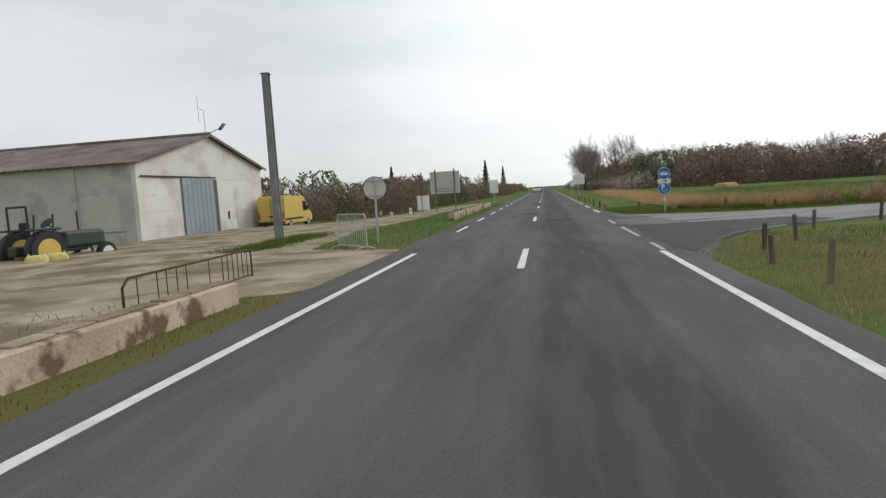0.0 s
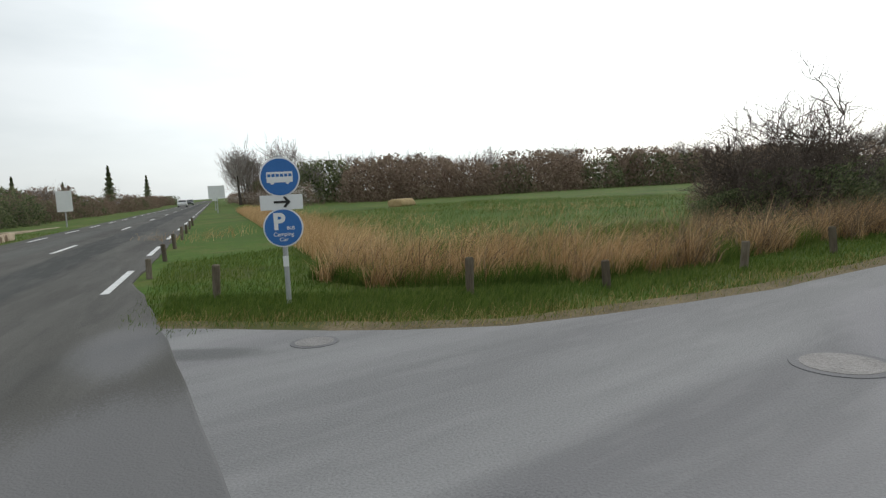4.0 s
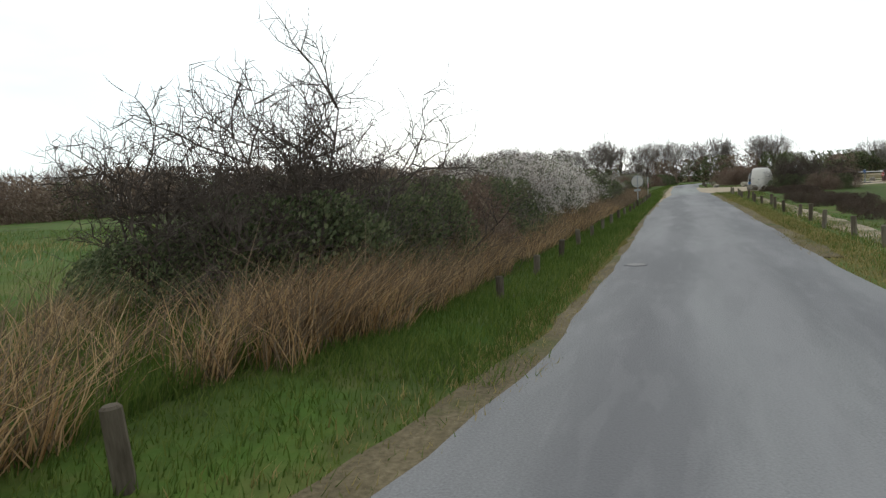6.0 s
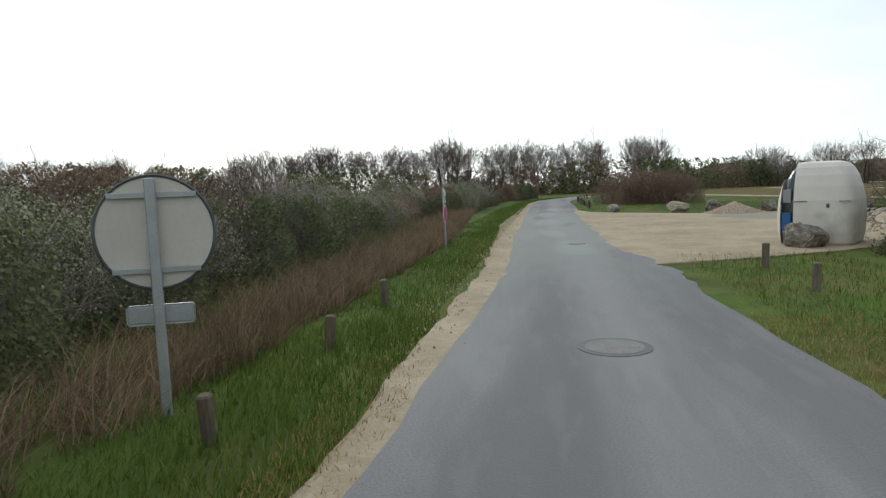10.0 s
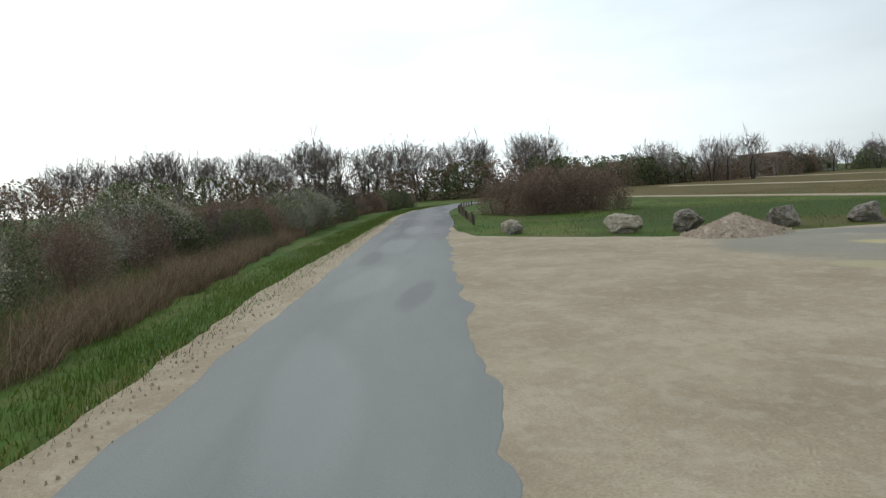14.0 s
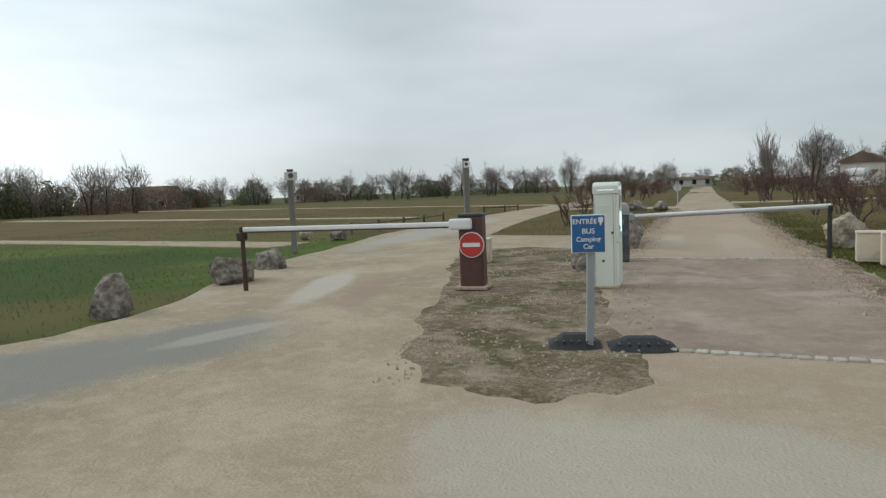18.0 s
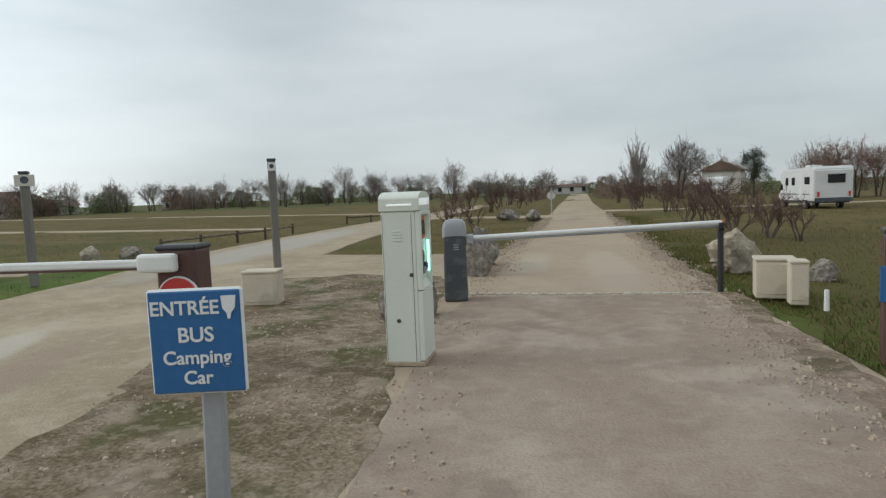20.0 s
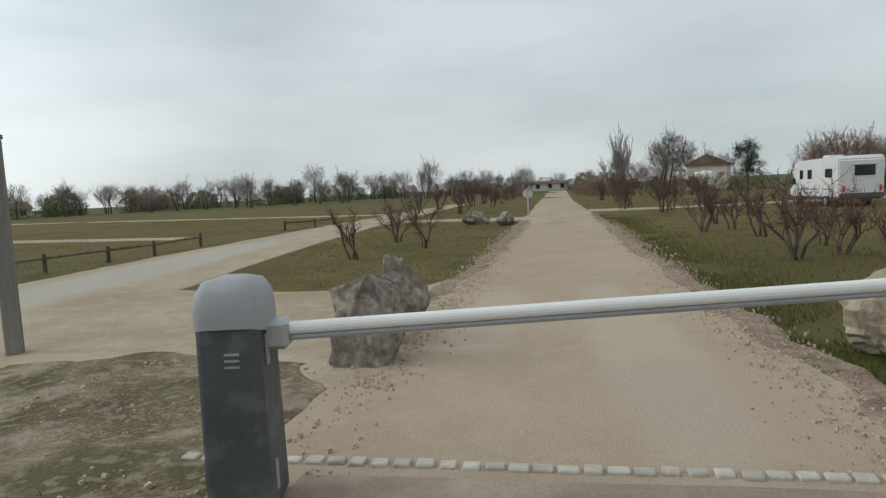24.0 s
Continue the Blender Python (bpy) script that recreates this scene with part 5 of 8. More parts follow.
# no-stopping sign along the lane
def make_no_stopping():
    ob = post_sign("no_stopping_sign", 0.2, 23.78, -0.2, 1.78, facing(0.2, 23.78, -9.5, 21.2), "no-stopping sign with two green plates on a leaning post", "road sign")
    ob.matrix_basis = pose(0.2, 23.78, -0.2, 0, -5, facing(0.2, 23.78, -4.2, 12.5))
    for radius, y, nm, mat in ((0.25, -0.035, "disc", M_SIGNWHITE), (0.236, -0.042, "red_ring", M_SIGNRED), (0.168, -0.049, "face", M_SIGNBLUE)):
        bm = bmesh.new()
        disc(bm, (0, y, 1.0), (0, 1, 0), radius, 0.012, 36)
        if nm == "disc":
            rim = part(nm, bm, mat, ob, "white-edged red and blue disc")
        else:
            part(nm, bm, mat, rim)
    for turn_ in (45, -45):
        bm = bmesh.new()
        box(bm, 0, 0, 0, 0.4, 0.006, 0.046, 0, Matrix.Translation((0, -0.058, 1.0)) @ Matrix.Rotation(radians(turn_), 4, "Y"))
        part("red_bar", bm, M_SIGNRED, rim)
    arrow = [(-0.17, -0.1), (0.11, -0.1), (0.17, 0.0), (0.11, 0.1), (-0.17, 0.1)]
    for cz in (1.37, 1.61):
        bm = bmesh.new()
        prism(bm, [(x, z + cz) for x, z in arrow], 0.014, Matrix.Translation((0.03, -0.035, 0)))
        pl = part("plate", bm, M_SIGNWHITE, ob, "white-edged green arrow plate")
        bm = bmesh.new()
        prism(bm, [(x * 0.9, z * 0.86 + cz) for x, z in arrow], 0.006, Matrix.Translation((0.03, -0.044, 0)))
        part("field", bm, M_SIGNGREEN, pl)
        if cz < 1.5:
            text_part("lettering", "SORTIE", 0.075, M_SIGNWHITE, pl, Matrix.Translation((0.015, -0.049, cz)) @ UP, "white lettering", 0.002, 0.001)
        else:
            for dz, w in ((0.032, 0.17), (-0.03, 0.23)):
                bm = bmesh.new()
                box(bm, 0.01, -0.049, cz + dz, w, 0.006, 0.042, 0.0)
                part("text_bar", bm, M_SIGNWHITE, pl)


make_no_stopping()


# ---- yard: bottle bank, boulders, gravel heap ----
def make_bottle_bank():
    ob = thing("bottle_bank", -5.0, 15.75, -0.02, facing(-5.0, 15.75, -20, 27) - 14, "white moulded plastic bottle bank beside a boulder", "bottle bank")
    levels = [(0.0, 0.78), (0.06, 0.83), (0.3, 0.87), (0.7, 0.88), (1.0, 0.86), (1.3, 0.8), (1.55, 0.72), (1.72, 0.63), (1.82, 0.52), (1.86, 0.36)]

    def bell(shrink, lo, hi):
        """The moulded body between two upright cuts across its width."""
        bm = bmesh.new()
        prev = None
        for z, k in levels:
            ring = []
            for i in range(48):
                a = math.tau * i / 48
                ca, sa = math.cos(a), math.sin(a)
                ring.append(bm.verts.new((math.copysign(abs(ca) ** 0.32, ca) * k * 0.92 * shrink, math.copysign(abs(sa) ** 0.4, sa) * k * 0.88 * shrink, z * (0.5 + 0.5 * shrink))))
            if prev:
                for i in range(48):
                    bm.faces.new((prev[i], prev[(i + 1) % 48], ring[(i + 1) % 48], ring[i]))
            else:
                bm.faces.new(ring[::-1])
            prev = ring
        bm.faces.new(prev)
        for x, way in ((lo, -1), (hi, 1)):
            cut = bmesh.ops.bisect_plane(bm, geom=bm.verts[:] + bm.edges[:] + bm.faces[:], plane_co=(x, 0, 0), plane_no=(way, 0, 0), clear_outer=True)
            rim = [e for e in cut["geom_cut"] if isinstance(e, bmesh.types.BMEdge)]
            if rim:
                bmesh.ops.contextual_create(bm, geom=rim)
        bmesh.ops.recalc_face_normals(bm, faces=bm.faces)
        return bm
    part("shell", bell(1.0, -0.4, 2.0), M_BANK, ob, "white rounded shell")
    part("side_shell", bell(1.0, -2.0, -0.68), M_BANK, ob, "white rounded side shell")
    core = part("recess", bell(0.93, -0.675, -0.405), M_WINDOW, ob, "dark recess between the shells")
    bm = bmesh.new()
    box(bm, -0.54, -0.72, 1.1, 0.16, 0.05, 0.3, 0.01)
    part("chute_flap", bm, M_GREYDOME, core, "pale chute flap")
    bm = bmesh.new()
    box(bm, -0.54, -0.735, 0.5, 0.18, 0.05, 0.45, 0.01)
    part("lower_panel", bm, M_SIGNDEEP, core, "dull blue panel")
    for xx, w in ((-0.28, 0.3), (0.6, 0.22)):
        bm = bmesh.new()
        box(bm, xx, -0.768, 0.98, w, 0.03, 0.025, 0.008)
        part("moulding", bm, M_GREYDOME, ob)
    bm = bmesh.new()
    box(bm, 0.28, -0.77, 0.88, 0.06, 0.02, 0.09, 0.005)
    part("lock", bm, M_GREYCAB, ob)
    for sx in (-0.3, 0.1):
        bm = bmesh.new()
        tube(bm, (sx, 0, 1.84), (sx, 0, 1.92), 0.04, 0.04, 8)
        part("lifting_eye", bm, M_GALV, ob)


make_bottle_bank()


def boulder(x, y, w, d0, h, seed, mat=M_ROCK, turn=0.0, label="rough grey limestone boulder on the yard edge", group="boulders round the yard"):
    bm = bmesh.new()
    bmesh.ops.create_icosphere(bm, subdivisions=4, radius=1.0)
    off = Vector((seed * 3.7, seed * 1.3, seed * 2.1))
    rr = random.Random(seed)
    cuts = []
    for _ in range(13):
        n = Vector((rr.gauss(0, 1), rr.gauss(0, 1), rr.gauss(0, 0.9))).normalized()
        cuts.append((n, rr.uniform(0.62, 0.92)))
    for v in bm.verts:
        c = v.co.copy()
        c = Vector([math.copysign(abs(q) ** 0.75, q) for q in c])
        for n, d in cuts:
            over = c.dot(n) - d
            if over > 0:
                c -= n * over * 0.92
        c *= 1 + 0.12 * noise.noise(c * 1.6 + off) + 0.1 * noise.noise(c * 4.2 + off) + 0.07 * noise.noise(c * 9.5 + off) - 0.09 * max(0.0, noise.noise(c * 6.1 - off))
        v.co = Vector((c.x * w * 0.58, c.y * d0 * 0.58, (c.z + 0.55) * h * 0.72))
        if v.co.z < -0.03:
            v.co.z = -0.03 + (v.co.z + 0.03) * 0.25
    ob = part("boulder", bm, mat)
    ob.matrix_basis = pose(x, y, ground_z(x, y) + 0.02, 0, 0, turn)
    return tagged(ob, label, "boulder", group)


for i, (x, y, w, d, h, mat) in enumerate((
    (16.2, 11.9, 1.2, 0.7, 0.45, M_ROCKPALE), (14.9, 12.3, 0.6, 0.6, 0.32, M_ROCK), (12.0, 10.2, 1.15, 0.85, 0.62, M_ROCKPALE), (10.9, 8.9, 1.2, 0.9, 0.68, M_ROCK), (9.5, 6.9, 1.0, 0.8, 0.72, M_ROCK), (8.6, 5.1, 1.0, 0.85, 0.62, M_ROCK),
    (7.55, 3.45, 0.62, 0.6, 0.68, M_ROCK), (7.95, 0.6, 0.95, 0.75, 0.62, M_ROCK), (8.6, -1.3, 0.75, 0.65, 0.6, M_ROCK), (11.7, -8.9, 0.7, 0.6, 0.5, M_ROCK), (13.2, -9.2, 0.6, 0.6, 0.5, M_ROCKPALE),
)):
    boulder(x, y, w * 0.82, d * 0.82, h * 0.78, i + 1, mat, 40 * i)
boulder(-5.75, 16.75, 0.75, 0.7, 0.52, 21, M_ROCK, 30, "grey boulder beside the bottle bank", "")
boulder(1.98, -1.75, 0.6, 0.55, 0.52, 22, M_ROCK, 10, "dark pointed boulder beside the pay kiosk", "boulders at the gate")
boulder(1.78, -5.45, 0.62, 0.55, 0.72, 23, M_ROCK, 15, "large rough boulder behind the barrier", "boulders at the gate")
boulder(1.95, -6.2, 0.56, 0.7, 0.6, 24, M_ROCK, 60, "large rough boulder behind the barrier", "boulders at the gate")
boulder(1.85, -7.0, 0.5, 0.55, 0.76, 25, M_ROCK, 95, "large rough boulder behind the barrier", "boulders at the gate")
boulder(-2.6, -5.85, 0.78, 0.62, 0.72, 26, M_ROCKPALE, 20, "pale pitted boulder beside the entry track", "boulders at the gate")
boulder(-3.68, -4.85, 0.42, 0.38, 0.3, 27, M_ROCK, 70, "small boulder in the grass", "boulders at the gate")
boulder(2.2, -25.5, 0.9, 0.7, 0.5, 28, M_ROCK, 70, "boulder beside the camp track", "boulders along the track")
boulder(3.6, -27.2, 1.1, 0.7, 0.5, 29, M_ROCK, 20, "boulder beside the camp track", "boulders along the track")


def make_heap():
    bm = bmesh.new()
    n, rings = 48, 14
    verts = [[bm.verts.new((0, 0, 0.5))]]
    for j in range(1, rings + 1):
        t = j / rings
        row = []
        for i in range(n):
            a = math.tau * i / n
            r = t * (1.35 + 0.25 * noise.noise((math.cos(a) * 1.5, math.sin(a) * 1.5, 4)))
            z = 0.5 * (1 - t) ** 1.15 + 0.05 * noise.noise((r * math.cos(a) * 5, r * math.sin(a) * 5, 0)) * (1 - t * 0.7)
            row.append(bm.verts.new((r * math.cos(a) * 1.05, r * math.sin(a) * 0.85, max(-0.02, z) if j < rings else -0.05)))
        verts.append(row)
    for i in range(n):
        bm.faces.new((verts[0][0], verts[1][i], verts[1][(i + 1) % n]))
        for j in range(1, rings):
            bm.faces.new((verts[j][i], verts[j + 1][i], verts[j + 1][(i + 1) % n], verts[j][(i + 1) % n]))
    heap = thing("gravel_heap", 8.75, 9.15, 0.0, -55, "low heap of pinkish crushed stone", "gravel heap")
    tagged(part("mound", bm, M_PILE, heap), kind="stuff")
    rng = random.Random(5)
    vv, ff = [], []
    for _ in range(900):
        a, r = rng.uniform(0, math.tau), math.sqrt(rng.random()) * 1.5
        x, y = r * math.cos(a) * 1.05, r * math.sin(a) * 0.85
        z = max(0.0, 0.5 * max(0, 1 - r / 1.4) ** 1.15)
        s = rng.uniform(0.02, 0.05)
        b = len(vv)
        vv += [(x - s, y - s, z - s * 0.4), (x + s, y - s * 0.8, z - s * 0.4), (x, y + s, z - s * 0.4), (x + s * 0.2, y, z + s)]
        ff += [(b, b + 1, b + 3), (b + 1, b + 2, b + 3), (b + 2, b, b + 3)]
    st = tagged(raw("rubble", vv, ff, M_PILE, heap), kind="stuff")
    tagged(st, kind="stuff")


make_heap()


# ---- gate: barriers, kiosk, signs ----
def make_left_barrier():
    ob = thing("exit_barrier", 3.3, 0.72, 0.02, math.degrees(math.atan2(0.5, 3.9)), "brown exit barrier with a closed white arm and no-entry sign", "barrier")
    bm = bmesh.new()
    box(bm, 0, 0, 0.54, 0.36, 0.3, 1.08, 0.03, None, 0.0, 2)
    cab = part("cabinet", bm, M_BROWN, ob, "brown steel barrier cabinet")
    bm = bmesh.new()
    box(bm, 0, 0, 0.02, 0.5, 0.44, 0.05, 0.01)
    part("base_plinth", bm, M_CONC, ob)
    bm = bmesh.new()
    box(bm, 0, 0, 1.09, 0.38, 0.32, 0.05, 0.02)
    part("cap", bm, M_BLACKSTEEL, cab)
    bm = bmesh.new()
    box(bm, 0.13, 0.2, 0.97, 0.34, 0.1, 0.16, 0.03, None, 0, 2)
    part("arm_clamp", bm, M_WHITEPAINT, ob)
    bm = bmesh.new()
    box(bm, 1.9, 0.2, 0.97, 3.7, 0.04, 0.075, 0.02, None, 0, 2)
    arm = part("arm", bm, M_WHITEPAINT, ob, "white painted barrier arm")
    bm = bmesh.new()
    box(bm, 3.77, 0.2, 0.97, 0.06, 0.06, 0.09, 0.01)
    part("arm_tip", bm, M_RUST, arm)
    bm = bmesh.new()
    box(bm, 1.9, 0.205, 0.925, 3.6, 0.03, 0.02, 0.004)
    part("rubber_edge", bm, M_BROWN, arm)
    bm = bmesh.new()
    disc(bm, (-0.02, 0.165, 0.66), (0, 1, 0), 0.19, 0.016, 36)
    s = part("no_entry_disc", bm, M_SIGNWHITE, ob, "red no-entry disc")
    bm = bmesh.new()
    disc(bm, (-0.02, 0.178, 0.66), (0, 1, 0), 0.175, 0.012, 36)
    part("red_face", bm, M_SIGNRED, s)
    bm = bmesh.new()
    box(bm, -0.02, 0.188, 0.66, 0.26, 0.008, 0.06, 0)
    part("white_bar", bm, M_SIGNWHITE, s)
    pst = thing("barrier_rest", 7.0, 1.4, -0.05, 8, "rusty steel rest post for the exit barrier arm", "post")
    bm = bmesh.new()
    tube(bm, (0, 0, 0), (0, 0, 0.95), 0.04, 0.035, 10)
    part("upright", bm, M_RUST, pst)
    bm = bmesh.new()
    box(bm, 0, -0.06, 0.93, 0.1, 0.03, 0.12, 0.005)
    box(bm, 0, 0.08, 0.93, 0.1, 0.03, 0.12, 0.005)
    box(bm, 0, 0.01, 0.88, 0.1, 0.14, 0.03, 0.005)
    part("fork", bm, M_RUST, pst)


make_left_barrier()


def make_right_barrier():
    ob = thing("entry_barrier", 1.6, -2.9, 0.0, math.degrees(math.atan2(-0.62, -3.57)), "dark grey entry barrier with a closed white arm", "barrier")
    bm = bmesh.new()
    box(bm, 0, 0, 0.46, 0.32, 0.32, 0.92, 0.025, None, 0.06, 2)
    cab = part("cabinet", bm, M_GREYCAB, ob, "dark grey tapered cabinet")
    bm = bmesh.new()
    prev = None
    for z, k in ((0.90, 0.335), (0.98, 0.335), (1.06, 0.31), (1.11, 0.25), (1.13, 0.12)):
        ring = []
        for i in range(24):
            a = math.tau * i / 24
            ca, sa = math.cos(a), math.sin(a)
            dip = -0.03 * (1 - abs(sa)) if z < 0.91 else 0
            ring.append(bm.verts.new((math.copysign(abs(ca) ** 0.4, ca) * k / 2, math.copysign(abs(sa) ** 0.4, sa) * k / 2, z + dip)))
        if prev:
            for i in range(24):
                bm.faces.new((prev[i], prev[(i + 1) % 24], ring[(i + 1) % 24], ring[i]))
        prev = ring
    bm.faces.new(prev)
    part("dome", bm, M_GREYDOME, ob, "light grey rounded top", smooth=True)
    for s in (-1, 1):
        for i in range(3):
            bm = bmesh.new()
            box(bm, 0.02, s * 0.155, 0.72 + 0.03 * i, 0.07, 0.01, 0.01)
            part("vent_slot", bm, M_GALV, cab)
    for z, x in ((0.78, 0.158), (0.16, 0.162)):      # maker's mark as a plain bar
        bm = bmesh.new()
        box(bm, x, -0.06, z, 0.008, 0.035, 0.15)
        part("maker_mark", bm, M_GREYDOME, cab)
    bm = bmesh.new()
    box(bm, 0.2, 0, 0.84, 0.12, 0.14, 0.14, 0.02)
    part("arm_clamp", bm, M_GALV, ob)
    L = 3.62
    bm = bmesh.new()
    tube(bm, (0.2, 0, 0.86), (L, 0, 0.95), 0.032, 0.032, 14)
    arm = part("arm", bm, M_WHITEPAINT, ob, "white tubular barrier arm")
    bm = bmesh.new()
    tube(bm, (0.2, 0, 0.815), (L - 0.02, 0, 0.905), 0.016, 0.016, 8)
    part("lower_rail", bm, M_GREYDOME, arm)
    bm = bmesh.new()
    tube(bm, (L, 0, 0.95), (L + 0.03, 0, 0.951), 0.034, 0.034, 14)
    part("end_cap", bm, M_ORANGE, arm)
    pst = thing("barrier_rest", -1.96, -3.52, -0.02, 0, "black steel rest post for the entry barrier arm", "post")
    bm = bmesh.new()
    tube(bm, (0, 0, 0), (0, 0, 0.88), 0.04, 0.04, 12)
    part("upright", bm, M_BLACKSTEEL, pst)
    bm = bmesh.new()
    tube(bm, (0, 0, 0), (0, 0, 0.02), 0.09, 0.09, 14)
    part("foot", bm, M_BLACKSTEEL, pst)
    bm = bmesh.new()
    box(bm, 0, -0.055, 0.92, 0.07, 0.02, 0.1, 0.004)
    box(bm, 0, 0.055, 0.92, 0.07, 0.02, 0.1, 0.004)
    box(bm, 0, 0, 0.88, 0.08, 0.13, 0.02, 0.004)
    part("fork", bm, M_BLACKSTEEL, pst)


make_right_barrier()


def make_kiosk():
    # local axes: the pay face looks along -x, the blank side along +y
    ob = thing("pay_kiosk", 1.4, 0.24, 0.0, 1.0, "pale green-grey parking payment kiosk with a lit panel", "payment kiosk")
    W, D, H = 0.165, 0.2, 1.35          # half width, half depth, height under the hood
    bm = bmesh.new()
    box(bm, 0.0125, 0, H / 2, 2 * W - 0.025, 2 * D, H, 0.01)
    body = part("body", bm, M_KIOSK, ob, "pale green-grey steel body")
    bm = bmesh.new()
    box(bm, 0, 0, 0.02, 2 * W + 0.03, 2 * D + 0.03, 0.04, 0.008)
    part("plinth", bm, M_CONC, ob)
    for sx in (-1, 1):                  # seam lines of the side door
        bm = bmesh.new()
        box(bm, 0.025 + sx * (W - 0.036), D, H / 2, 0.004, 0.004, H - 0.06)
        part("door_seam", bm, M_GREYCAB, body)
    bm = bmesh.new()
    pts = [(-D - 0.012, H + 0.002), (D + 0.012, H + 0.002), (D + 0.012, H + 0.1)] + [((D + 0.012) * math.cos(a), H + 0.1 + 0.065 * math.sin(a)) for a in np.linspace(0.12, math.pi - 0.12, 14)] + [(-D - 0.012, H + 0.1)]
    prism(bm, pts, 2 * W + 0.024, Matrix.Rotation(radians(90), 4, "Z"))
    bmesh.ops.bevel(bm, geom=[e for e in bm.edges if e.calc_face_angle(0) > 1.2], offset=0.008, segments=2, affect="EDGES")
    part("hood", bm, M_KIOSK, ob, "curved hood with lit lettering")
    text_part("lettering", "PAIEMENT", 0.083, M_LETTERWHITE, ob, Matrix.Translation((-W - 0.014, 0.0, H + 0.072)) @ Matrix.Rotation(radians(-90), 4, "Z") @ UP, "white lit lettering", 0.003, 0.0015)
    # pay face: a deep recess between jambs, a head, a sill and a plain lower door
    for nm, yy, zz, sy, sz in (("jamb", D - 0.026, 1.005, 0.052, 0.68), ("jamb", -D + 0.022, 1.005, 0.044, 0.68), ("head", 0.002, H - 0.02, 2 * D - 0.098, 0.04), ("lower_door", 0, 0.353, 2 * D, 0.61)):
        bm = bmesh.new()
        box(bm, -W + 0.004, yy, zz, 0.044, sy, sz, 0.006)
        part(nm, bm, M_KIOSK, body)
    bm = bmesh.new()
    prism(bm, [(-W - 0.018, 0.665), (-W + 0.028, 0.665), (-W + 0.028, 0.745), (-W - 0.018, 0.677)], 2 * D - 0.1, Matrix.Translation((0, 0.002, 0)))
    part("sill", bm, M_KIOSK, body, "sloping white tray sill")
    X = -W + 0.024                      # the recess's back
    bm = bmesh.new()
    box(bm, X - 0.012, 0.055, 1.2, 0.024, 0.19, 0.2, 0.006)
    panel = part("screen_surround", bm, M_ORANGE, ob, "orange-red screen surround")
    bm = bmesh.new()
    box(bm, X - 0.026, 0.078, 1.2, 0.01, 0.1, 0.13, 0.003)
    part("display", bm, M_SCREEN, panel, "dark display")
    for k in range(5):
        bm = bmesh.new()
        disc(bm, (X - 0.026, 0.0 - 0.012 * (k % 2), 1.25 - 0.027 * k), (1, 0, 0), 0.01, 0.01, 10)
        part("button", bm, M_RUST, panel)
    bm = bmesh.new()
    prism(bm, [(0.075, 0.875), (0.135, 0.875)] + [(0.13 - 0.1 * math.sin(a), 0.945 + 0.07 * math.cos(a)) for a in np.linspace(math.pi - 0.3, 0.3, 8)] + [(0.135, 1.015)], 0.03, Matrix.Translation((X - 0.015, 0, 0)) @ Matrix.Rotation(radians(90), 4, "Z"))
    bmesh.ops.recalc_face_normals(bm, faces=bm.faces)
    part("coin_tray", bm, M_GREYCAB, ob, "curved dark tray")
    bm = bmesh.new()
    box(bm, X - 0.02, 0.09, 0.83, 0.04, 0.085, 0.085, 0.018)
    t = part("ticket_slot", bm, M_BLACKSTEEL, ob)
    bm = bmesh.new()
    box(bm, X - 0.043, 0.088, 0.832, 0.008, 0.056, 0.056, 0.003)
    part("flap", bm, M_GREYDOME, t)
    bm = bmesh.new()
    box(bm, X - 0.012, 0.095, 0.755, 0.024, 0.05, 0.05, 0.006)
    part("receipt_slot", bm, M_GREYCAB, ob)
    bm = bmesh.new()
    box(bm, X - 0.015, -0.04, 0.85, 0.03, 0.085, 0.075, 0.006)
    t = part("card_reader", bm, M_BLACKSTEEL, ob)
    bm = bmesh.new()
    box(bm, X - 0.033, -0.04, 0.855, 0.008, 0.05, 0.04, 0.002)
    part("key_face", bm, M_SIGNBLUE, t)
    bm = bmesh.new()
    box(bm, X - 0.004, -0.03, 0.99, 0.01, 0.07, 0.14, 0.003)
    part("instruction_plate", bm, M_SIGNWHITE, ob)
    bm = bmesh.new()
    tube(bm, (X - 0.03, -0.118, 0.8), (X - 0.03, -0.118, 1.08), 0.011, 0.011, 10)
    part("light_strip", bm, M_LEDGREEN, ob, "lit greenish-white strip")
    for i in range(4):
        bm = bmesh.new()
        box(bm, 0.025, D + 0.004, 1.1 + i * 0.026, 0.085, 0.01, 0.011, 0.002)
        part("louvre", bm, M_KIOSK, body)
    for xx, zz in ((-0.09, 0.8), (0.04, 0.4)):
        bm = bmesh.new()
        disc(bm, (xx, D + 0.003, zz), (0, 1, 0), 0.018, 0.01, 16)
        part("lock", bm, M_GREYCAB, body)
    bm = bmesh.new()
    box(bm, -0.005, D + 0.015, H + 0.052, 0.22, 0.012, 0.016, 0.004)
    part("lit_edge", bm, M_LETTERWHITE, ob, "lit slit in the hood")


make_kiosk()


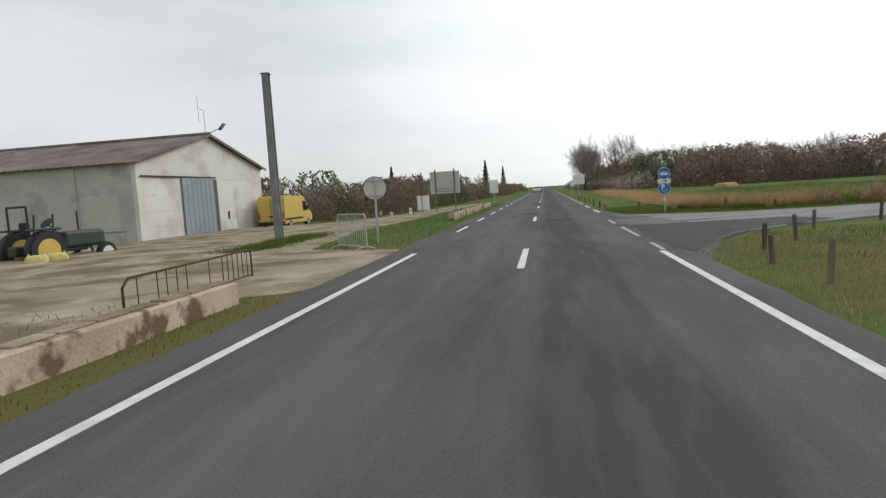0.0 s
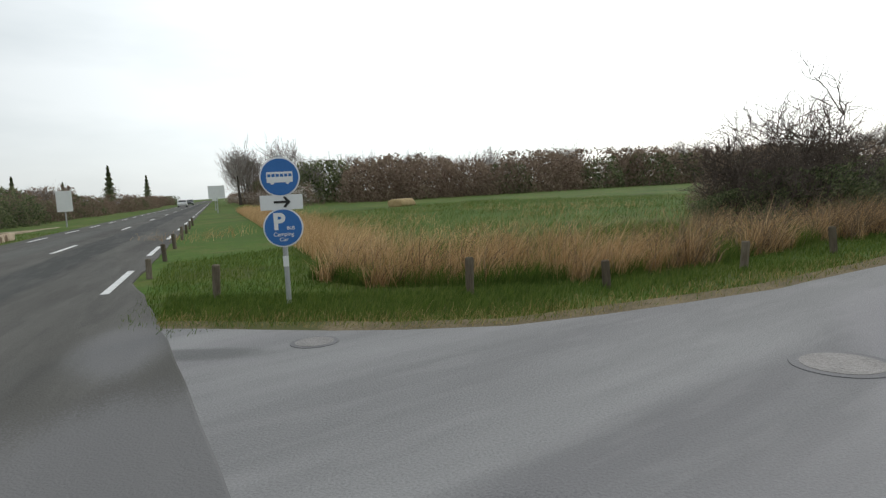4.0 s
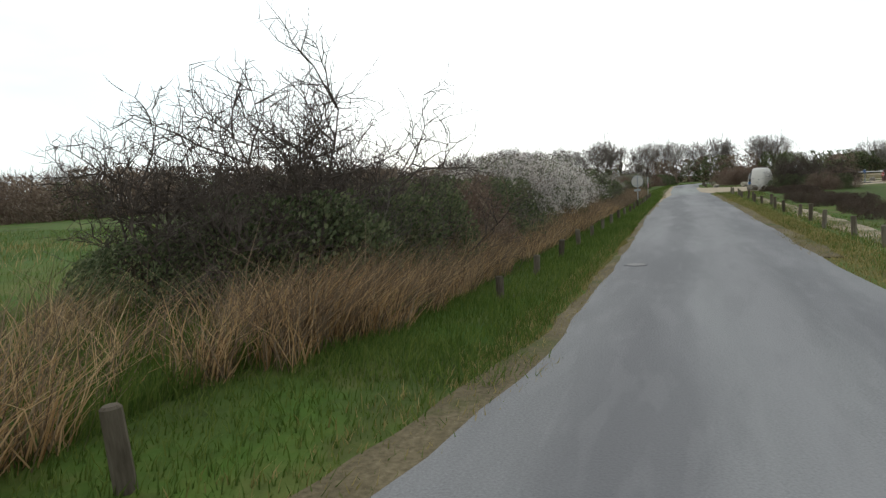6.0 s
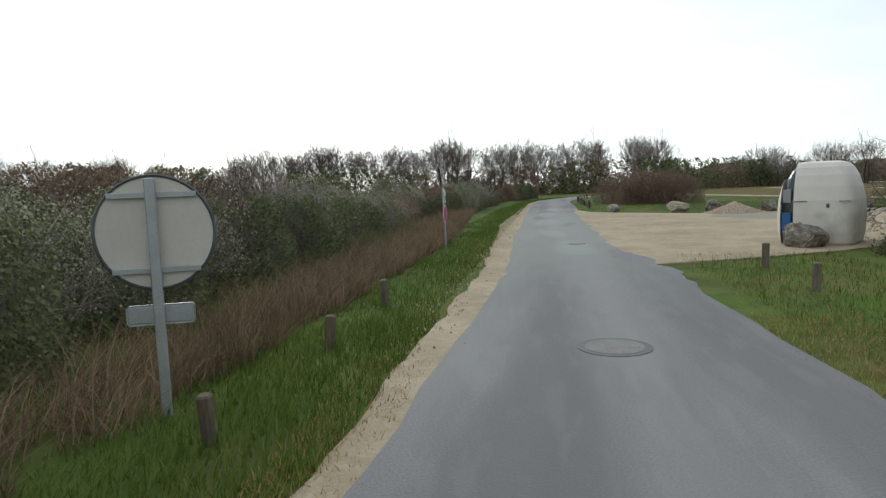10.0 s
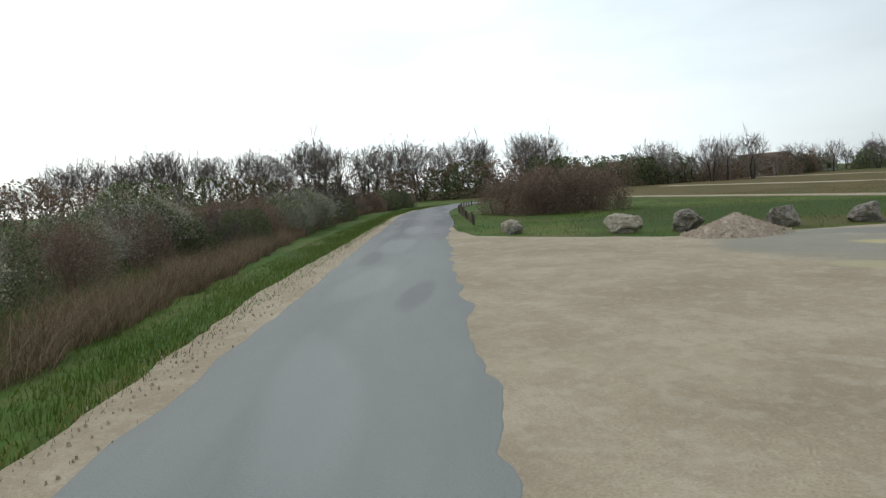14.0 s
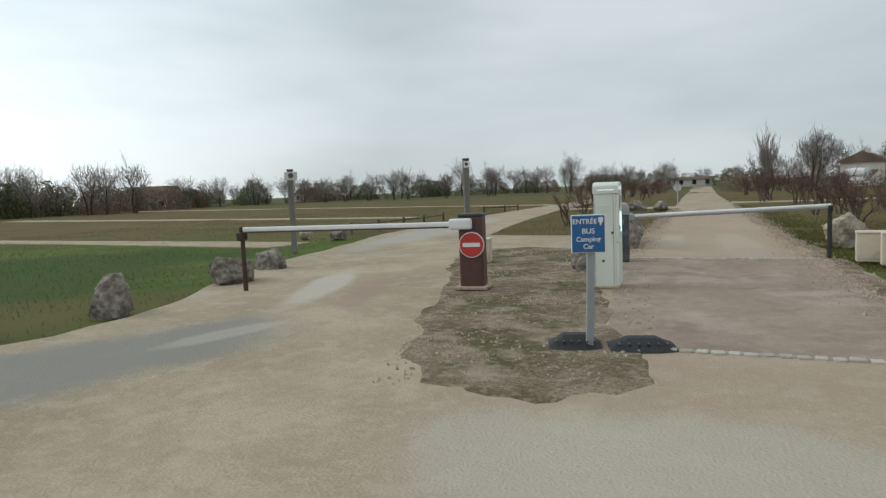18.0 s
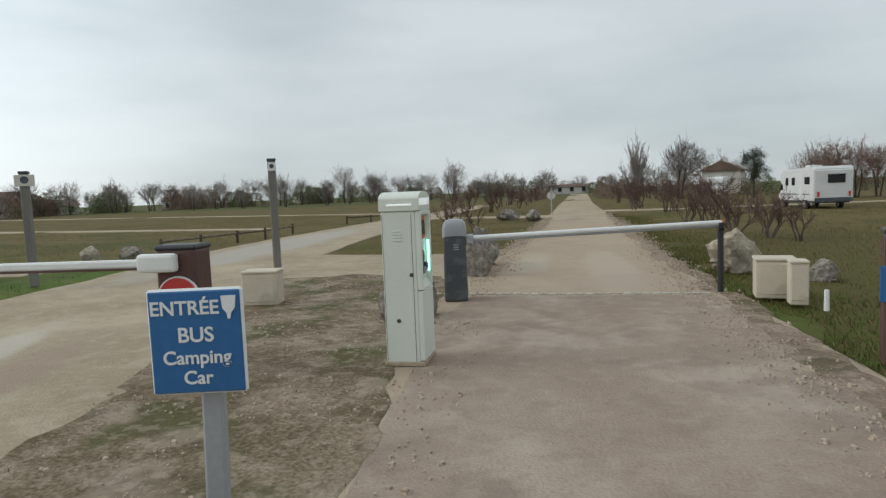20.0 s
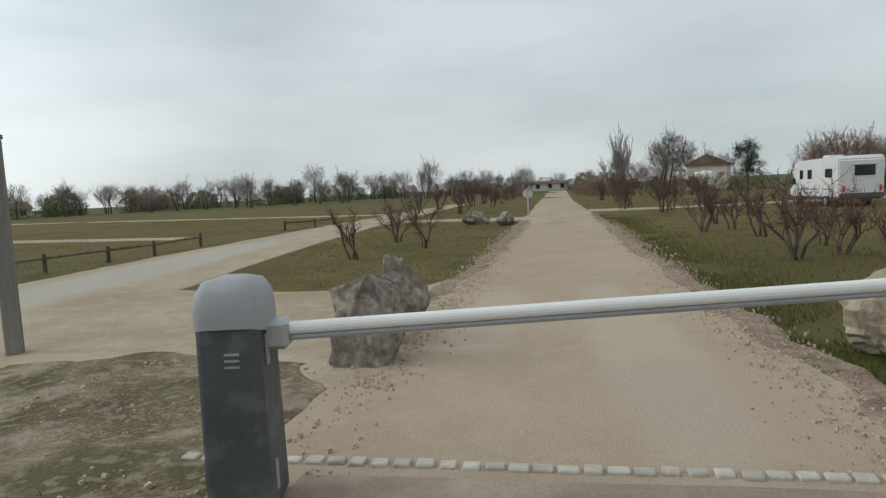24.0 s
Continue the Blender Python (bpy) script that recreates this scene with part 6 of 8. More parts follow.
def make_entry_sign():
    ob = thing("entry_sign", 1.08, 3.8, 0.0, facing(1.08, 3.8, -0.4, 9.5), "blue coach and camper entry sign on a grey post", "sign")
    bm = bmesh.new()
    box(bm, 0, 0, 0.6, 0.072, 0.05, 1.22, 0.01, Matrix.Rotation(radians(1.5), 4, "Y"))
    part("post", bm, M_GREYDOME, ob)
    bm = bmesh.new()
    box(bm, 0.0, -0.045, 1.05, 0.3, 0.02, 0.34, 0.008)
    pl = part("plate", bm, M_SIGNWHITE, ob, "white-edged blue plate")
    bm = bmesh.new()
    box(bm, 0.0, -0.056, 1.05, 0.286, 0.01, 0.326, 0.004)
    part("face", bm, M_SIGNDEEP, pl)
    for words, size, dx, dz in (("ENTRÉE", 0.062, -0.03, 0.108), ("BUS", 0.066, 0.0, 0.022), ("Camping", 0.06, 0.0, -0.05), ("Car", 0.06, 0.0, -0.115)):
        text_part("lettering", words, size, M_SIGNWHITE, pl, Matrix.Translation((dx, -0.063, 1.05 + dz)) @ UP, "white lettering", 0.002, 0.001)
    bm = bmesh.new()
    prism(bm, [(0.086, 1.195), (0.132, 1.195), (0.128, 1.155), (0.115, 1.14), (0.112, 1.122), (0.104, 1.122), (0.102, 1.14), (0.09, 1.155)], 0.006, Matrix.Translation((0, -0.064, 0)))
    part("emblem", bm, M_SIGNWHITE, pl)
    cover = thing("rubber_base", 0.98, 3.66, 0.005, 14, "black ribbed rubber ramp blocks round the sign post", "base")
    for x0, x1, y0, peak in ((0.02, 0.5, -0.02, 0.1), (-0.62, -0.04, 0.06, 0.085)):
        bm = bmesh.new()
        n = 7
        rows = []
        for i in range(n + 1):
            x = x0 + (x1 - x0) * i / n
            edge = min(1.0, 3.0 * min(i, n - i) / n + 0.15)
            rows.append([bm.verts.new((x, y0 + yy * (0.75 + 0.25 * edge), zz * edge)) for yy, zz in ((-0.24, 0.0), (-0.21, 0.02), (-0.06, peak), (0.05, peak), (0.2, 0.02), (0.24, 0.0))])
        for p, q in zip(rows, rows[1:]):
            for k in range(5):
                bm.faces.new((p[k], p[k + 1], q[k + 1], q[k]))
        bm.faces.new(rows[0][::-1])
        bm.faces.new(rows[-1])
        bmesh.ops.recalc_face_normals(bm, faces=bm.faces)
        block = part("ramp_block", bm, M_BLACK, cover)
        for i in range(1, n):
            bm = bmesh.new()
            x = x0 + (x1 - x0) * (i + 0.0) / n
            box(bm, x, y0 + 0.128, peak * 0.62, 0.022, 0.1, 0.012, 0.003, Matrix.Translation((0, 0, 0)))
            part("rib", bm, M_BLACKSTEEL, block)


make_entry_sign()


def gate_pole(x, y, height, turn, label, plates):
    ob = thing("camera_pole", x, y, -0.02, turn, label, "pole", "tall poles at the gate")
    bm = bmesh.new()
    box(bm, 0, 0, height / 2, 0.15, 0.15, height, 0.02)
    part("mast", bm, M_WOODGREY, ob)
    bm = bmesh.new()
    box(bm, 0, 0, height + 0.015, 0.17, 0.17, 0.05, 0.01)
    part("cap", bm, M_GREYCAB, ob)
    for px, w, pz, h, mat in plates:
        bm = bmesh.new()
        box(bm, px, -0.09, pz, w, 0.02, h, 0.006)
        pl = part("plate", bm, mat, ob)
        bm = bmesh.new()
        disc(bm, (px, -0.103, pz + h * 0.05), (0, 1, 0), min(w, h) * 0.32, 0.006, 18)
        part("symbol", bm, M_GREYCAB, pl)


gate_pole(5.75, -5.7, 2.27, facing(5.75, -5.7, 1.0, 3.0), "tall square grey timber pole with a small pictogram", [(0, 0.13, 2.15, 0.16, M_SIGNWHITE)])
gate_pole(10.3, -4.5, 2.2, facing(10.3, -4.5, 2.0, 8.0), "tall square grey timber pole with a pale plate seen from behind", [(0.02, 0.34, 2.06, 0.22, M_SIGNBACK)])


def service_box(x, y, w, d, h, turn, label):
    ob = thing("service_cabinet", x, y, 0.0, turn, label, "utility box", "utility boxes at the gate")
    bm = bmesh.new()
    box(bm, 0, 0, h / 2, w, d, h, 0.012)
    part("body", bm, M_CREAM, ob)
    bm = bmesh.new()
    box(bm, 0, 0, h + 0.015, w * 1.05, d * 1.08, 0.04, 0.012)
    part("lid", bm, M_CREAM, ob)
    bm = bmesh.new()
    box(bm, 0, -d / 2 - 0.004, h * 0.52, w * 0.86, 0.012, h * 0.8, 0.004)
    part("door", bm, M_CREAM, ob)


service_box(4.38, -2.6, 0.5, 0.35, 0.46, 190, "cream plastic service cabinet on the island")
service_box(-2.52, -3.12, 0.46, 0.36, 0.48, 172, "cream plastic service cabinet in the grass")
service_box(-2.64, -2.6, 0.2, 0.26, 0.5, 172, "narrow cream service cabinet in the grass")


def make_brown_totem():
    ob = thing("brown_totem", -2.6, 0.1, 0.0, facing(-2.6, 0.1, 0, 8), "brown steel totem with a blue sign beside the entry", "totem")
    bm = bmesh.new()
    box(bm, 0, 0, 0.52, 0.34, 0.3, 1.04, 0.02)
    part("body", bm, M_BROWN, ob)
    bm = bmesh.new()
    box(bm, 0, 0, 1.06, 0.36, 0.32, 0.05, 0.015)
    part("cap", bm, M_BLACKSTEEL, ob)
    bm = bmesh.new()
    box(bm, -0.03, -0.165, 0.66, 0.34, 0.02, 0.28, 0.005)
    s = part("plate", bm, M_SIGNDEEP, ob, "blue plate with white writing")
    bm = bmesh.new()
    for k in range(3):
        box(bm, -0.03, -0.178, 0.73 - k * 0.075, 0.22 - 0.04 * k, 0.006, 0.03)
    part("text_bars", bm, M_SIGNWHITE, s)


make_brown_totem()
o = thing("guide_stake", -2.8, -2.15, 0.0, 0, "short white marker stake", "marker")
bm = bmesh.new()
tube(bm, (0, 0, 0), (0, 0, 0.24), 0.03, 0.025, 10)
part("stake", bm, M_WHITEPAINT, o)


def make_rail_fence(spots, label):
    """Low timber fence: short posts with one rail from post to post."""
    ob = thing("rail_fence", spots[0][0], spots[0][1], 0.0, 0.0, label, "fence", "low fences in the camp")
    o = Vector((spots[0][0], spots[0][1], 0))
    for x, y in spots:
        bm = bmesh.new()
        z = ground_z(x, y)
        tube(bm, Vector((x, y, z - 0.1)) - o, Vector((x, y, z + 0.46)) - o, 0.055, 0.05, 9)
        part("post", bm, M_POST, ob)
    for (x0, y0), (x1, y1) in zip(spots, spots[1:]):
        bm = bmesh.new()
        tube(bm, Vector((x0, y0, ground_z(x0, y0) + 0.36)) - o, Vector((x1, y1, ground_z(x1, y1) + 0.36)) - o, 0.04, 0.04, 8)
        part("rail", bm, M_POST, ob)


make_rail_fence([(12.75, -11.6), (12.57, -13.44), (12.37, -15.42), (12.15, -17.12), (12.35, -19.95)], "low weathered timber rail fence beside the exit track")
make_rail_fence([(12.95, -28.1), (12.0, -29.5), (11.5, -30.8)], "short timber rail fence where the path meets the track")


# ---- vehicles and houses of the camp and beyond ----
def make_camper():
    ob = thing("motorhome", -12.35, -32.0, -0.1, -87.0, "white coachbuilt motorhome parked on the grass", "motorhome")
    profile_body("body", [(-2.9, 0.55), (1.5, 0.55), (2.3, 0.5), (2.85, 0.6), (2.9, 0.95), (2.3, 1.15), (2.0, 1.5), (2.55, 1.75), (2.5, 2.25), (2.2, 2.5), (-2.8, 2.6), (-2.95, 2.4)], 2.15, M_VANWHITE, ob, 0.06, "white motorhome body")
    for s in (-1, 1):
        for x0, z0, w, h in ((-2.3, 1.65, 0.75, 0.45), (0.0, 1.6, 0.5, 0.5), (1.1, 1.6, 0.4, 0.5), (2.05, 1.3, 0.4, 0.35)):
            bm = bmesh.new()
            box(bm, x0 + w / 2, s * 1.085, z0 + h / 2 - 0.1, w, 0.03, h, 0.012)
            part("window", bm, M_WINDOW, ob)
        bm = bmesh.new()
        box(bm, -0.95, s * 1.08, 1.35, 0.55, 0.02, 1.5, 0.008)
        part("door", bm, M_SIGNWHITE, ob)
        bm = bmesh.new()
        box(bm, -0.4, s * 1.083, 0.95, 3.8, 0.012, 0.05)
        part("stripe", bm, M_GREYCAB, ob)
        for wx in (-1.5, 2.0):
            wheel(ob, wx, s * 0.95, 0.33, 0.33, 0.22)
    bm = bmesh.new()
    box(bm, 0, 0, 2.66, 0.8, 0.7, 0.12, 0.03)
    part("roof_hatch", bm, M_VANWHITE, ob)
    bm = bmesh.new()
    box(bm, -0.3, 0, 0.5, 4.8, 2.0, 0.2, 0.03)
    part("skirt", bm, M_GREYCAB, ob)
    bm = bmesh.new()
    box(bm, -2.95, -0.15, 1.85, 0.04, 0.95, 0.5, 0.015)
    rear = part("rear_window", bm, M_WINDOW, ob)
    bm = bmesh.new()
    box(bm, -3.0, -0.15, 2.13, 0.1, 1.05, 0.04, 0.01)
    part("hood", bm, M_GREYDOME, rear)
    bm = bmesh.new()
    box(bm, -2.93, 0, 0.6, 0.1, 2.05, 0.26, 0.02)
    part("bumper", bm, M_GREYCAB, ob)
    for s in (-1, 1):
        bm = bmesh.new()
        box(bm, -2.99, s * 0.85, 0.95, 0.03, 0.12, 0.3, 0.01)
        part("rear_light", bm, M_SIGNRED, ob)
    ob.scale = (0.85, 0.85, 0.85)
    dk = copy_thing(ob, pose(-16.2, -76.0, 0.0, 0, 0, 72))
    dk["label"] = "motorhome parked beyond the hedge"


make_camper()


def make_house(x, y, w, d, h, roof, turn, label, mat=M_HOUSE):
    ob = thing("house", x, y, -0.3, turn, label, "house", "houses beyond the camp")
    bm = bmesh.new()
    box(bm, 0, 0, h / 2, w, d, h)
    part("wall", bm, mat, ob)
    bm = bmesh.new()
    prism(bm, [(-d / 2 - 0.5, h), (d / 2 + 0.5, h), (0, h + roof)], w + 0.8, Matrix.Rotation(radians(90), 4, "Z"))
    r = part("roof", bm, M_TILEROOF, ob, "clay tile roof")
    bm = bmesh.new()
    box(bm, w * 0.28, 0.4, h + roof * 0.9, 0.8, 0.6, roof * 0.7)
    part("chimney", bm, mat, r)
    n = max(2, int(w / 3.2))
    for lv in range(max(1, int(h / 2.7))):
        for i in range(n):
            for s in (-1, 1):
                bm = bmesh.new()
                box(bm, -w / 2 + (i + 0.5) * w / n, s * (d / 2 + 0.02), 1.5 + lv * 2.7, 1.1, 0.08, 1.25)
                win = part("window", bm, M_WINDOW, ob)
                bm = bmesh.new()
                box(bm, -w / 2 + (i + 0.5) * w / n, s * (d / 2 + 0.07), 0.83 + lv * 2.7, 1.3, 0.16, 0.1)
                part("sill", bm, mat, win)


def polar(x, y, angle, dist):
    return x + dist * math.cos(radians(angle)), y + dist * math.sin(radians(angle))


for (ang, dist, w, d, h, roof, turn, label) in ((-30.8, 150, 9, 8, 5.2, 1.8, 20, "two-storey cream house among bare trees"), (-34.5, 170, 10, 8, 3.0, 1.8, 70, "low cream house behind bare trees"), (-43.6, 165, 11, 9, 4.2, 2.4, 30, "house with a dark tiled roof behind the camp"), (-47.0, 185, 12, 8, 2.8, 1.8, 60, "low cream house behind the camp"), (-56.0, 230, 12, 9, 3.0, 2.0, 10, "distant cream house with a tiled roof"), (-66, 260, 12, 9, 3.2, 2.0, 40, "distant cream house with a tiled roof")):
    x, y = polar(-1, 13, ang, dist)
    make_house(x, y, w * 0.85, d * 0.9, h * 0.82, roof * 0.9, turn, label)
make_house(-19.8, -90, 7.0, 4.8, 3.4, 1.4, 72, "low white house with a tiled roof beyond the camp")
make_house(4.5, -190, 14, 7, 2.3, 0.8, 0, "low pale service building at the end of the camp track")
make_house(28, -205, 10, 8, 2.8, 1.6, 20, "distant cream house with a tiled roof")


def far_sign(x, y, w, h, z, label):
    ob = thing("road_sign", x, y, -0.1, facing(x, y, -85, 25), label, "road sign")
    bm = bmesh.new()
    box(bm, 0, 0, z, w, 0.05, h, 0.01)
    part("panel", bm, M_SIGNWHITE, ob)
    bm = bmesh.new()
    tube(bm, (0, 0.06, 0), (0, 0.06, z + h / 2), 0.05, 0.05, 8)
    part("post", bm, M_GALV, ob)


far_sign(*main_xy(46, -90.6), 1.0, 1.5, 1.9, "pale road sign on the far verge")
far_sign(*main_xy(62, -80.2), 1.6, 1.3, 2.2, "pale road sign on the verge")
far_sign(*main_xy(78, -80.4), 0.7, 0.7, 1.6, "small road sign on the verge")


def make_car(x, y, turn, mat, label):
    ob = thing("car", x, y, 0.0, turn, label, "car", "cars on the main road")
    profile_body("body", [(-2.1, 0.3), (2.0, 0.3), (2.1, 0.6), (2.0, 0.85), (1.1, 0.98), (0.5, 1.45), (-1.4, 1.5), (-2.0, 1.05), (-2.15, 0.7)], 1.75, mat, ob, 0.06)
    bm = bmesh.new()
    prism(bm, [(1.12, 1.0), (0.52, 1.43), (0.48, 1.4), (1.05, 0.98)], 1.5, Matrix.Translation((0.02, 0, 0)))
    part("windscreen", bm, M_WINDOW, ob)
    for s in (-1, 1):
        bm = bmesh.new()
        prism(bm, [(-1.5, 1.0), (0.9, 1.0), (0.45, 1.38), (-1.3, 1.42)], 0.02, Matrix.Translation((0, s * 0.88, 0)))
        part("side_window", bm, M_WINDOW, ob)
        bm = bmesh.new()
        box(bm, 2.08, s * 0.65, 0.68, 0.05, 0.3, 0.14, 0.02)
        part("headlight", bm, M_SIGNWHITE, ob)
        for wx in (-1.35, 1.35):
            wheel(ob, wx, s * 0.78, 0.31, 0.31, 0.2)


road_turn = math.degrees(math.atan2(MD.y, MD.x))
make_car(*main_xy(135, -86.8), road_turn + 180, M_VANWHITE, "white car far along the main road")
make_car(*main_xy(175, -86.8), road_turn + 180, M_GREYCAB, "dark car far along the main road")


def make_bale():
    ob = thing("straw_bale", -27.0, 76.0, 0.0, 20, "long straw heap in the green meadow", "straw bale")
    bm = bmesh.new()
    box(bm, 0, 0, 0.25, 4.2, 1.4, 0.7, 0.25, None, 0.15, 3)
    for v in bm.verts:
        v.co += Vector((noise.noise(v.co * 1.3), noise.noise(v.co * 1.3 + Vector((4, 0, 0))), 0.6 * noise.noise(v.co * 2))) * 0.16
    part("bale", bm, M_STRAW, ob, smooth=True)


make_bale()


# ---- vegetation ----
def add_limb(vv, ff, p, q, r0, r1):
    """A three-sided tapered limb."""
    w = (q - p)
    if w.length < 1e-5:
        return
    w = w.normalized()
    s = w.orthogonal().normalized()
    t = w.cross(s)
    b = len(vv)
    for c, r in ((p, r0), (q, r1)):
        for k in range(3):
            a = k * 2.0944
            vv.append(tuple(c + (s * math.cos(a) + t * math.sin(a)) * r))
    ff += [(b, b + 1, b + 4, b + 3), (b + 1, b + 2, b + 5, b + 4), (b + 2, b, b + 3, b + 5)]


def grow(rng, vv, ff, tips, p, way, length, r, level, top, lean, spread, kids, minr):
    """One branch in bending pieces, with smaller ones along it."""
    if level == top:                    # last twigs run out to a point
        end = p + (way + Vector((rng.gauss(0, 0.14), rng.gauss(0, 0.14), lean))).normalized() * length
        s = way.orthogonal().normalized() * r
        t = way.cross(s)
        b = len(vv)
        vv += [tuple(p + s), tuple(p - s * 0.5 + t * 0.87), tuple(p - s * 0.5 - t * 0.87), tuple(end)]
        ff += [(b, b + 1, b + 3), (b + 1, b + 2, b + 3), (b + 2, b, b + 3)]
        tips.append(end)
        return
    pieces = 4 if level == 0 else (3 if level == 1 else 2)
    q = p
    for i in range(pieces):
        way = (way + Vector((rng.gauss(0, 0.14), rng.gauss(0, 0.14), lean + rng.gauss(0, 0.1)))).normalized()
        n = q + way * (length / pieces)
        rr = r * (1 - 0.75 * (i + 1) / pieces)
        add_limb(vv, ff, q, n, r * (1 - 0.75 * i / pieces), max(rr, minr))
        if level < top and (i > 0 or level > 0):
            for _ in range(kids[level]):
                a = rng.uniform(0, math.tau)
                s = way.orthogonal().normalized()
                t = way.cross(s)
                side = s * math.cos(a) + t * math.sin(a)
                ww = (way * rng.uniform(0.5, 1.0) + side * spread * rng.uniform(0.6, 1.1)).normalized()
                grow(rng, vv, ff, tips, q.lerp(n, rng.random()), ww, length * rng.uniform(0.42, 0.68), max(r * 0.45, minr), level + 1, top, lean, spread, kids, minr)
        q = n
    tips.append(q)


def twiggery(rng, vv, ff, count, shape, root, length, r, up=0.25, mess=0.45):
    """Fine crooked twigs that fan out from a root through the points of a shape."""
    for _ in range(count):
        p = shape(rng)
        way = ((p - root).normalized() + Vector((rng.gauss(0, mess), rng.gauss(0, mess), up + rng.gauss(0, mess)))).normalized()
        L = length * rng.uniform(0.5, 1.3)
        s = way.orthogonal().normalized() * r
        t = way.cross(s)
        q = p + (way + Vector((rng.gauss(0, 0.3), rng.gauss(0, 0.3), rng.gauss(0, 0.2) + 0.15))) * L * 0.5
        a = p - way * L * 0.5
        b = len(vv)
        vv += [tuple(a + s), tuple(a - s * 0.5 + t * 0.87), tuple(a - s * 0.5 - t * 0.87), tuple(p + s * 0.6), tuple(p - s * 0.3 + t * 0.5), tuple(p - s * 0.3 - t * 0.5), tuple(q)]
        ff += [(b, b + 1, b + 4, b + 3), (b + 1, b + 2, b + 5, b + 4), (b + 2, b, b + 3, b + 5), (b + 3, b + 4, b + 6), (b + 4, b + 5, b + 6), (b + 5, b + 3, b + 6)]


def dome(seed, rx, low, high, hollow=0.45):
    """Points in the outer part of a lumpy round crown."""
    mid, half = (low + high) / 2, (high - low) / 2

    def f(rng):
        d = Vector((rng.gauss(0, 1), rng.gauss(0, 1), rng.gauss(0, 1))).normalized()
        k = 1 + 0.3 * noise.noise(d * 1.9 + Vector((seed * 2.3, 0, 0))) + 0.14 * noise.noise(d * 4.5 + Vector((0, seed * 1.7, 0)))
        rr = rng.uniform(hollow ** 2, 1.0) ** 0.5 * k
        return Vector((d.x * rx * rr, d.y * rx * rr, mid + d.z * half * rr))
    return f


def round_tree(seed, height, width, stems, twigs, twig, low=0.2):
    """Bare round-headed tree: leaning stems, rising limbs and a dome of fine twigs."""
    rng = random.Random(seed)
    vv, ff, tips = [], [], []
    bm = bmesh.new()
    for s in range(stems):
        a = math.tau * s / stems + rng.uniform(0, 1)
        foot = Vector((math.cos(a), math.sin(a), 0)) * (0.0 if stems == 1 else 0.3)
        mid = foot * 2.0 + Vector((rng.gauss(0, 0.15), rng.gauss(0, 0.15), height * 0.24))
        end = foot * 3.4 + Vector((rng.gauss(0, 0.3), rng.gauss(0, 0.3), height * 0.5))
        r = 0.2 / stems ** 0.5
        tube(bm, foot - Vector((0, 0, 0.25)), mid, r * 1.3, r, 8)
        tube(bm, mid, end, r, r * 0.6, 8)
        for k in range(int(9 / stems) + 1):
            b = rng.uniform(0, math.tau)
            w = Vector((math.cos(b) * 0.62, math.sin(b) * 0.62, 1.0)).normalized()
            grow(rng, vv, ff, tips, mid.lerp(end, rng.random()), w, height * rng.uniform(0.3, 0.46), r * 0.42, 0, 2, 0.08, 0.5, (2, 2), 0.02)
    trunk = mesh_of("trunk", bm, M_BARK)
    twiggery(rng, vv, ff, twigs, dome(seed, width / 2, height * low, height * 0.97), Vector((0, 0, height * 0.3)), height * 0.11, 0.02)
    me = bpy.data.meshes.new("crown")
    me.from_pydata(vv, [], ff)
    me.materials.append(twig)
    return [("trunk", trunk), ("crown", me)]


def tree_meshes(seed, height, stems, spread, lean, kids, r, minr, twig, trunk_h=0.3, top=3):
    """Trunk mesh and crown mesh of one bare tree."""
    rng = random.Random(seed)
    vt, ft, vv, ff, tips = [], [], [], [], []
    th = height * trunk_h
    base = Vector((0, 0, 0))
    bm = bmesh.new()
    tops = []
    for s in range(stems):
        a = math.tau * s / max(1, stems) + rng.uniform(0, 1)
        foot = Vector((math.cos(a), math.sin(a), 0)) * (0.0 if stems == 1 else r * 1.6)
        end = Vector((foot.x * 2.2 + rng.gauss(0, 0.12) * th, foot.y * 2.2 + rng.gauss(0, 0.12) * th, th * rng.uniform(0.85, 1.1)))
        mid = (foot + end) / 2 + Vector((rng.gauss(0, 0.05), rng.gauss(0, 0.05), 0)) * th
        tube(bm, foot - Vector((0, 0, 0.25)), mid, r * 1.25, r * 1.0, 8)
        tube(bm, mid, end, r * 1.0, r * 0.8, 8)
        tops.append(end)
    trunk = mesh_of("trunk", bm, M_BARK)
    per = max(2, int(6 / stems))
    for e in tops:
        for k in range(per):
            a = math.tau * k / per + rng.uniform(-0.5, 0.5)
            w = Vector((math.cos(a) * spread, math.sin(a) * spread, 1.0)).normalized()
            grow(rng, vv, ff, tips, e - Vector((0, 0, th * 0.15 * rng.random())), w, (height - th) * rng.uniform(0.5, 0.72), r * 0.6, 0, top, lean, spread, kids, minr)
    me = bpy.data.meshes.new("crown")
    me.from_pydata(vv, [], ff)
    me.materials.append(twig)
    return trunk, me, tips


def plant(name, meshes, x, y, z, scale, turn, label, category, group="", squash=1.0):
    ob = new(name)
    ob.empty_display_size = 0.2
    ob.matrix_basis = pose(x, y, z, 0, 0, turn) @ Matrix.Diagonal((scale * squash, scale * squash, scale, 1))
    tagged(ob, label, category, group)
    for nm, me in meshes:
        c = new(nm, me)
        c.parent = ob
        if nm not in ("trunk", "stem"):
            tagged(c, kind="stuff")
    return ob


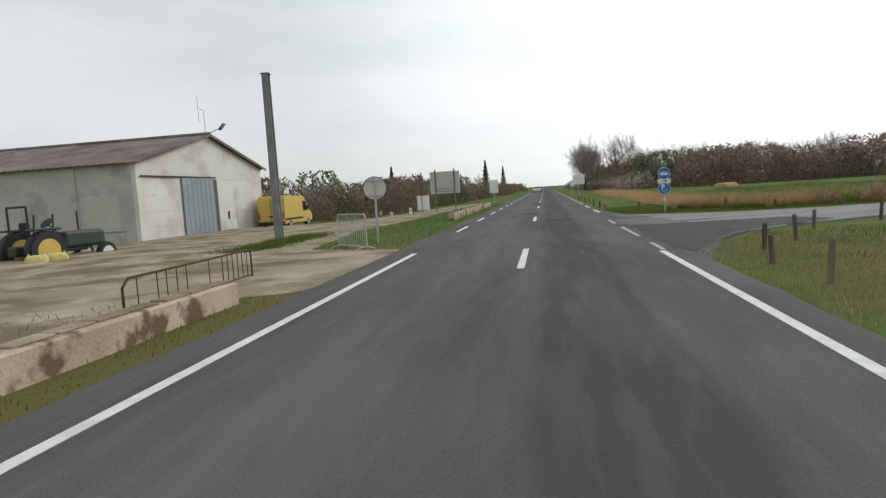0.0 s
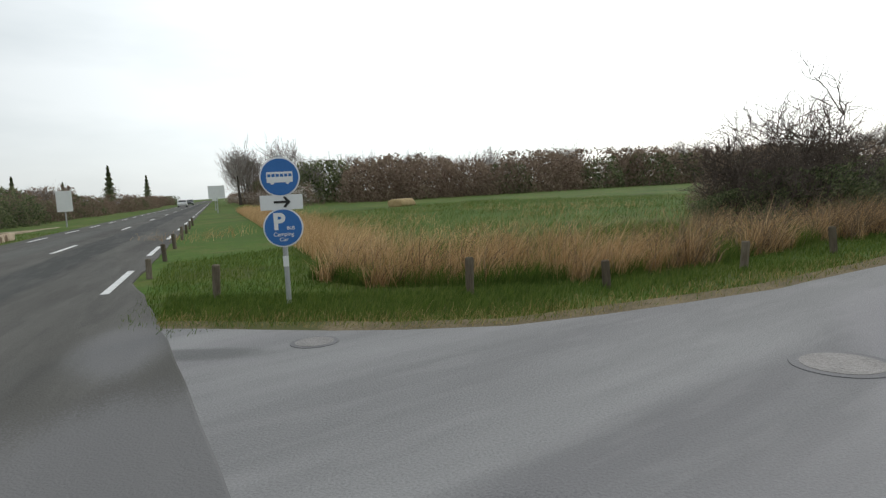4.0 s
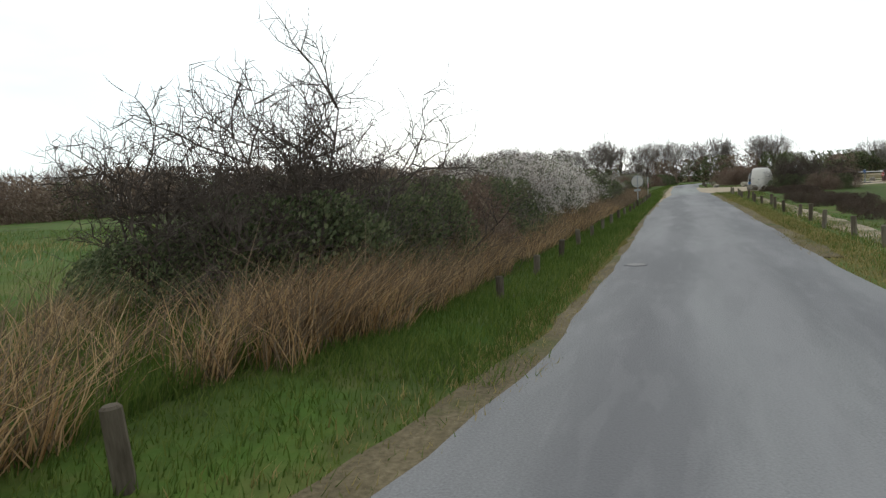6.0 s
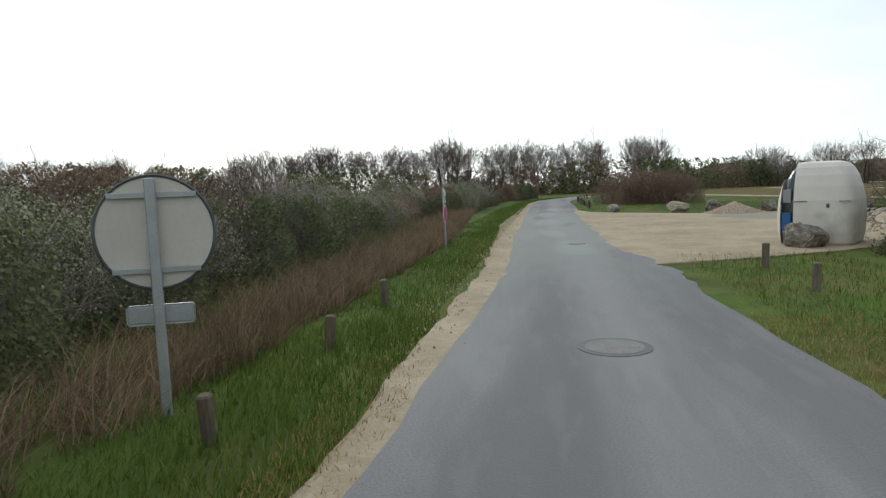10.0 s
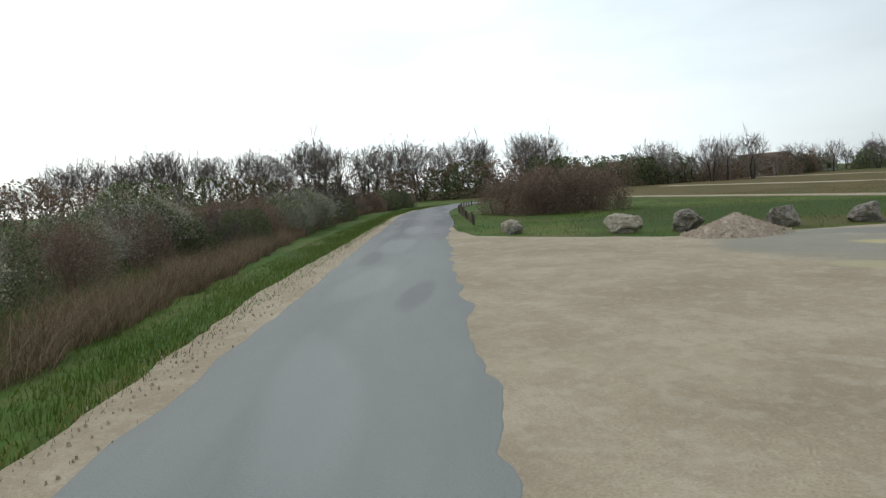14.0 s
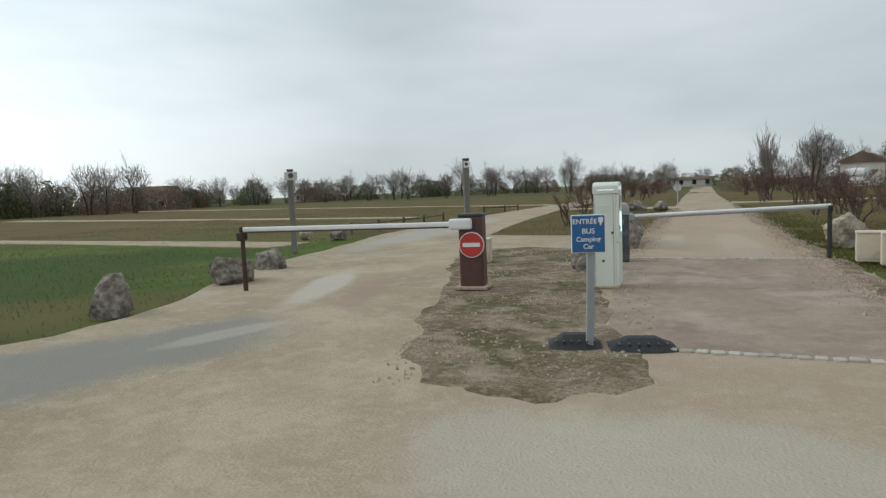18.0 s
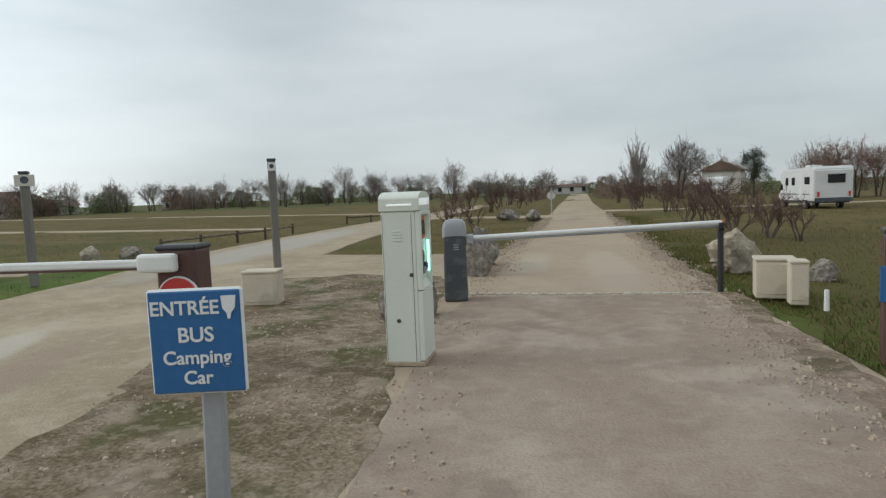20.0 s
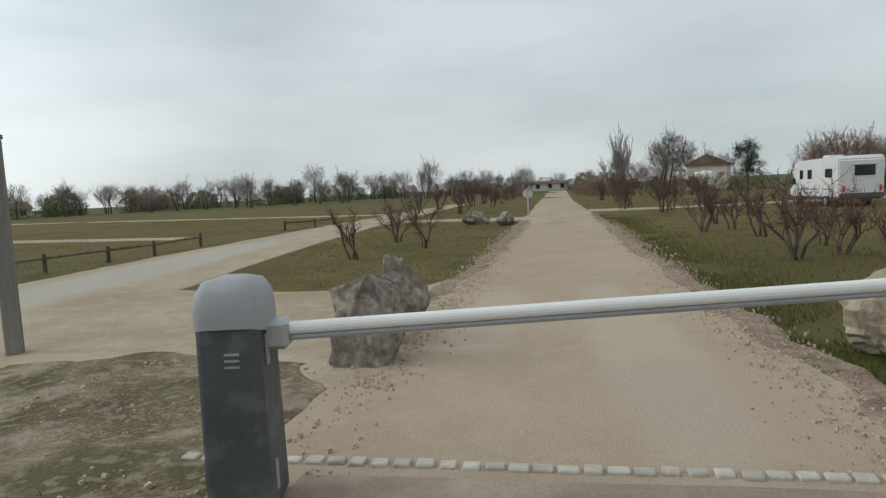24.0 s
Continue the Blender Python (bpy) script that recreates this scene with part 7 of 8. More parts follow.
FAR_TREES = [round_tree(100 + k, 9.0, (6.0, 7.4, 5.2, 6.6, 5.6, 8.0)[k], (1, 2, 3)[k % 3], 680, (M_TWIGPALE, M_TWIG, M_TWIG)[k % 3], (0.2, 0.14, 0.26)[k % 3]) for k in range(6)]
POPLAR = [(n, m) for n, m in zip(("trunk", "crown"), tree_meshes(140, 9.0, 1, 0.2, 0.3, (3, 2, 2), 0.16, 0.02, M_TWIGPALE, 0.15)[:2])]


def leaf_mesh(name, seed, count, mat, shape, size, blunt=0.5):
    """Many small folded leaves or petals scattered by shape(rng) -> point."""
    rng = random.Random(seed)
    vv, ff = [], []
    for _ in range(count):
        p = shape(rng)
        s = size * rng.uniform(0.6, 1.4)
        d = Vector((rng.gauss(0, 1), rng.gauss(0, 1), rng.gauss(0, 0.8))).normalized()
        e = d.orthogonal().normalized()
        f = d.cross(e)
        b = len(vv)
        vv += [tuple(p - e * s * blunt), tuple(p + f * s), tuple(p + e * s * blunt), tuple(p - f * s + d * s * 0.25)]
        ff += [(b, b + 1, b + 2), (b, b + 2, b + 3)]
    me = bpy.data.meshes.new(name)
    me.from_pydata(vv, [], ff)
    me.materials.append(mat)
    return me


def lumpy(seed, rx, ry, h, low=0.0, hollow=0.55):
    """Points in the outer part of an uneven bush."""
    def f(rng):
        while True:
            a = rng.uniform(0, math.tau)
            el = rng.uniform(0, 1)
            k = 1 + 0.35 * noise.noise((math.cos(a) * 1.6 + seed, math.sin(a) * 1.6, el * 2.2))
            rr = rng.uniform(hollow, 1.0) ** 0.6 * k
            z = low + (h - low) * el * k
            body = math.sqrt(max(0.0, 1 - (el * 0.92) ** 2.4))
            p = Vector((rx * rr * body * math.cos(a), ry * rr * body * math.sin(a), z))
            if p.z < h * 1.06 and noise.noise(p * 1.5 + Vector((seed, 0, 0))) > -0.28:
                return p
    return f


def bush_meshes(seed, rx, ry, h, leaf, leaf_count, leaf_size, blossom=0, twig=M_TWIG, stems=16, wild=0.25, kids=(2, 2), fine=700, bloom=None):
    """A shrub: many stems from the ground, leaves, and blossom where there is some."""
    rng = random.Random(seed)
    vv, ff, tips = [], [], []
    for s in range(stems):
        a, r = rng.uniform(0, math.tau), math.sqrt(rng.random())
        foot = Vector((math.cos(a) * rx * 0.55 * r, math.sin(a) * ry * 0.55 * r, -0.1))
        w = Vector((math.cos(a) * 0.5 * r, math.sin(a) * 0.5 * r, 1)).normalized()
        grow(rng, vv, ff, tips, foot, w, h * rng.uniform(0.5, 0.62 + wild), 0.022, 0, 2, 0.05, 0.75, kids, 0.005 if h < 3.25 else 0.008)
    twiggery(rng, vv, ff, fine, lumpy(seed, rx, ry, h * (0.98 if h < 3.25 else 0.84), 0.1, 0.35), Vector((0, 0, -0.3)), h * 0.2, 0.0045 if h < 3.0 else (0.0065 if h < 3.25 else 0.009), 0.3, 0.35)
    me = bpy.data.meshes.new("brushwood")
    me.from_pydata(vv, [], ff)
    me.materials.append(twig)
    out = [("brushwood", me)]
    if leaf_count:
        out.append(("foliage", leaf_mesh("foliage", seed + 1, leaf_count, leaf, lumpy(seed, rx, ry, h * 0.93 if h < 3.25 else h * 0.55), leaf_size)))
    if blossom:
        low_tips = [t for t in tips if t.z < h * 0.9] or tips

        def near_tip(g):
            t = g.choice(low_tips)
            return t + Vector((g.gauss(0, 0.09), g.gauss(0, 0.09), g.gauss(0, 0.09)))
        outer = lumpy(seed, rx * 1.03, ry * 1.03, h * 0.95, h * 0.25, 0.8)
        out.append(("blossom", leaf_mesh("blossom", seed + 2, blossom, bloom or M_BLOSSOM, lambda g: near_tip(g) if g.random() < 0.5 else outer(g), 0.022 if h < 3.0 else 0.05, 0.8)))
    return out


def crooked(rng, vv, ff, tips, p, way, length, r, level, top, up, thin=0.006):
    """A thorn branch that bends at every joint and forks again and again."""
    pieces = (6, 5, 4, 3)[level]
    q = p
    for i in range(pieces):
        way = (way + Vector((rng.gauss(0, 0.26), rng.gauss(0, 0.26), rng.gauss(0, 0.18) + up))).normalized()
        n = q + way * (length / pieces) * rng.uniform(0.8, 1.2)
        add_limb(vv, ff, q, n, r * (1 - 0.72 * i / pieces), r * (1 - 0.72 * (i + 1) / pieces))
        if level < top and (level or i):
            for _ in range((2, 2, 1)[level]):
                a = rng.uniform(0, math.tau)
                s = way.orthogonal().normalized()
                side = s * math.cos(a) + way.cross(s) * math.sin(a)
                crooked(rng, vv, ff, tips, n, (way * 0.55 + side * rng.uniform(0.6, 1.0)).normalized(), length * rng.uniform(0.3, 0.56), max(thin, r * 0.5), level + 1, top, up, thin)
        q = n
    tips.append(q)


def thorn_meshes(seed, h, stems, leaf, leaf_count):
    """Tall bare thorn: stems from one stool, an open crown of crooked branches, some foliage low down."""
    rng = random.Random(seed)
    vv, ff, tips = [], [], []
    for k in range(stems):
        a = math.tau * (k + rng.random()) / stems
        foot = Vector((math.cos(a), math.sin(a), 0)) * rng.uniform(0.05, 0.5) + Vector((0, 0, -0.1))
        lean = rng.uniform(0.25, 1.15)
        crooked(rng, vv, ff, tips, foot, Vector((math.cos(a) * lean, math.sin(a) * lean, 1)).normalized(), h * rng.uniform(0.62, 0.9), 0.036, 0, 3, 0.07)
    me = bpy.data.meshes.new("crown")
    me.from_pydata(vv, [], ff)
    me.materials.append(M_TWIGDARK)
    return [("crown", me), ("foliage", leaf_mesh("foliage", seed + 1, leaf_count, leaf, lumpy(seed, 2.0, 1.8, h * 0.46), 0.038))]


def pruned_meshes(seed, h):
    """A pruned shrub: dark crooked stems from one stool, a haze of reddish shoots above."""
    rng = random.Random(seed)
    out, vv, ff, tips = [], [], [], []
    stems = rng.choice((3, 4, 5))
    for k in range(stems):
        a = math.tau * (k + rng.random() * 0.7) / stems
        lean = rng.uniform(0.08, 0.42)
        vt, ft = [], []
        p = Vector((math.cos(a), math.sin(a), 0)) * rng.uniform(0.04, 0.12) + Vector((0, 0, -0.1))
        way = Vector((math.cos(a) * lean, math.sin(a) * lean, 1)).normalized()
        r, n = rng.uniform(0.032, 0.05), 5
        for i in range(n):
            way = (way + Vector((rng.gauss(0, 0.2), rng.gauss(0, 0.2), 0.05))).normalized()
            q = p + way * h * 0.11 * rng.uniform(0.8, 1.2)
            add_limb(vt, ft, p, q, r * (1 - 0.09 * i), r * (1 - 0.09 * (i + 1)))
            if i > 1:
                b = rng.uniform(0, math.tau)
                crooked(rng, vv, ff, tips, q, (way + Vector((math.cos(b), math.sin(b), 0.3)) * 0.45).normalized(), h * rng.uniform(0.26, 0.4), r * 0.4, 1, 3, 0.16, 0.0035)
            p = q
        crooked(rng, vv, ff, tips, p, way, h * 0.46, r * 0.45, 1, 3, 0.18, 0.0035)
        stem = bpy.data.meshes.new("stem")
        stem.from_pydata(vt, [], ft)
        stem.materials.append(M_TWIGDARK)
        out.append(("stem", stem))
    me = bpy.data.meshes.new("crown")
    me.from_pydata(vv, [], ff)
    me.materials.append(M_SHOOT)
    return out + [("crown", me)]


SHRUB_TREES = [pruned_meshes(160 + k, 1.55) for k in range(5)]
DARK = [bush_meshes(200 + k, 1.7, 1.5, 2.0, M_LEAFDARK, 7500, 0.042, 0, M_TWIG, 18, 0.25) for k in range(3)]
BROWNB = [bush_meshes(220 + k, 1.7, 1.5, 1.9, M_LEAFBROWN, 8000, 0.032, 0, M_TWIGRED, 22, 0.28) for k in range(2)]
FADED = [bush_meshes(250 + k, 1.8, 1.5, 2.4, M_LEAFDARK, 6500, 0.036, 6000, M_TWIGPALE, 22, 0.22, bloom=M_BLOSSOMOLD) for k in range(3)]
BLOSS = [bush_meshes(240 + k, 1.8, 1.5, 2.6, M_LEAFDARK, 4500, 0.036, 11000, M_TWIG, 20, 0.2) for k in range(3)]
THORN = [thorn_meshes(266 + k, 3.2, 9, M_LEAFDARK, 9000) for k in range(3)]
FARBUSH = [bush_meshes(280, 3.0, 2.4, 3.2, M_LEAFBROWN, 1900, 0.11, 0, M_TWIGRED, 5, 0.1, (2, 1), 260), bush_meshes(281, 3.0, 2.4, 3.2, M_LEAFDARK, 1900, 0.115, 0, M_TWIG, 5, 0.1, (2, 1), 260), bush_meshes(282, 3.0, 2.4, 3.2, M_LEAFBROWN, 1500, 0.105, 1000, M_TWIGPALE, 5, 0.1, (2, 1), 260)]
LOWB = [bush_meshes(230 + k, 1.9, 1.7, 1.6, M_BRUSH, 3200, 0.05, 0, M_TWIGDARK, 14, 0.3, (2, 2), 700) for k in range(2)]
SORT = {"dark": (DARK, "dark green hedge shrub on the ditch bank", "shrub"), "brown": (BROWNB, "brown leafless thicket on the ditch bank", "shrub"), "bloss": (BLOSS, "blackthorn shrub in white blossom", "shrub"), "faded": (FADED, "grey-green thorn shrub with fading blossom", "shrub"), "thorn": (THORN, "tall bare thorn bush", "shrub")}
vr = random.Random(77)


def shrub(kind, u, w, scale=1.0, stretch=1.0, group="hedge along the lane"):
    x, y = side_xy(u, w)
    sort, label, cat = SORT[kind]
    plant("shrub", vr.choice(sort), x, y, ground_z(x, y), scale * stretch, vr.uniform(0, 360), label, cat, group, 1 / stretch ** 0.5)


# hedge on the left bank of the lane, from the junction to the bend
for u, w, kind, sc in (
    (-42.4, 7.0, "thorn", 0.8), (-40.6, 6.7, "thorn", 1.15), (-39.2, 5.6, "dark", 0.85), (-38.6, 7.2, "thorn", 1.15), (-37.2, 5.8, "dark", 0.95), (-36.7, 7.2, "thorn", 0.95), (-35.4, 5.6, "brown", 1.0), (-34.2, 6.6, "dark", 1.05), (-33.0, 5.6, "dark", 1.0), (-31.6, 6.8, "brown", 1.1),
    (-30.4, 5.7, "dark", 1.0), (-29.0, 6.6, "bloss", 1.0), (-27.4, 6.0, "bloss", 1.1), (-25.8, 6.9, "bloss", 1.15), (-24.2, 6.0, "bloss", 1.12), (-22.6, 6.8, "bloss", 1.1), (-20.8, 6.1, "bloss", 1.0), (-19.0, 6.8, "brown", 1.0), (-17.4, 6.0, "bloss", 0.9), (-15.6, 6.8, "dark", 1.0), (-13.8, 6.2, "brown", 0.95),
    (-12.0, 6.9, "dark", 1.05), (-10.2, 6.2, "dark", 1.0), (-8.6, 7.0, "thorn", 0.85), (-7.0, 6.6, "dark", 1.25), (-5.4, 6.8, "dark", 1.3), (-3.8, 6.5, "dark", 1.1), (-2.2, 7.0, "faded", 0.85), (-0.6, 6.5, "dark", 0.85), (1.0, 7.1, "faded", 0.8), (2.8, 6.6, "dark", 0.85), (4.4, 7.3, "faded", 0.85), (6.0, 6.6, "dark", 0.9), (7.6, 7.4, "thorn", 0.7), (9.0, 6.7, "dark", 0.9),
    (10.6, 7.5, "faded", 0.8), (12.2, 6.9, "dark", 0.85), (14.0, 7.9, "faded", 0.8), (15.8, 7.1, "dark", 0.8), (17.8, 8.2, "faded", 0.8), (19.8, 7.5, "faded", 0.75), (22.0, 8.4, "dark", 0.85), (24.5, 8.0, "brown", 0.85), (27, 9.0, "faded", 0.8), (30, 8.8, "brown", 0.9), (33, 9.4, "dark", 0.9), (36.5, 9.4, "brown", 0.95), (40, 9.8, "dark", 1.0), (44, 10, "brown", 1.0), (48, 9.6, "brown", 1.1), (52, 9.0, "dark", 1.1),
):
    shrub(kind, u, w, sc)
for u in np.arange(33, 80, 1.9):       # on round the bend
    shrub(vr.choice(["dark", "brown", "brown", "faded", "thorn"]), u, vr.uniform(6.4, 8.8), vr.uniform(0.75, 1.1))
for u in np.arange(-34, 52, 5.5):      # second, deeper row of the hedge
    shrub(vr.choice(["dark", "brown", "faded", "brown"]), u + vr.uniform(-1, 1), vr.uniform(9.2, 12.5), vr.uniform(0.95, 1.15))

# thicket between the yard and the lane's bend, and beside the bottle bank
for x, y, kind, sc in ((26.4, 4.4, "brown", 1.35), (28.2, 5.4, "brown", 1.3), (29.8, 6.0, "brown", 1.1), (24.8, 3.4, "brown", 1.1), (27.4, 2.8, "brown", 1.25), (25.6, 5.8, "brown", 1.05), (29.0, 3.6, "brown", 1.2), (31.2, 4.8, "brown", 1.0), (-8.2, 14.9, "thorn", 0.85), (-7.1, 13.8, "thorn", 0.85), (-6.4, 12.5, "thorn", 0.8), (-7.2, 10.8, "brown", 0.85), (-9.6, 11.6, "brown", 0.8), (-11.0, 13.0, "thorn", 0.75), (-6.9, 13.0, "brown", 0.55), (-12.6, 14.6, "brown", 0.7)):
    sort, label, cat = SORT[kind]
    plant("shrub", vr.choice(sort), x, y, ground_z(x, y), sc, vr.uniform(0, 360), "reddish-brown bare thicket at the edge of the yard", "shrub", "thicket by the yard")
# low dark brush in the ditch on the other side
for u in np.arange(-34, 8.5, 1.35):
    for w0, sc in ((-6.1, 0.3), (-7.3, 0.34)):
        x, y = side_xy(u + vr.uniform(-0.4, 0.4), w0 + vr.uniform(-0.4, 0.4))
        plant("ditch_shrub", vr.choice(LOWB), x, y, ground_z(x, y) - 0.1, sc * vr.uniform(0.8, 1.2), vr.uniform(0, 360), "low dark brush in the ditch", "shrub", "ditch brush")

# pruned shrubs in the camp
for i, (x, y, sc) in enumerate(((4.9, -14.4, 0.8), (5.0, -18.8, 0.85), (3.7, -16.7, 0.95), (-3.9, -18.8, 0.85), (-4.85, -19.5, 0.85), (-4.85, -16.8, 0.95), (-4.05, -12.2, 0.98), (-5.4, -14.6, 0.9), (-5.1, -12.9, 0.8), (-5.45, -11.7, 0.75), (-3.4, -35.4, 1.15), (-4.7, -31.0, 1.1), (6.7, -46, 1.1), (5.3, -50, 1.0), (-5.0, -22.2, 0.9), (-5.4, -32.8, 1.1), (6.2, -39, 1.0), (5.2, -57, 1.2), (7.4, -62, 1.2), (-3.9, -43, 1.2), (-4.4, -50, 1.2), (-3.6, -57, 1.3), (-5.2, -64, 1.3), )):
    plant("shrub_tree", SHRUB_TREES[i % 5], x, y, ground_z(x, y), sc, i * 67, "small pruned bare shrub with several stems", "shrub", "pruned shrubs in the camp")
for i in range(30):                    # rows of the same shrubs further back
    y = -39 - 46 * ((i * 0.618) % 1)
    x = -4.2 - 1.6 * (i % 5) - 0.06 * (-39 - y) + vr.uniform(-0.7, 0.7) if i < 21 else 5.6 + 1.7 * (i % 3) + vr.uniform(-0.6, 0.6)
    plant("shrub_tree", SHRUB_TREES[i % 5], x, y, ground_z(x, y), vr.uniform(1.0, 1.4), i * 51, "small reddish bare shrub in a row", "shrub", "rows of shrubs in the camp")

# trees: spots as angle, distance from the yard, height
TREES = []
for i in range(34):
    f = i / 33
    x, y = 118 - 20 * f + vr.uniform(-5, 5), 50 - 82 * f + vr.uniform(-2, 2)
    TREES.append((x, y, vr.uniform(9.4, 12.2), "tree line at the lane's end"))
for ang, dist, h in ((-31.5, 120, 6.6), (-33.0, 118, 8.4), (-34.3, 116, 7.4), (-36.2, 122, 6.2), (-38.2, 120, 8.4), (-39.4, 118, 8.2), (-41.4, 118, 8.2), (-45, 150, 7.0), (-48, 150, 6.6), (-51, 150, 6.4), (-53.5, 160, 6.2), (-56.5, 165, 6.0), (-59, 170, 6.8), (-61.5, 170, 7.0), (-63.7, 165, 7.8), (-65.5, 165, 6.8), (-67.8, 180, 6.6), (-69.2, 175, 10.0), (-72, 190, 6.6), (-74, 190, 7.4), (-76, 180, 7.0), (-79.0, 170, 9.6), (-81, 190, 6.2), (-84, 200, 6.6), (-87.4, 180, 6.4), (-90, 210, 5.6), (-92.5, 190, 5.4)):
    x, y = polar(-0.2, 10, ang, dist)
    TREES.append((x, y, h * 1.05, "trees beyond the camp"))
for i in range(64):
    ang, dist = -27 - 72 * (i + vr.random()) / 64, vr.uniform(142, 196)
    x, y = polar(-0.2, 10, ang, dist)
    if abs(x - 0.6) > 9:
        TREES.append((x, y, vr.uniform(4.4, 7.4), "trees beyond the camp"))
for x, y, h in ((-14, -92, 6.6), (-19, -96, 6.0), (-36, -98, 5.4), (-40, -92, 6.0), (-44, -88, 5.6), (-50, -90, 5.6), (-24, -104, 5.2), (-30, -120, 6)):
    TREES.append((x, y, h * 1.05, "trees behind the motorhomes"))
for x, y, h in ((7, 133, 12.2), (1, 138, 11.0), (9, 148, 11.5), (18, 128, 9.5), (30, 122, 8.0), (42, 112, 8.5), (62, 100, 9.2), (72, 90, 9.0), (84, 78, 8.6), (95, 70, 8.2), (104, 62, 8.5), (15, 154, 12), (22, 163, 11.5), (52, 106, 8.2), (110, 50, 8.5), (32, 178, 12)):
    TREES.append((x, y, h, "trees behind the meadow"))
for a, s, h in ((34, -108, 3.8), (44, -105, 4.0), (52, -104, 4.4), (58, -103, 3.6), (70, -106, 4.2), (84, -100, 4.4), (96, -104, 4.6), (110, -106, 4.6), (130, -108, 5), (92, -66, 6.5), (110, -64, 7), (130, -62, 7), (160, -60, 8), (180, -106, 7), (200, -58, 8)):
    TREES.append((*main_xy(a, s), h, "trees along the main road"))
for i in range(34):
    f = (i + vr.random()) / 34
    TREES.append((0 + 105 * f + vr.uniform(-3, 3), 126 - 74 * f + vr.uniform(-3, 5), vr.uniform(6.4, 9.6), "trees behind the meadow"))
for i, (x, y, h, group) in enumerate(TREES):
    plant("tree", FAR_TREES[i % 6], x, y, ground_z(x, y) - 0.1, h / 9.0, i * 83, "bare deciduous tree in early spring", "tree", group, vr.uniform(0.9, 1.15))
for x, y, h in ((5.6, 31.0, 0.3), (5.0, 30.0, 0.27), (3.2, 29.0, 0.27), (6.0, 28.5, 0.24)):
    plant("sapling", POPLAR, x, y, ground_z(x, y), h, 40 * x, "thin bare sapling rising out of the hedge", "tree", "saplings in the hedge", 1.2)
plant("poplar", POPLAR, -6.1, -66.0, -0.1, 0.68, 0, "slim upright bare tree beside the camp track", "tree")


WINDSWEPT = round_tree(150, 9.0, 6.4, 2, 1500, M_TWIG, 0.36)
o = plant("tree", WINDSWEPT, -10.1, -63.7, -0.1, 0.69, 0, "bare windswept tree with a leaning round crown", "tree")
o.matrix_basis = o.matrix_basis @ Matrix(((1, 0, -0.2, 0), (0, 1, 0, 0), (0, 0, 1, 0), (0, 0, 0, 1)))
REDTREE = [round_tree(170 + k, 9.0, 8.0, 3, 1500, M_TWIGRED, 0.1) for k in range(2)]
for i, (x, y, k) in enumerate(((-17.4, -47.5, 0.95), (-19.0, -48.6, 1.05), (-20.6, -48.2, 1.0), (-22.4, -49.0, 0.95), (-24.4, -48.0, 0.85), (-27.0, -50.0, 0.8))):
    plant("tree", REDTREE[i % 2], x, y, -0.1, k * 0.49, i * 77, "reddish bare tree in a thicket behind the motorhome", "tree", "thicket behind the motorhome")


# dark conifers along the main road
def conifer_meshes(seed):
    rng = random.Random(seed)
    bm = bmesh.new()
    tube(bm, (0, 0, -0.2), (0, 0, 8.4), 0.16, 0.02, 8)
    trunk = mesh_of("trunk", bm, M_BARK)

    def pt(g):
        z = g.uniform(0.9, 8.8)
        r = (1 - (z - 0.9) / 8.2) * 1.9 * (0.75 + 0.25 * math.sin(z * 7)) * math.sqrt(g.random())
        a = g.uniform(0, math.tau)
        return Vector((r * math.cos(a), r * math.sin(a), z - 0.25 * r))
    return [("trunk", trunk), ("needle_mass", leaf_mesh("needle_mass", seed, 4200, M_LEAFDARK, pt, 0.17, 0.3))]


CON = [conifer_meshes(300), conifer_meshes(301)]
for i, (a, s, h) in enumerate(((128, -99, 9), (104, -102, 5.5), (60, -106, 6.0), (66, -103, 5.0), (210, -100, 10), (90, -105, 6.0))):
    x, y = main_xy(a, s)
    plant("conifer", CON[i % 2], x, y, ground_z(x, y), h / 8.8, i * 50, "dark green conifer beside the main road", "tree", "conifers", 1.0)
def pine_meshes(seed, h):
    """A small pine: a short leaning trunk and dark ragged clumps of needles."""
    rng = random.Random(seed)
    bm = bmesh.new()
    tube(bm, (0, 0, -0.2), (0.15, 0.05, h * 0.5), 0.13, 0.09, 8)
    tube(bm, (0.15, 0.05, h * 0.5), (0.0, 0.1, h * 0.9), 0.09, 0.03, 8)
    clumps = [(Vector((rng.gauss(0, 0.55), rng.gauss(0, 0.55), h * rng.uniform(0.34, 0.93))), rng.uniform(0.3, 0.6)) for _ in range(16)]
    for c, r in clumps:
        tube(bm, (0.08, 0.07, c.z - r * 0.9), c, 0.035, 0.012, 5)
    trunk = mesh_of("trunk", bm, M_BARK)

    def pt(g):
        c, r = g.choice(clumps)
        return c + Vector((g.gauss(0, 0.5), g.gauss(0, 0.5), g.gauss(0, 0.42))) * r
    return [("trunk", trunk), ("needle_mass", leaf_mesh("needle_mass", seed, 5200, M_NEEDLE, pt, 0.07, 0.3))]


PINE = pine_meshes(310, 5.0)
plant("pine", PINE, -15.9, -58.3, -0.1, 1.0, 30, "small dark pine with an uneven crown", "tree")


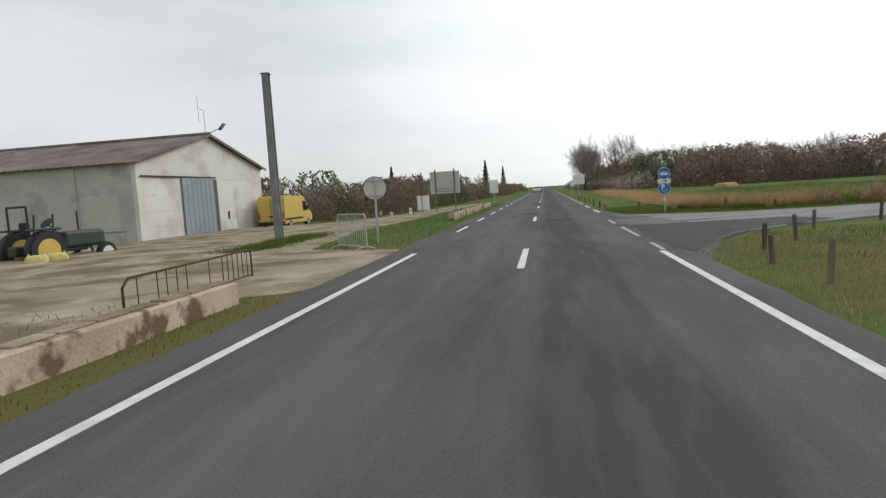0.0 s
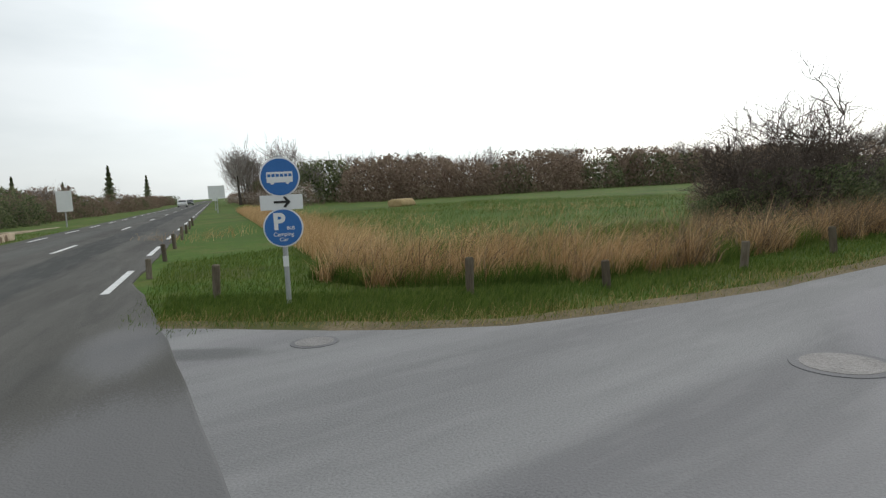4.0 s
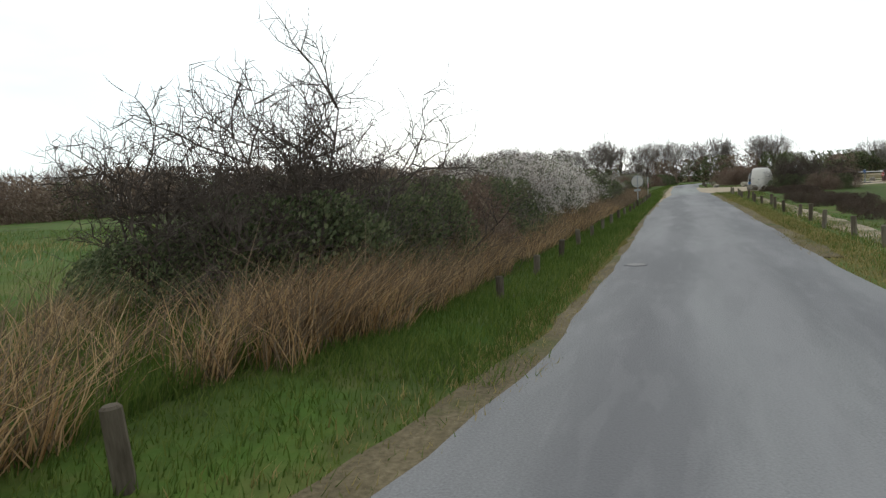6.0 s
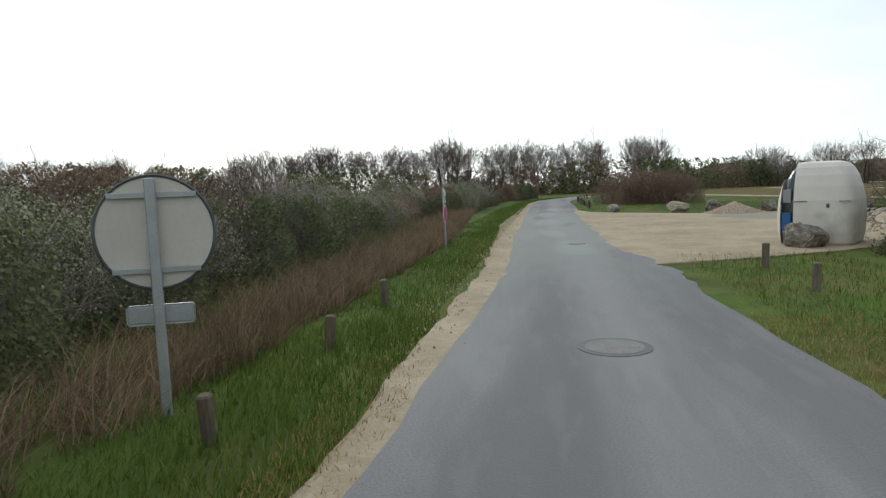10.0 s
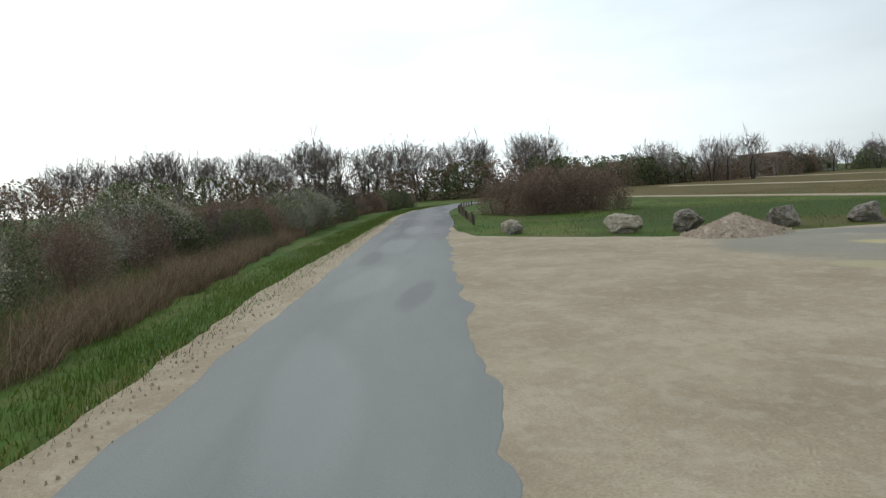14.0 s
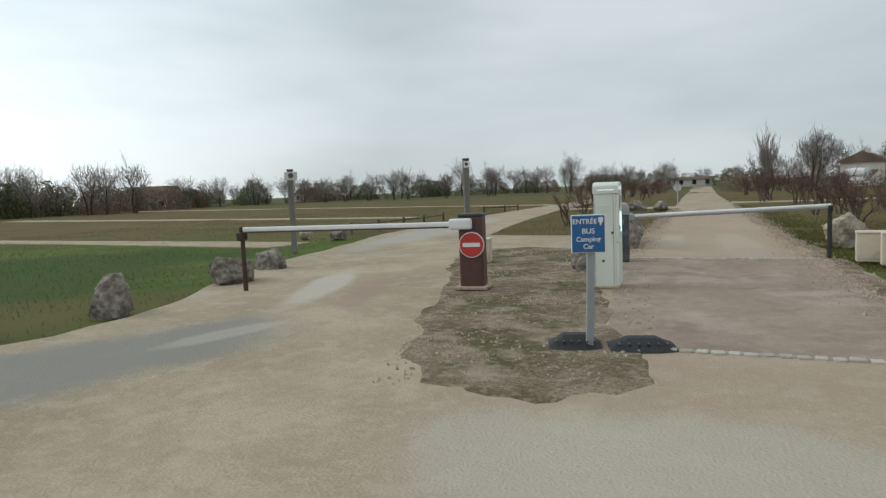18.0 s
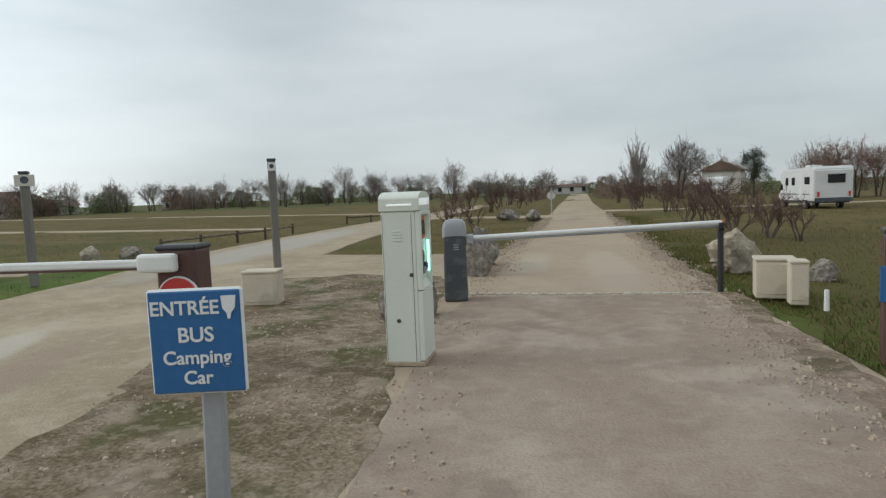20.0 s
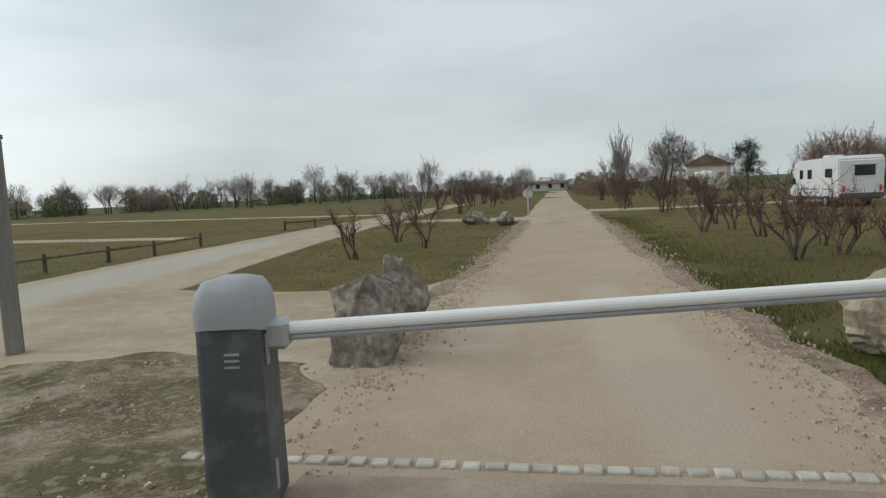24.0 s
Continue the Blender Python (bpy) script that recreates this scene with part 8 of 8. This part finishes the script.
# far hedges
def far_hedge(points, gap, scale, label, group, kinds=(0, 1, 2), jitter=2.0, height=1.0, name="hedge_shrub"):
    for (x0, y0), (x1, y1) in zip(points, points[1:]):
        L = math.hypot(x1 - x0, y1 - y0)
        n = max(1, int(L / gap))
        for i in range(n):
            t = (i + vr.random()) / n
            x, y = x0 + (x1 - x0) * t + vr.uniform(-jitter, jitter), y0 + (y1 - y0) * t + vr.uniform(-jitter, jitter)
            sc = scale * vr.uniform(0.8, 1.2)
            plant(name, FARBUSH[vr.choice(kinds)], x, y, ground_z(x, y) - 0.2, sc * height, vr.uniform(0, 360), label, "hedge", group, 1 / height ** 0.5)


far_hedge([main_xy(150, -70), main_xy(105, -67), (-3, 98), (16, 88), (40, 76), (66, 62), (90, 50)], 3.4, 1.7, "tangled brown hedge behind the green meadow", "hedge behind the meadow", (0, 0, 0, 1), 2.5, 1.1)
far_hedge([(2, 108), (20, 98), (60, 78), (95, 60)], 4.4, 1.6, "blossoming hedge behind the green meadow", "hedge behind the meadow", (2, 0, 0), 2.5, 1.1)
far_hedge([main_xy(24, -108), main_xy(36, -101), main_xy(60, -99), main_xy(100, -98), main_xy(160, -97), main_xy(260, -97)], 3.8, 0.8, "dark scrub along the main road", "scrub along the main road", (0, 0, 1), 1.8, 1.2)
far_hedge([main_xy(24, -112), main_xy(34, -112), main_xy(60, -107), main_xy(100, -101)], 3.6, 1.15, "dark scrub along the main road", "scrub along the main road", (0, 1), 2.0, 1.3)
far_hedge([main_xy(74, -70), main_xy(110, -72), main_xy(170, -73), main_xy(260, -73)], 5.0, 0.85, "brown scrub along the main road", "scrub along the main road", (0, 2, 0), 1.5)
far_hedge([main_xy(135, -68), (20, 118), (60, 96)], 7.0, 1.3, "tall brown thicket behind the meadow", "hedge behind the meadow", (0, 2), 3.0, 1.15)
far_hedge([(92, 44), (106, 20), (104, 0), (90, -26), (100, -52), (112, -70)], 3.6, 1.7, "brown thicket under the tree line", "thicket at the lane's end", (0, 0, 1), 2.0, 1.0, "thicket_shrub")
far_hedge([polar(0, 10, a, d) for a, d in ((-28, 130), (-36, 125), (-44, 150), (-52, 160), (-60, 175), (-70, 190), (-80, 200), (-90, 205), (-98, 190))], 3.0, 1.2, "low dark hedge beyond the camp", "hedge beyond the camp", (0, 1), 6.0, 1.15, "far_shrub")
far_hedge([(-3.8, -70), (-4.6, -100), (-4, -150)], 6.0, 0.62, "low reddish hedge beside the camp track", "hedge by the track", (0,), 1.0)
far_hedge([(6.5, -68), (7.5, -100), (8, -150)], 8.0, 0.5, "low reddish hedge beside the camp track", "hedge by the track", (0,), 1.0)
far_hedge([(-12, -66), (-20, -72), (-34, -78), (-50, -72)], 4.5, 0.75, "brown hedge behind the motorhomes", "hedge behind the motorhomes", (0, 1), 2.0)
for a, s in ((17.5, -112), (19, -114), (21, -113), (23, -115), (26, -112), (29, -114), (33, -111), (37, -109)):
    x, y = main_xy(a, s)
    plant("pollard", [FAR_TREES[0][0]], x, y, -0.5, 1.0, a * 30, "row of cut-back bare trunks behind the barn", "tree", "pollards", 0.6)


# ---- reeds and grass ----
def blades(name, spots, mat, label, category, height, width, bend=0.35, seed=1):
    """One tapering bent blade at each spot (x, y, scale)."""
    rng = np.random.default_rng(seed)
    n = len(spots)
    s = np.array(spots)
    a = rng.uniform(0, math.tau, n)
    h = height * s[:, 2] * rng.uniform(0.6, 1.25, n)
    w = width * rng.uniform(0.7, 1.3, n)
    lean = rng.normal(0, bend * 0.75, (n, 2)) + np.array([0.45, -0.25]) * bend
    z = np.array([ground_z(x, y) for x, y in s[:, :2]]) + s[:, 3] if s.shape[1] > 3 else np.array([ground_z(x, y) for x, y in s[:, :2]])
    dx, dy = np.cos(a) * w, np.sin(a) * w
    vv = np.empty((n, 5, 3))
    for k, (f, t) in enumerate(((-1, 0), (1, 0), (-0.7, 0.55), (0.7, 0.55), (0, 1))):
        vv[:, k, 0] = s[:, 0] + dx * f + lean[:, 0] * h * t * t
        vv[:, k, 1] = s[:, 1] + dy * f + lean[:, 1] * h * t * t
        vv[:, k, 2] = z - 0.02 + h * t
    base = np.arange(n) * 5
    quads = np.stack([base, base + 1, base + 3, base + 2], 1).tolist()
    tris = np.stack([base + 2, base + 3, base + 4], 1).tolist()
    ob = raw(name, vv.reshape(-1, 3).tolist(), quads + tris, mat)
    return tagged(ob, label, category, kind="stuff")


gr = random.Random(31)
reeds, old, green, dry, winter = [], [], [], [], []
FRONT = [(-62.6, 48.4), (-63.0, 46.6), (-62.4, 45.0), (-61.2, 43.6), (-58.9, 42.4), (-56.5, 41.7), (-54.6, 41.0), (-52.0, 39.6)]
BACK = [(-58.8, 50.6), (-58.2, 49.6), (-57.0, 48.6), (-55.4, 47.9), (-53.2, 46.8), (-51.0, 45.8), (-49.4, 44.4), (-48.4, 42.4)]


def along(line, f):
    k = min(int(f * (len(line) - 1)), len(line) - 2)
    return Vector(line[k]).lerp(Vector(line[k + 1]), f * (len(line) - 1) - k)


for _ in range(56000):                  # reeds round the meadow corner, in drifts
    f, g = gr.random(), gr.random() ** 1.7
    p = along(FRONT, f).lerp(along(BACK, f), g)
    clump = noise.noise((p.x * 0.9, p.y * 0.9, 5)) + 0.7 * noise.noise((p.x * 2.6, p.y * 2.6, 6))
    if clump > 0.02 + 0.45 * g + (0.12 if f > 0.5 else 0.0):
        (reeds if gr.random() < (0.85 if f < 0.5 else 0.55) else old).append((p.x + gr.gauss(0, 0.08), p.y + gr.gauss(0, 0.08), gr.uniform(0.35, 1.0) * (1 - 0.3 * g) * (0.8 + 0.5 * max(0.0, clump))))
    elif gr.random() < 0.45:
        green.append((p.x, p.y, gr.uniform(1.2, 3.2)))
for _ in range(16000):                  # and along the main road's ditch
    a, s = gr.uniform(5, 62), -78.4 + abs(gr.gauss(0, 1.3))
    x, y = main_xy(a, s)
    reeds.append((x, y, gr.uniform(0.5, 0.95)))
for _ in range(92000):                  # older reeds under the hedge
    u = gr.uniform(-45, 74)
    front = (3.5 if u < 14 else 3.5 + (min(u, 44) - 14) * 0.08) + 0.35 * noise.noise((u * 0.8, 2.0, 0))
    w = front + abs(gr.gauss(0, 0.95))
    x, y = side_xy(u, w)
    n1 = noise.noise((x * 0.9, y * 0.9, 31)) + 0.6 * noise.noise((x * 2.4, y * 2.4, 32))
    if n1 < -0.32:
        continue
    k = gr.uniform(0.4, 0.95) * (1.0 + 0.55 * n1) * (0.75 + 0.25 * min(1.0, (w - front) * 1.6))
    if u > -16:
        k *= 0.72
    (old if u > -16 or gr.random() < 0.55 else reeds).append((x, y, k))
for _ in range(4000):                  # scattered dry stalks in the meadow
    x, y = gr.uniform(-58, -36), gr.uniform(46, 64)
    if noise.noise((x * 0.2, y * 0.2, 8)) > 0.12:
        reeds.append((x, y, gr.uniform(0.3, 0.6)))
blades("reed_bed", reeds, M_REED, "tall dry straw-coloured reeds along the ditch", "reeds", 0.82, 0.006, 0.8, 3)
blades("old_reed_bed", old, M_REEDDARK, "brown dead reeds under the hedge", "reeds", 1.0, 0.006, 0.75, 4)


def verge(n, u0, u1, w0, w1, into, scale, sgn=1):
    for _ in range(n):
        u = gr.uniform(u0, u1)
        x, y = side_xy(u, gr.uniform(w0, w1))
        into.append((x, y, scale * gr.uniform(0.5, 1.3)))


verge(66000, -45, 2, 1.75, 3.9, green, 1.0)
verge(40000, 2, 50, 1.85, 4.2, green, 0.8)
verge(12000, 0, 76, 1.6, 2.3, dry, 0.5)
verge(14000, 50, 78, 1.9, 4.0, green, 0.8)
verge(30000, -45, 0, 1.48, 2.1, dry, 0.5)
verge(20000, -40, 8, -5.2, -2.2, green, 0.9)
verge(12000, -40, 8, -5.0, -2.0, dry, 0.8)
verge(36000, -40, 2, -2.9, -1.65, dry, 0.6)
for _ in range(34000):                  # corner by the parking sign
    x, y = gr.uniform(-66.5, -58.5), gr.uniform(40.4, 54)
    a, s = Vector((x, y)).dot(MD), Vector((x, y)).dot(MN)
    u, w = side_uw(x, y)
    if s > -81.6 and w > 1.9 + max(0.0, (-47 - u)) * 0.35:
        green.append((x, y, gr.uniform(0.5, 1.2)))
EDGE = [(-66.9, 48.6), (-66.3, 47.0), (-65.7, 45.5), (-65.1, 44.1), (-64.5, 43.2), (-63.6, 42.5), (-61.4, 41.1), (-58.1, 39.85), (-55.0, 38.2)]
for _ in range(40000):                  # grass from the lane's edge to the reeds
    f, g = gr.random(), gr.random()
    p = along(EDGE, f) + Vector((0.62, 0.78)) * (0.1 + 2.6 * g)
    if p.dot(MN) > -81.2:
        (dry if gr.random() < 0.75 - 1.6 * g else green).append((p.x, p.y, gr.uniform(0.4, 1.1)))
for _ in range(36000):                  # tufts over the meadow
    x, y = gr.uniform(-60, -20), gr.uniform(46, 74)
    s = Vector((x, y)).dot(MN)
    if s > -77 and side_uw(x, y)[1] > 8:
        n1 = noise.noise((x * 0.5, y * 0.5, 3))
        (green if gr.random() < 0.92 + n1 else dry).append((x, y, gr.uniform(1.0, 2.2) * (1 + n1)))
for _ in range(7000):                   # left verge by the dirt yard
    a, s = gr.uniform(-9, 36), gr.uniform(-92.3, -88.9)
    green.append((*main_xy(a, s), gr.uniform(0.5, 1.4)))
for _ in range(26000):                  # verge between the main road and the meadow
    a, s = gr.uniform(-32, -9), gr.uniform(-81.9, -75)
    x, y = main_xy(a, s)
    if a > -13.4 and s < -82 + (a + 13.4) * 0.55 + 0.3:
        continue
    n1 = noise.noise((x * 0.6, y * 0.6, 4)) + 0.25 * (s + 78.5)
    (green if gr.random() < 0.45 + n1 else dry).append((x, y, gr.uniform(0.4, 1.2)))
for _ in range(60000):                  # clumps of grass in the dirt yard
    a, s = gr.uniform(-36, 40), gr.uniform(-101, -91)
    x, y = main_xy(a, s)
    n1 = noise.noise((x * 0.13, y * 0.13, 14)) + 0.5 * noise.noise((x * 0.5, y * 0.5, 15))
    if n1 > 0.16 + (0.25 if -95 < s < -92 else 0.0):
        (green if gr.random() < 0.4 else dry).append((x, y, gr.uniform(0.3, 1.0)))
for _ in range(2500):
    a, s = gr.uniform(-26, -17), gr.uniform(-90.6, -88.9)
    (green if gr.random() < 0.4 else dry).append((*main_xy(a, s), gr.uniform(0.3, 0.8)))
for _ in range(80000):                   # island tufts
    x, y = gr.uniform(0.6, 5.2), gr.uniform(-5.2, 5.2)
    if noise.noise((x * 0.9, y * 0.9, 2)) + 0.5 * noise.noise((x * 2.5, y * 2.5, 2)) > -0.2 and 0.45 + 0.1 * (4 - y) < x < 2.6 + 0.28 * (5 - y):
        (green if gr.random() < 0.4 else winter).append((x, y, gr.uniform(0.2, 0.7)))
for _ in range(12000):                  # fringe round the island
    f, k = gr.random() * len(ISLAND), len(ISLAND)
    p = Vector(ISLAND[int(f) % k]).lerp(Vector(ISLAND[(int(f) + 1) % k]), f % 1)
    (green if gr.random() < 0.35 else winter).append((p.x + gr.gauss(0, 0.13), p.y + gr.gauss(0, 0.13), gr.uniform(0.2, 0.5)))
for _ in range(26000):                  # lush grass along the entry track
    y = gr.uniform(-30, 0.5)
    x = -1.98 + 0.016 * -min(0.0, y) - abs(gr.gauss(0, 0.75))
    if noise.noise((x * 0.7, y * 0.5, 51)) > -0.25:
        (green if gr.random() < 0.45 else winter).append((x, y, gr.uniform(0.35, 0.85)))
for _ in range(14000):                  # grass beside the gate and the yard
    x, y = gr.uniform(-9, -2.6), gr.uniform(-16, 2)
    (green if gr.random() < 0.35 else winter).append((x, y, gr.uniform(0.25, 0.6)))
for _ in range(10000):
    x, y = gr.uniform(1.9, 7.2), gr.uniform(-28, -9.8)
    if x < 6.6 - (-9.8 - y) * -0.06:
        (green if gr.random() < 0.15 else winter).append((x, y, gr.uniform(0.2, 0.5)))
for _ in range(12000):
    x, y = gr.uniform(7.5, 24), gr.uniform(-8, 14)
    t = (x - 7.5) * 0.62 + 3.0
    if y < t and x > 9.4 - y * 0.25 or (y < 6 and x > 11.5):
        if x > 8.2 and not (x < 12 and y < -2):
            (green if gr.random() < 0.88 else winter).append((x, y, gr.uniform(0.3, 0.7)))
def inside(x, y, poly):
    """True where the point lies within an outline."""
    odd = False
    for (x0, y0), (x1, y1) in zip(poly, poly[1:] + poly[:1]):
        if (y0 > y) != (y1 > y) and x < x0 + (y - y0) * (x1 - x0) / (y1 - y0):
            odd = not odd
    return odd


for _ in range(90000):                  # short tufts over the camp and its field
    y = 14 - 62 * gr.random() ** 1.3
    x = gr.uniform(-18, 34)
    if y > 3 and x < 6.5 or x < -2 and y > 1 or abs(y + 0.13 * x + 5) < 0.9 and x > 12:
        continue
    n1 = noise.noise((x * 0.25, y * 0.25, 41)) + 0.5 * noise.noise((x * 0.9, y * 0.9, 42))
    if n1 < -0.25 or inside(x, y, YARD) or inside(x, y, ISLAND):
        continue
    lush = 0.25 + 0.5 * n1 + (0.35 if x > 8 and y > -7 else 0.0)
    (green if gr.random() < lush * 0.6 else winter).append((x, y, gr.uniform(0.35, 0.95)))
def off_gravel(spots):
    return [p for p in spots if not (-3.5 < p[0] < 12 and -40 < p[1] < 20) or inside(p[0], p[1], ISLAND) or not inside(p[0], p[1], YARD)]


green, dry, winter = off_gravel(green), off_gravel(dry), off_gravel(winter)
for _ in range(6000):                   # tufts creeping on to the track's edges
    y = gr.uniform(-30, 1.0)
    x = -1.9 + 0.014 * -min(0.0, y) + gr.gauss(0, 0.12) if gr.random() < 0.6 or y > -8 else 1.62 + gr.gauss(0, 0.12)
    if noise.noise((x * 1.2, y * 1.2, 52)) > -0.1:
        winter.append((x, y, gr.uniform(0.25, 0.6)))
blades("verge_grass", green, M_BLADE, "fresh green grass along the verges", "grass", 0.13, 0.006, 0.5, 5)
pole_grass = []
for _ in range(9000):
    f = gr.random()
    x, y = -83.0 + 3.9 * f + gr.gauss(0, 0.5), 46.0 + 6.2 * f + gr.gauss(0, 0.45)
    if noise.noise((x * 0.8, y * 0.8, 61)) > -0.3:
        pole_grass.append((x, y, gr.uniform(0.5, 1.3), -0.02 - ground_z(x, y)))
blades("yard_grass", pole_grass, M_BLADE, "patch of rough grass at the foot of the pole", "grass", 0.14, 0.007, 0.5, 8)
blades("winter_grass", winter, M_WINTER, "short brown winter grass over the camp", "grass", 0.12, 0.007, 0.5, 7)
blades("dry_grass", dry, M_BLADEDRY, "short dry yellowish grass along the edges", "grass", 0.12, 0.006, 0.5, 6)

# loose stones on the yard, island and lane edges
st_v, st_f = [], []
for _ in range(15000):
    t = gr.random()
    if t < 0.3:
        x, y = gr.uniform(0.6, 5.2), gr.uniform(-5.4, 5.3)
        keep = noise.noise((x * 1.1, y * 1.1, 21)) > 0.0 and 0.45 + 0.1 * (4 - y) < x < 2.6 + 0.28 * (5 - y)
    elif t < 0.36:
        x, y = side_xy(gr.uniform(0, 44), 1.75 + gr.gauss(0, 0.16))
        keep = True
    else:
        y = gr.uniform(-26, 3)
        side = gr.choice((1, -1))
        x = (1.6 if side > 0 else -1.75 - 0.05 * max(0.0, y)) - side * gr.gauss(0.05, 0.2)
        keep = side < 0 or y < -4.6
    if not keep:
        continue
    s = 0.004 + abs(gr.gauss(0, 0.011 if t < 0.3 or t > 0.7 else 0.006))
    a = gr.uniform(0, 6.28)
    b = len(st_v)
    z = 0.004
    for k in range(4):
        rr = s * gr.uniform(0.7, 1.3)
        st_v.append((x + rr * math.cos(a + k * 1.57), y + rr * math.sin(a + k * 1.57), z - 0.02))
    for k in range(4):
        rr = s * gr.uniform(0.4, 0.8)
        st_v.append((x + rr * math.cos(a + k * 1.57), y + rr * math.sin(a + k * 1.57), z + s * gr.uniform(0.4, 0.8)))
    st_f += [(b + k, b + (k + 1) % 4, b + 4 + (k + 1) % 4, b + 4 + k) for k in range(4)] + [(b + 4, b + 5, b + 6, b + 7)]
tagged(raw("loose_stones", st_v, st_f, M_PILE), "scattered small limestone chips", "stones", kind="stuff")

# ---- stone setts across the entry lane (pieces of the pad) ----
bm = bmesh.new()
box(bm, 0, 0, 0.0, 0.11, 0.08, 0.03, 0.008)
sett_mesh = mesh_of("stone_sett", bm, M_COBBLE)
sr = random.Random(9)
for y0, xa, xb in ((-3.36, -1.75, 2.3), (3.72, -2.3, 0.85)):
    x = xa
    while x < xb:
        sett = new("stone_sett", sett_mesh)
        sett.parent = pink_lane
        sett.matrix_basis = pose(x, y0 + sr.uniform(-0.01, 0.01), 0.003 + sr.uniform(-0.003, 0.003), 0, 0, sr.uniform(-5, 5)) @ Matrix.Diagonal((sr.uniform(0.8, 1.05), sr.uniform(0.85, 1.1), 1, 1))
        x += 0.128
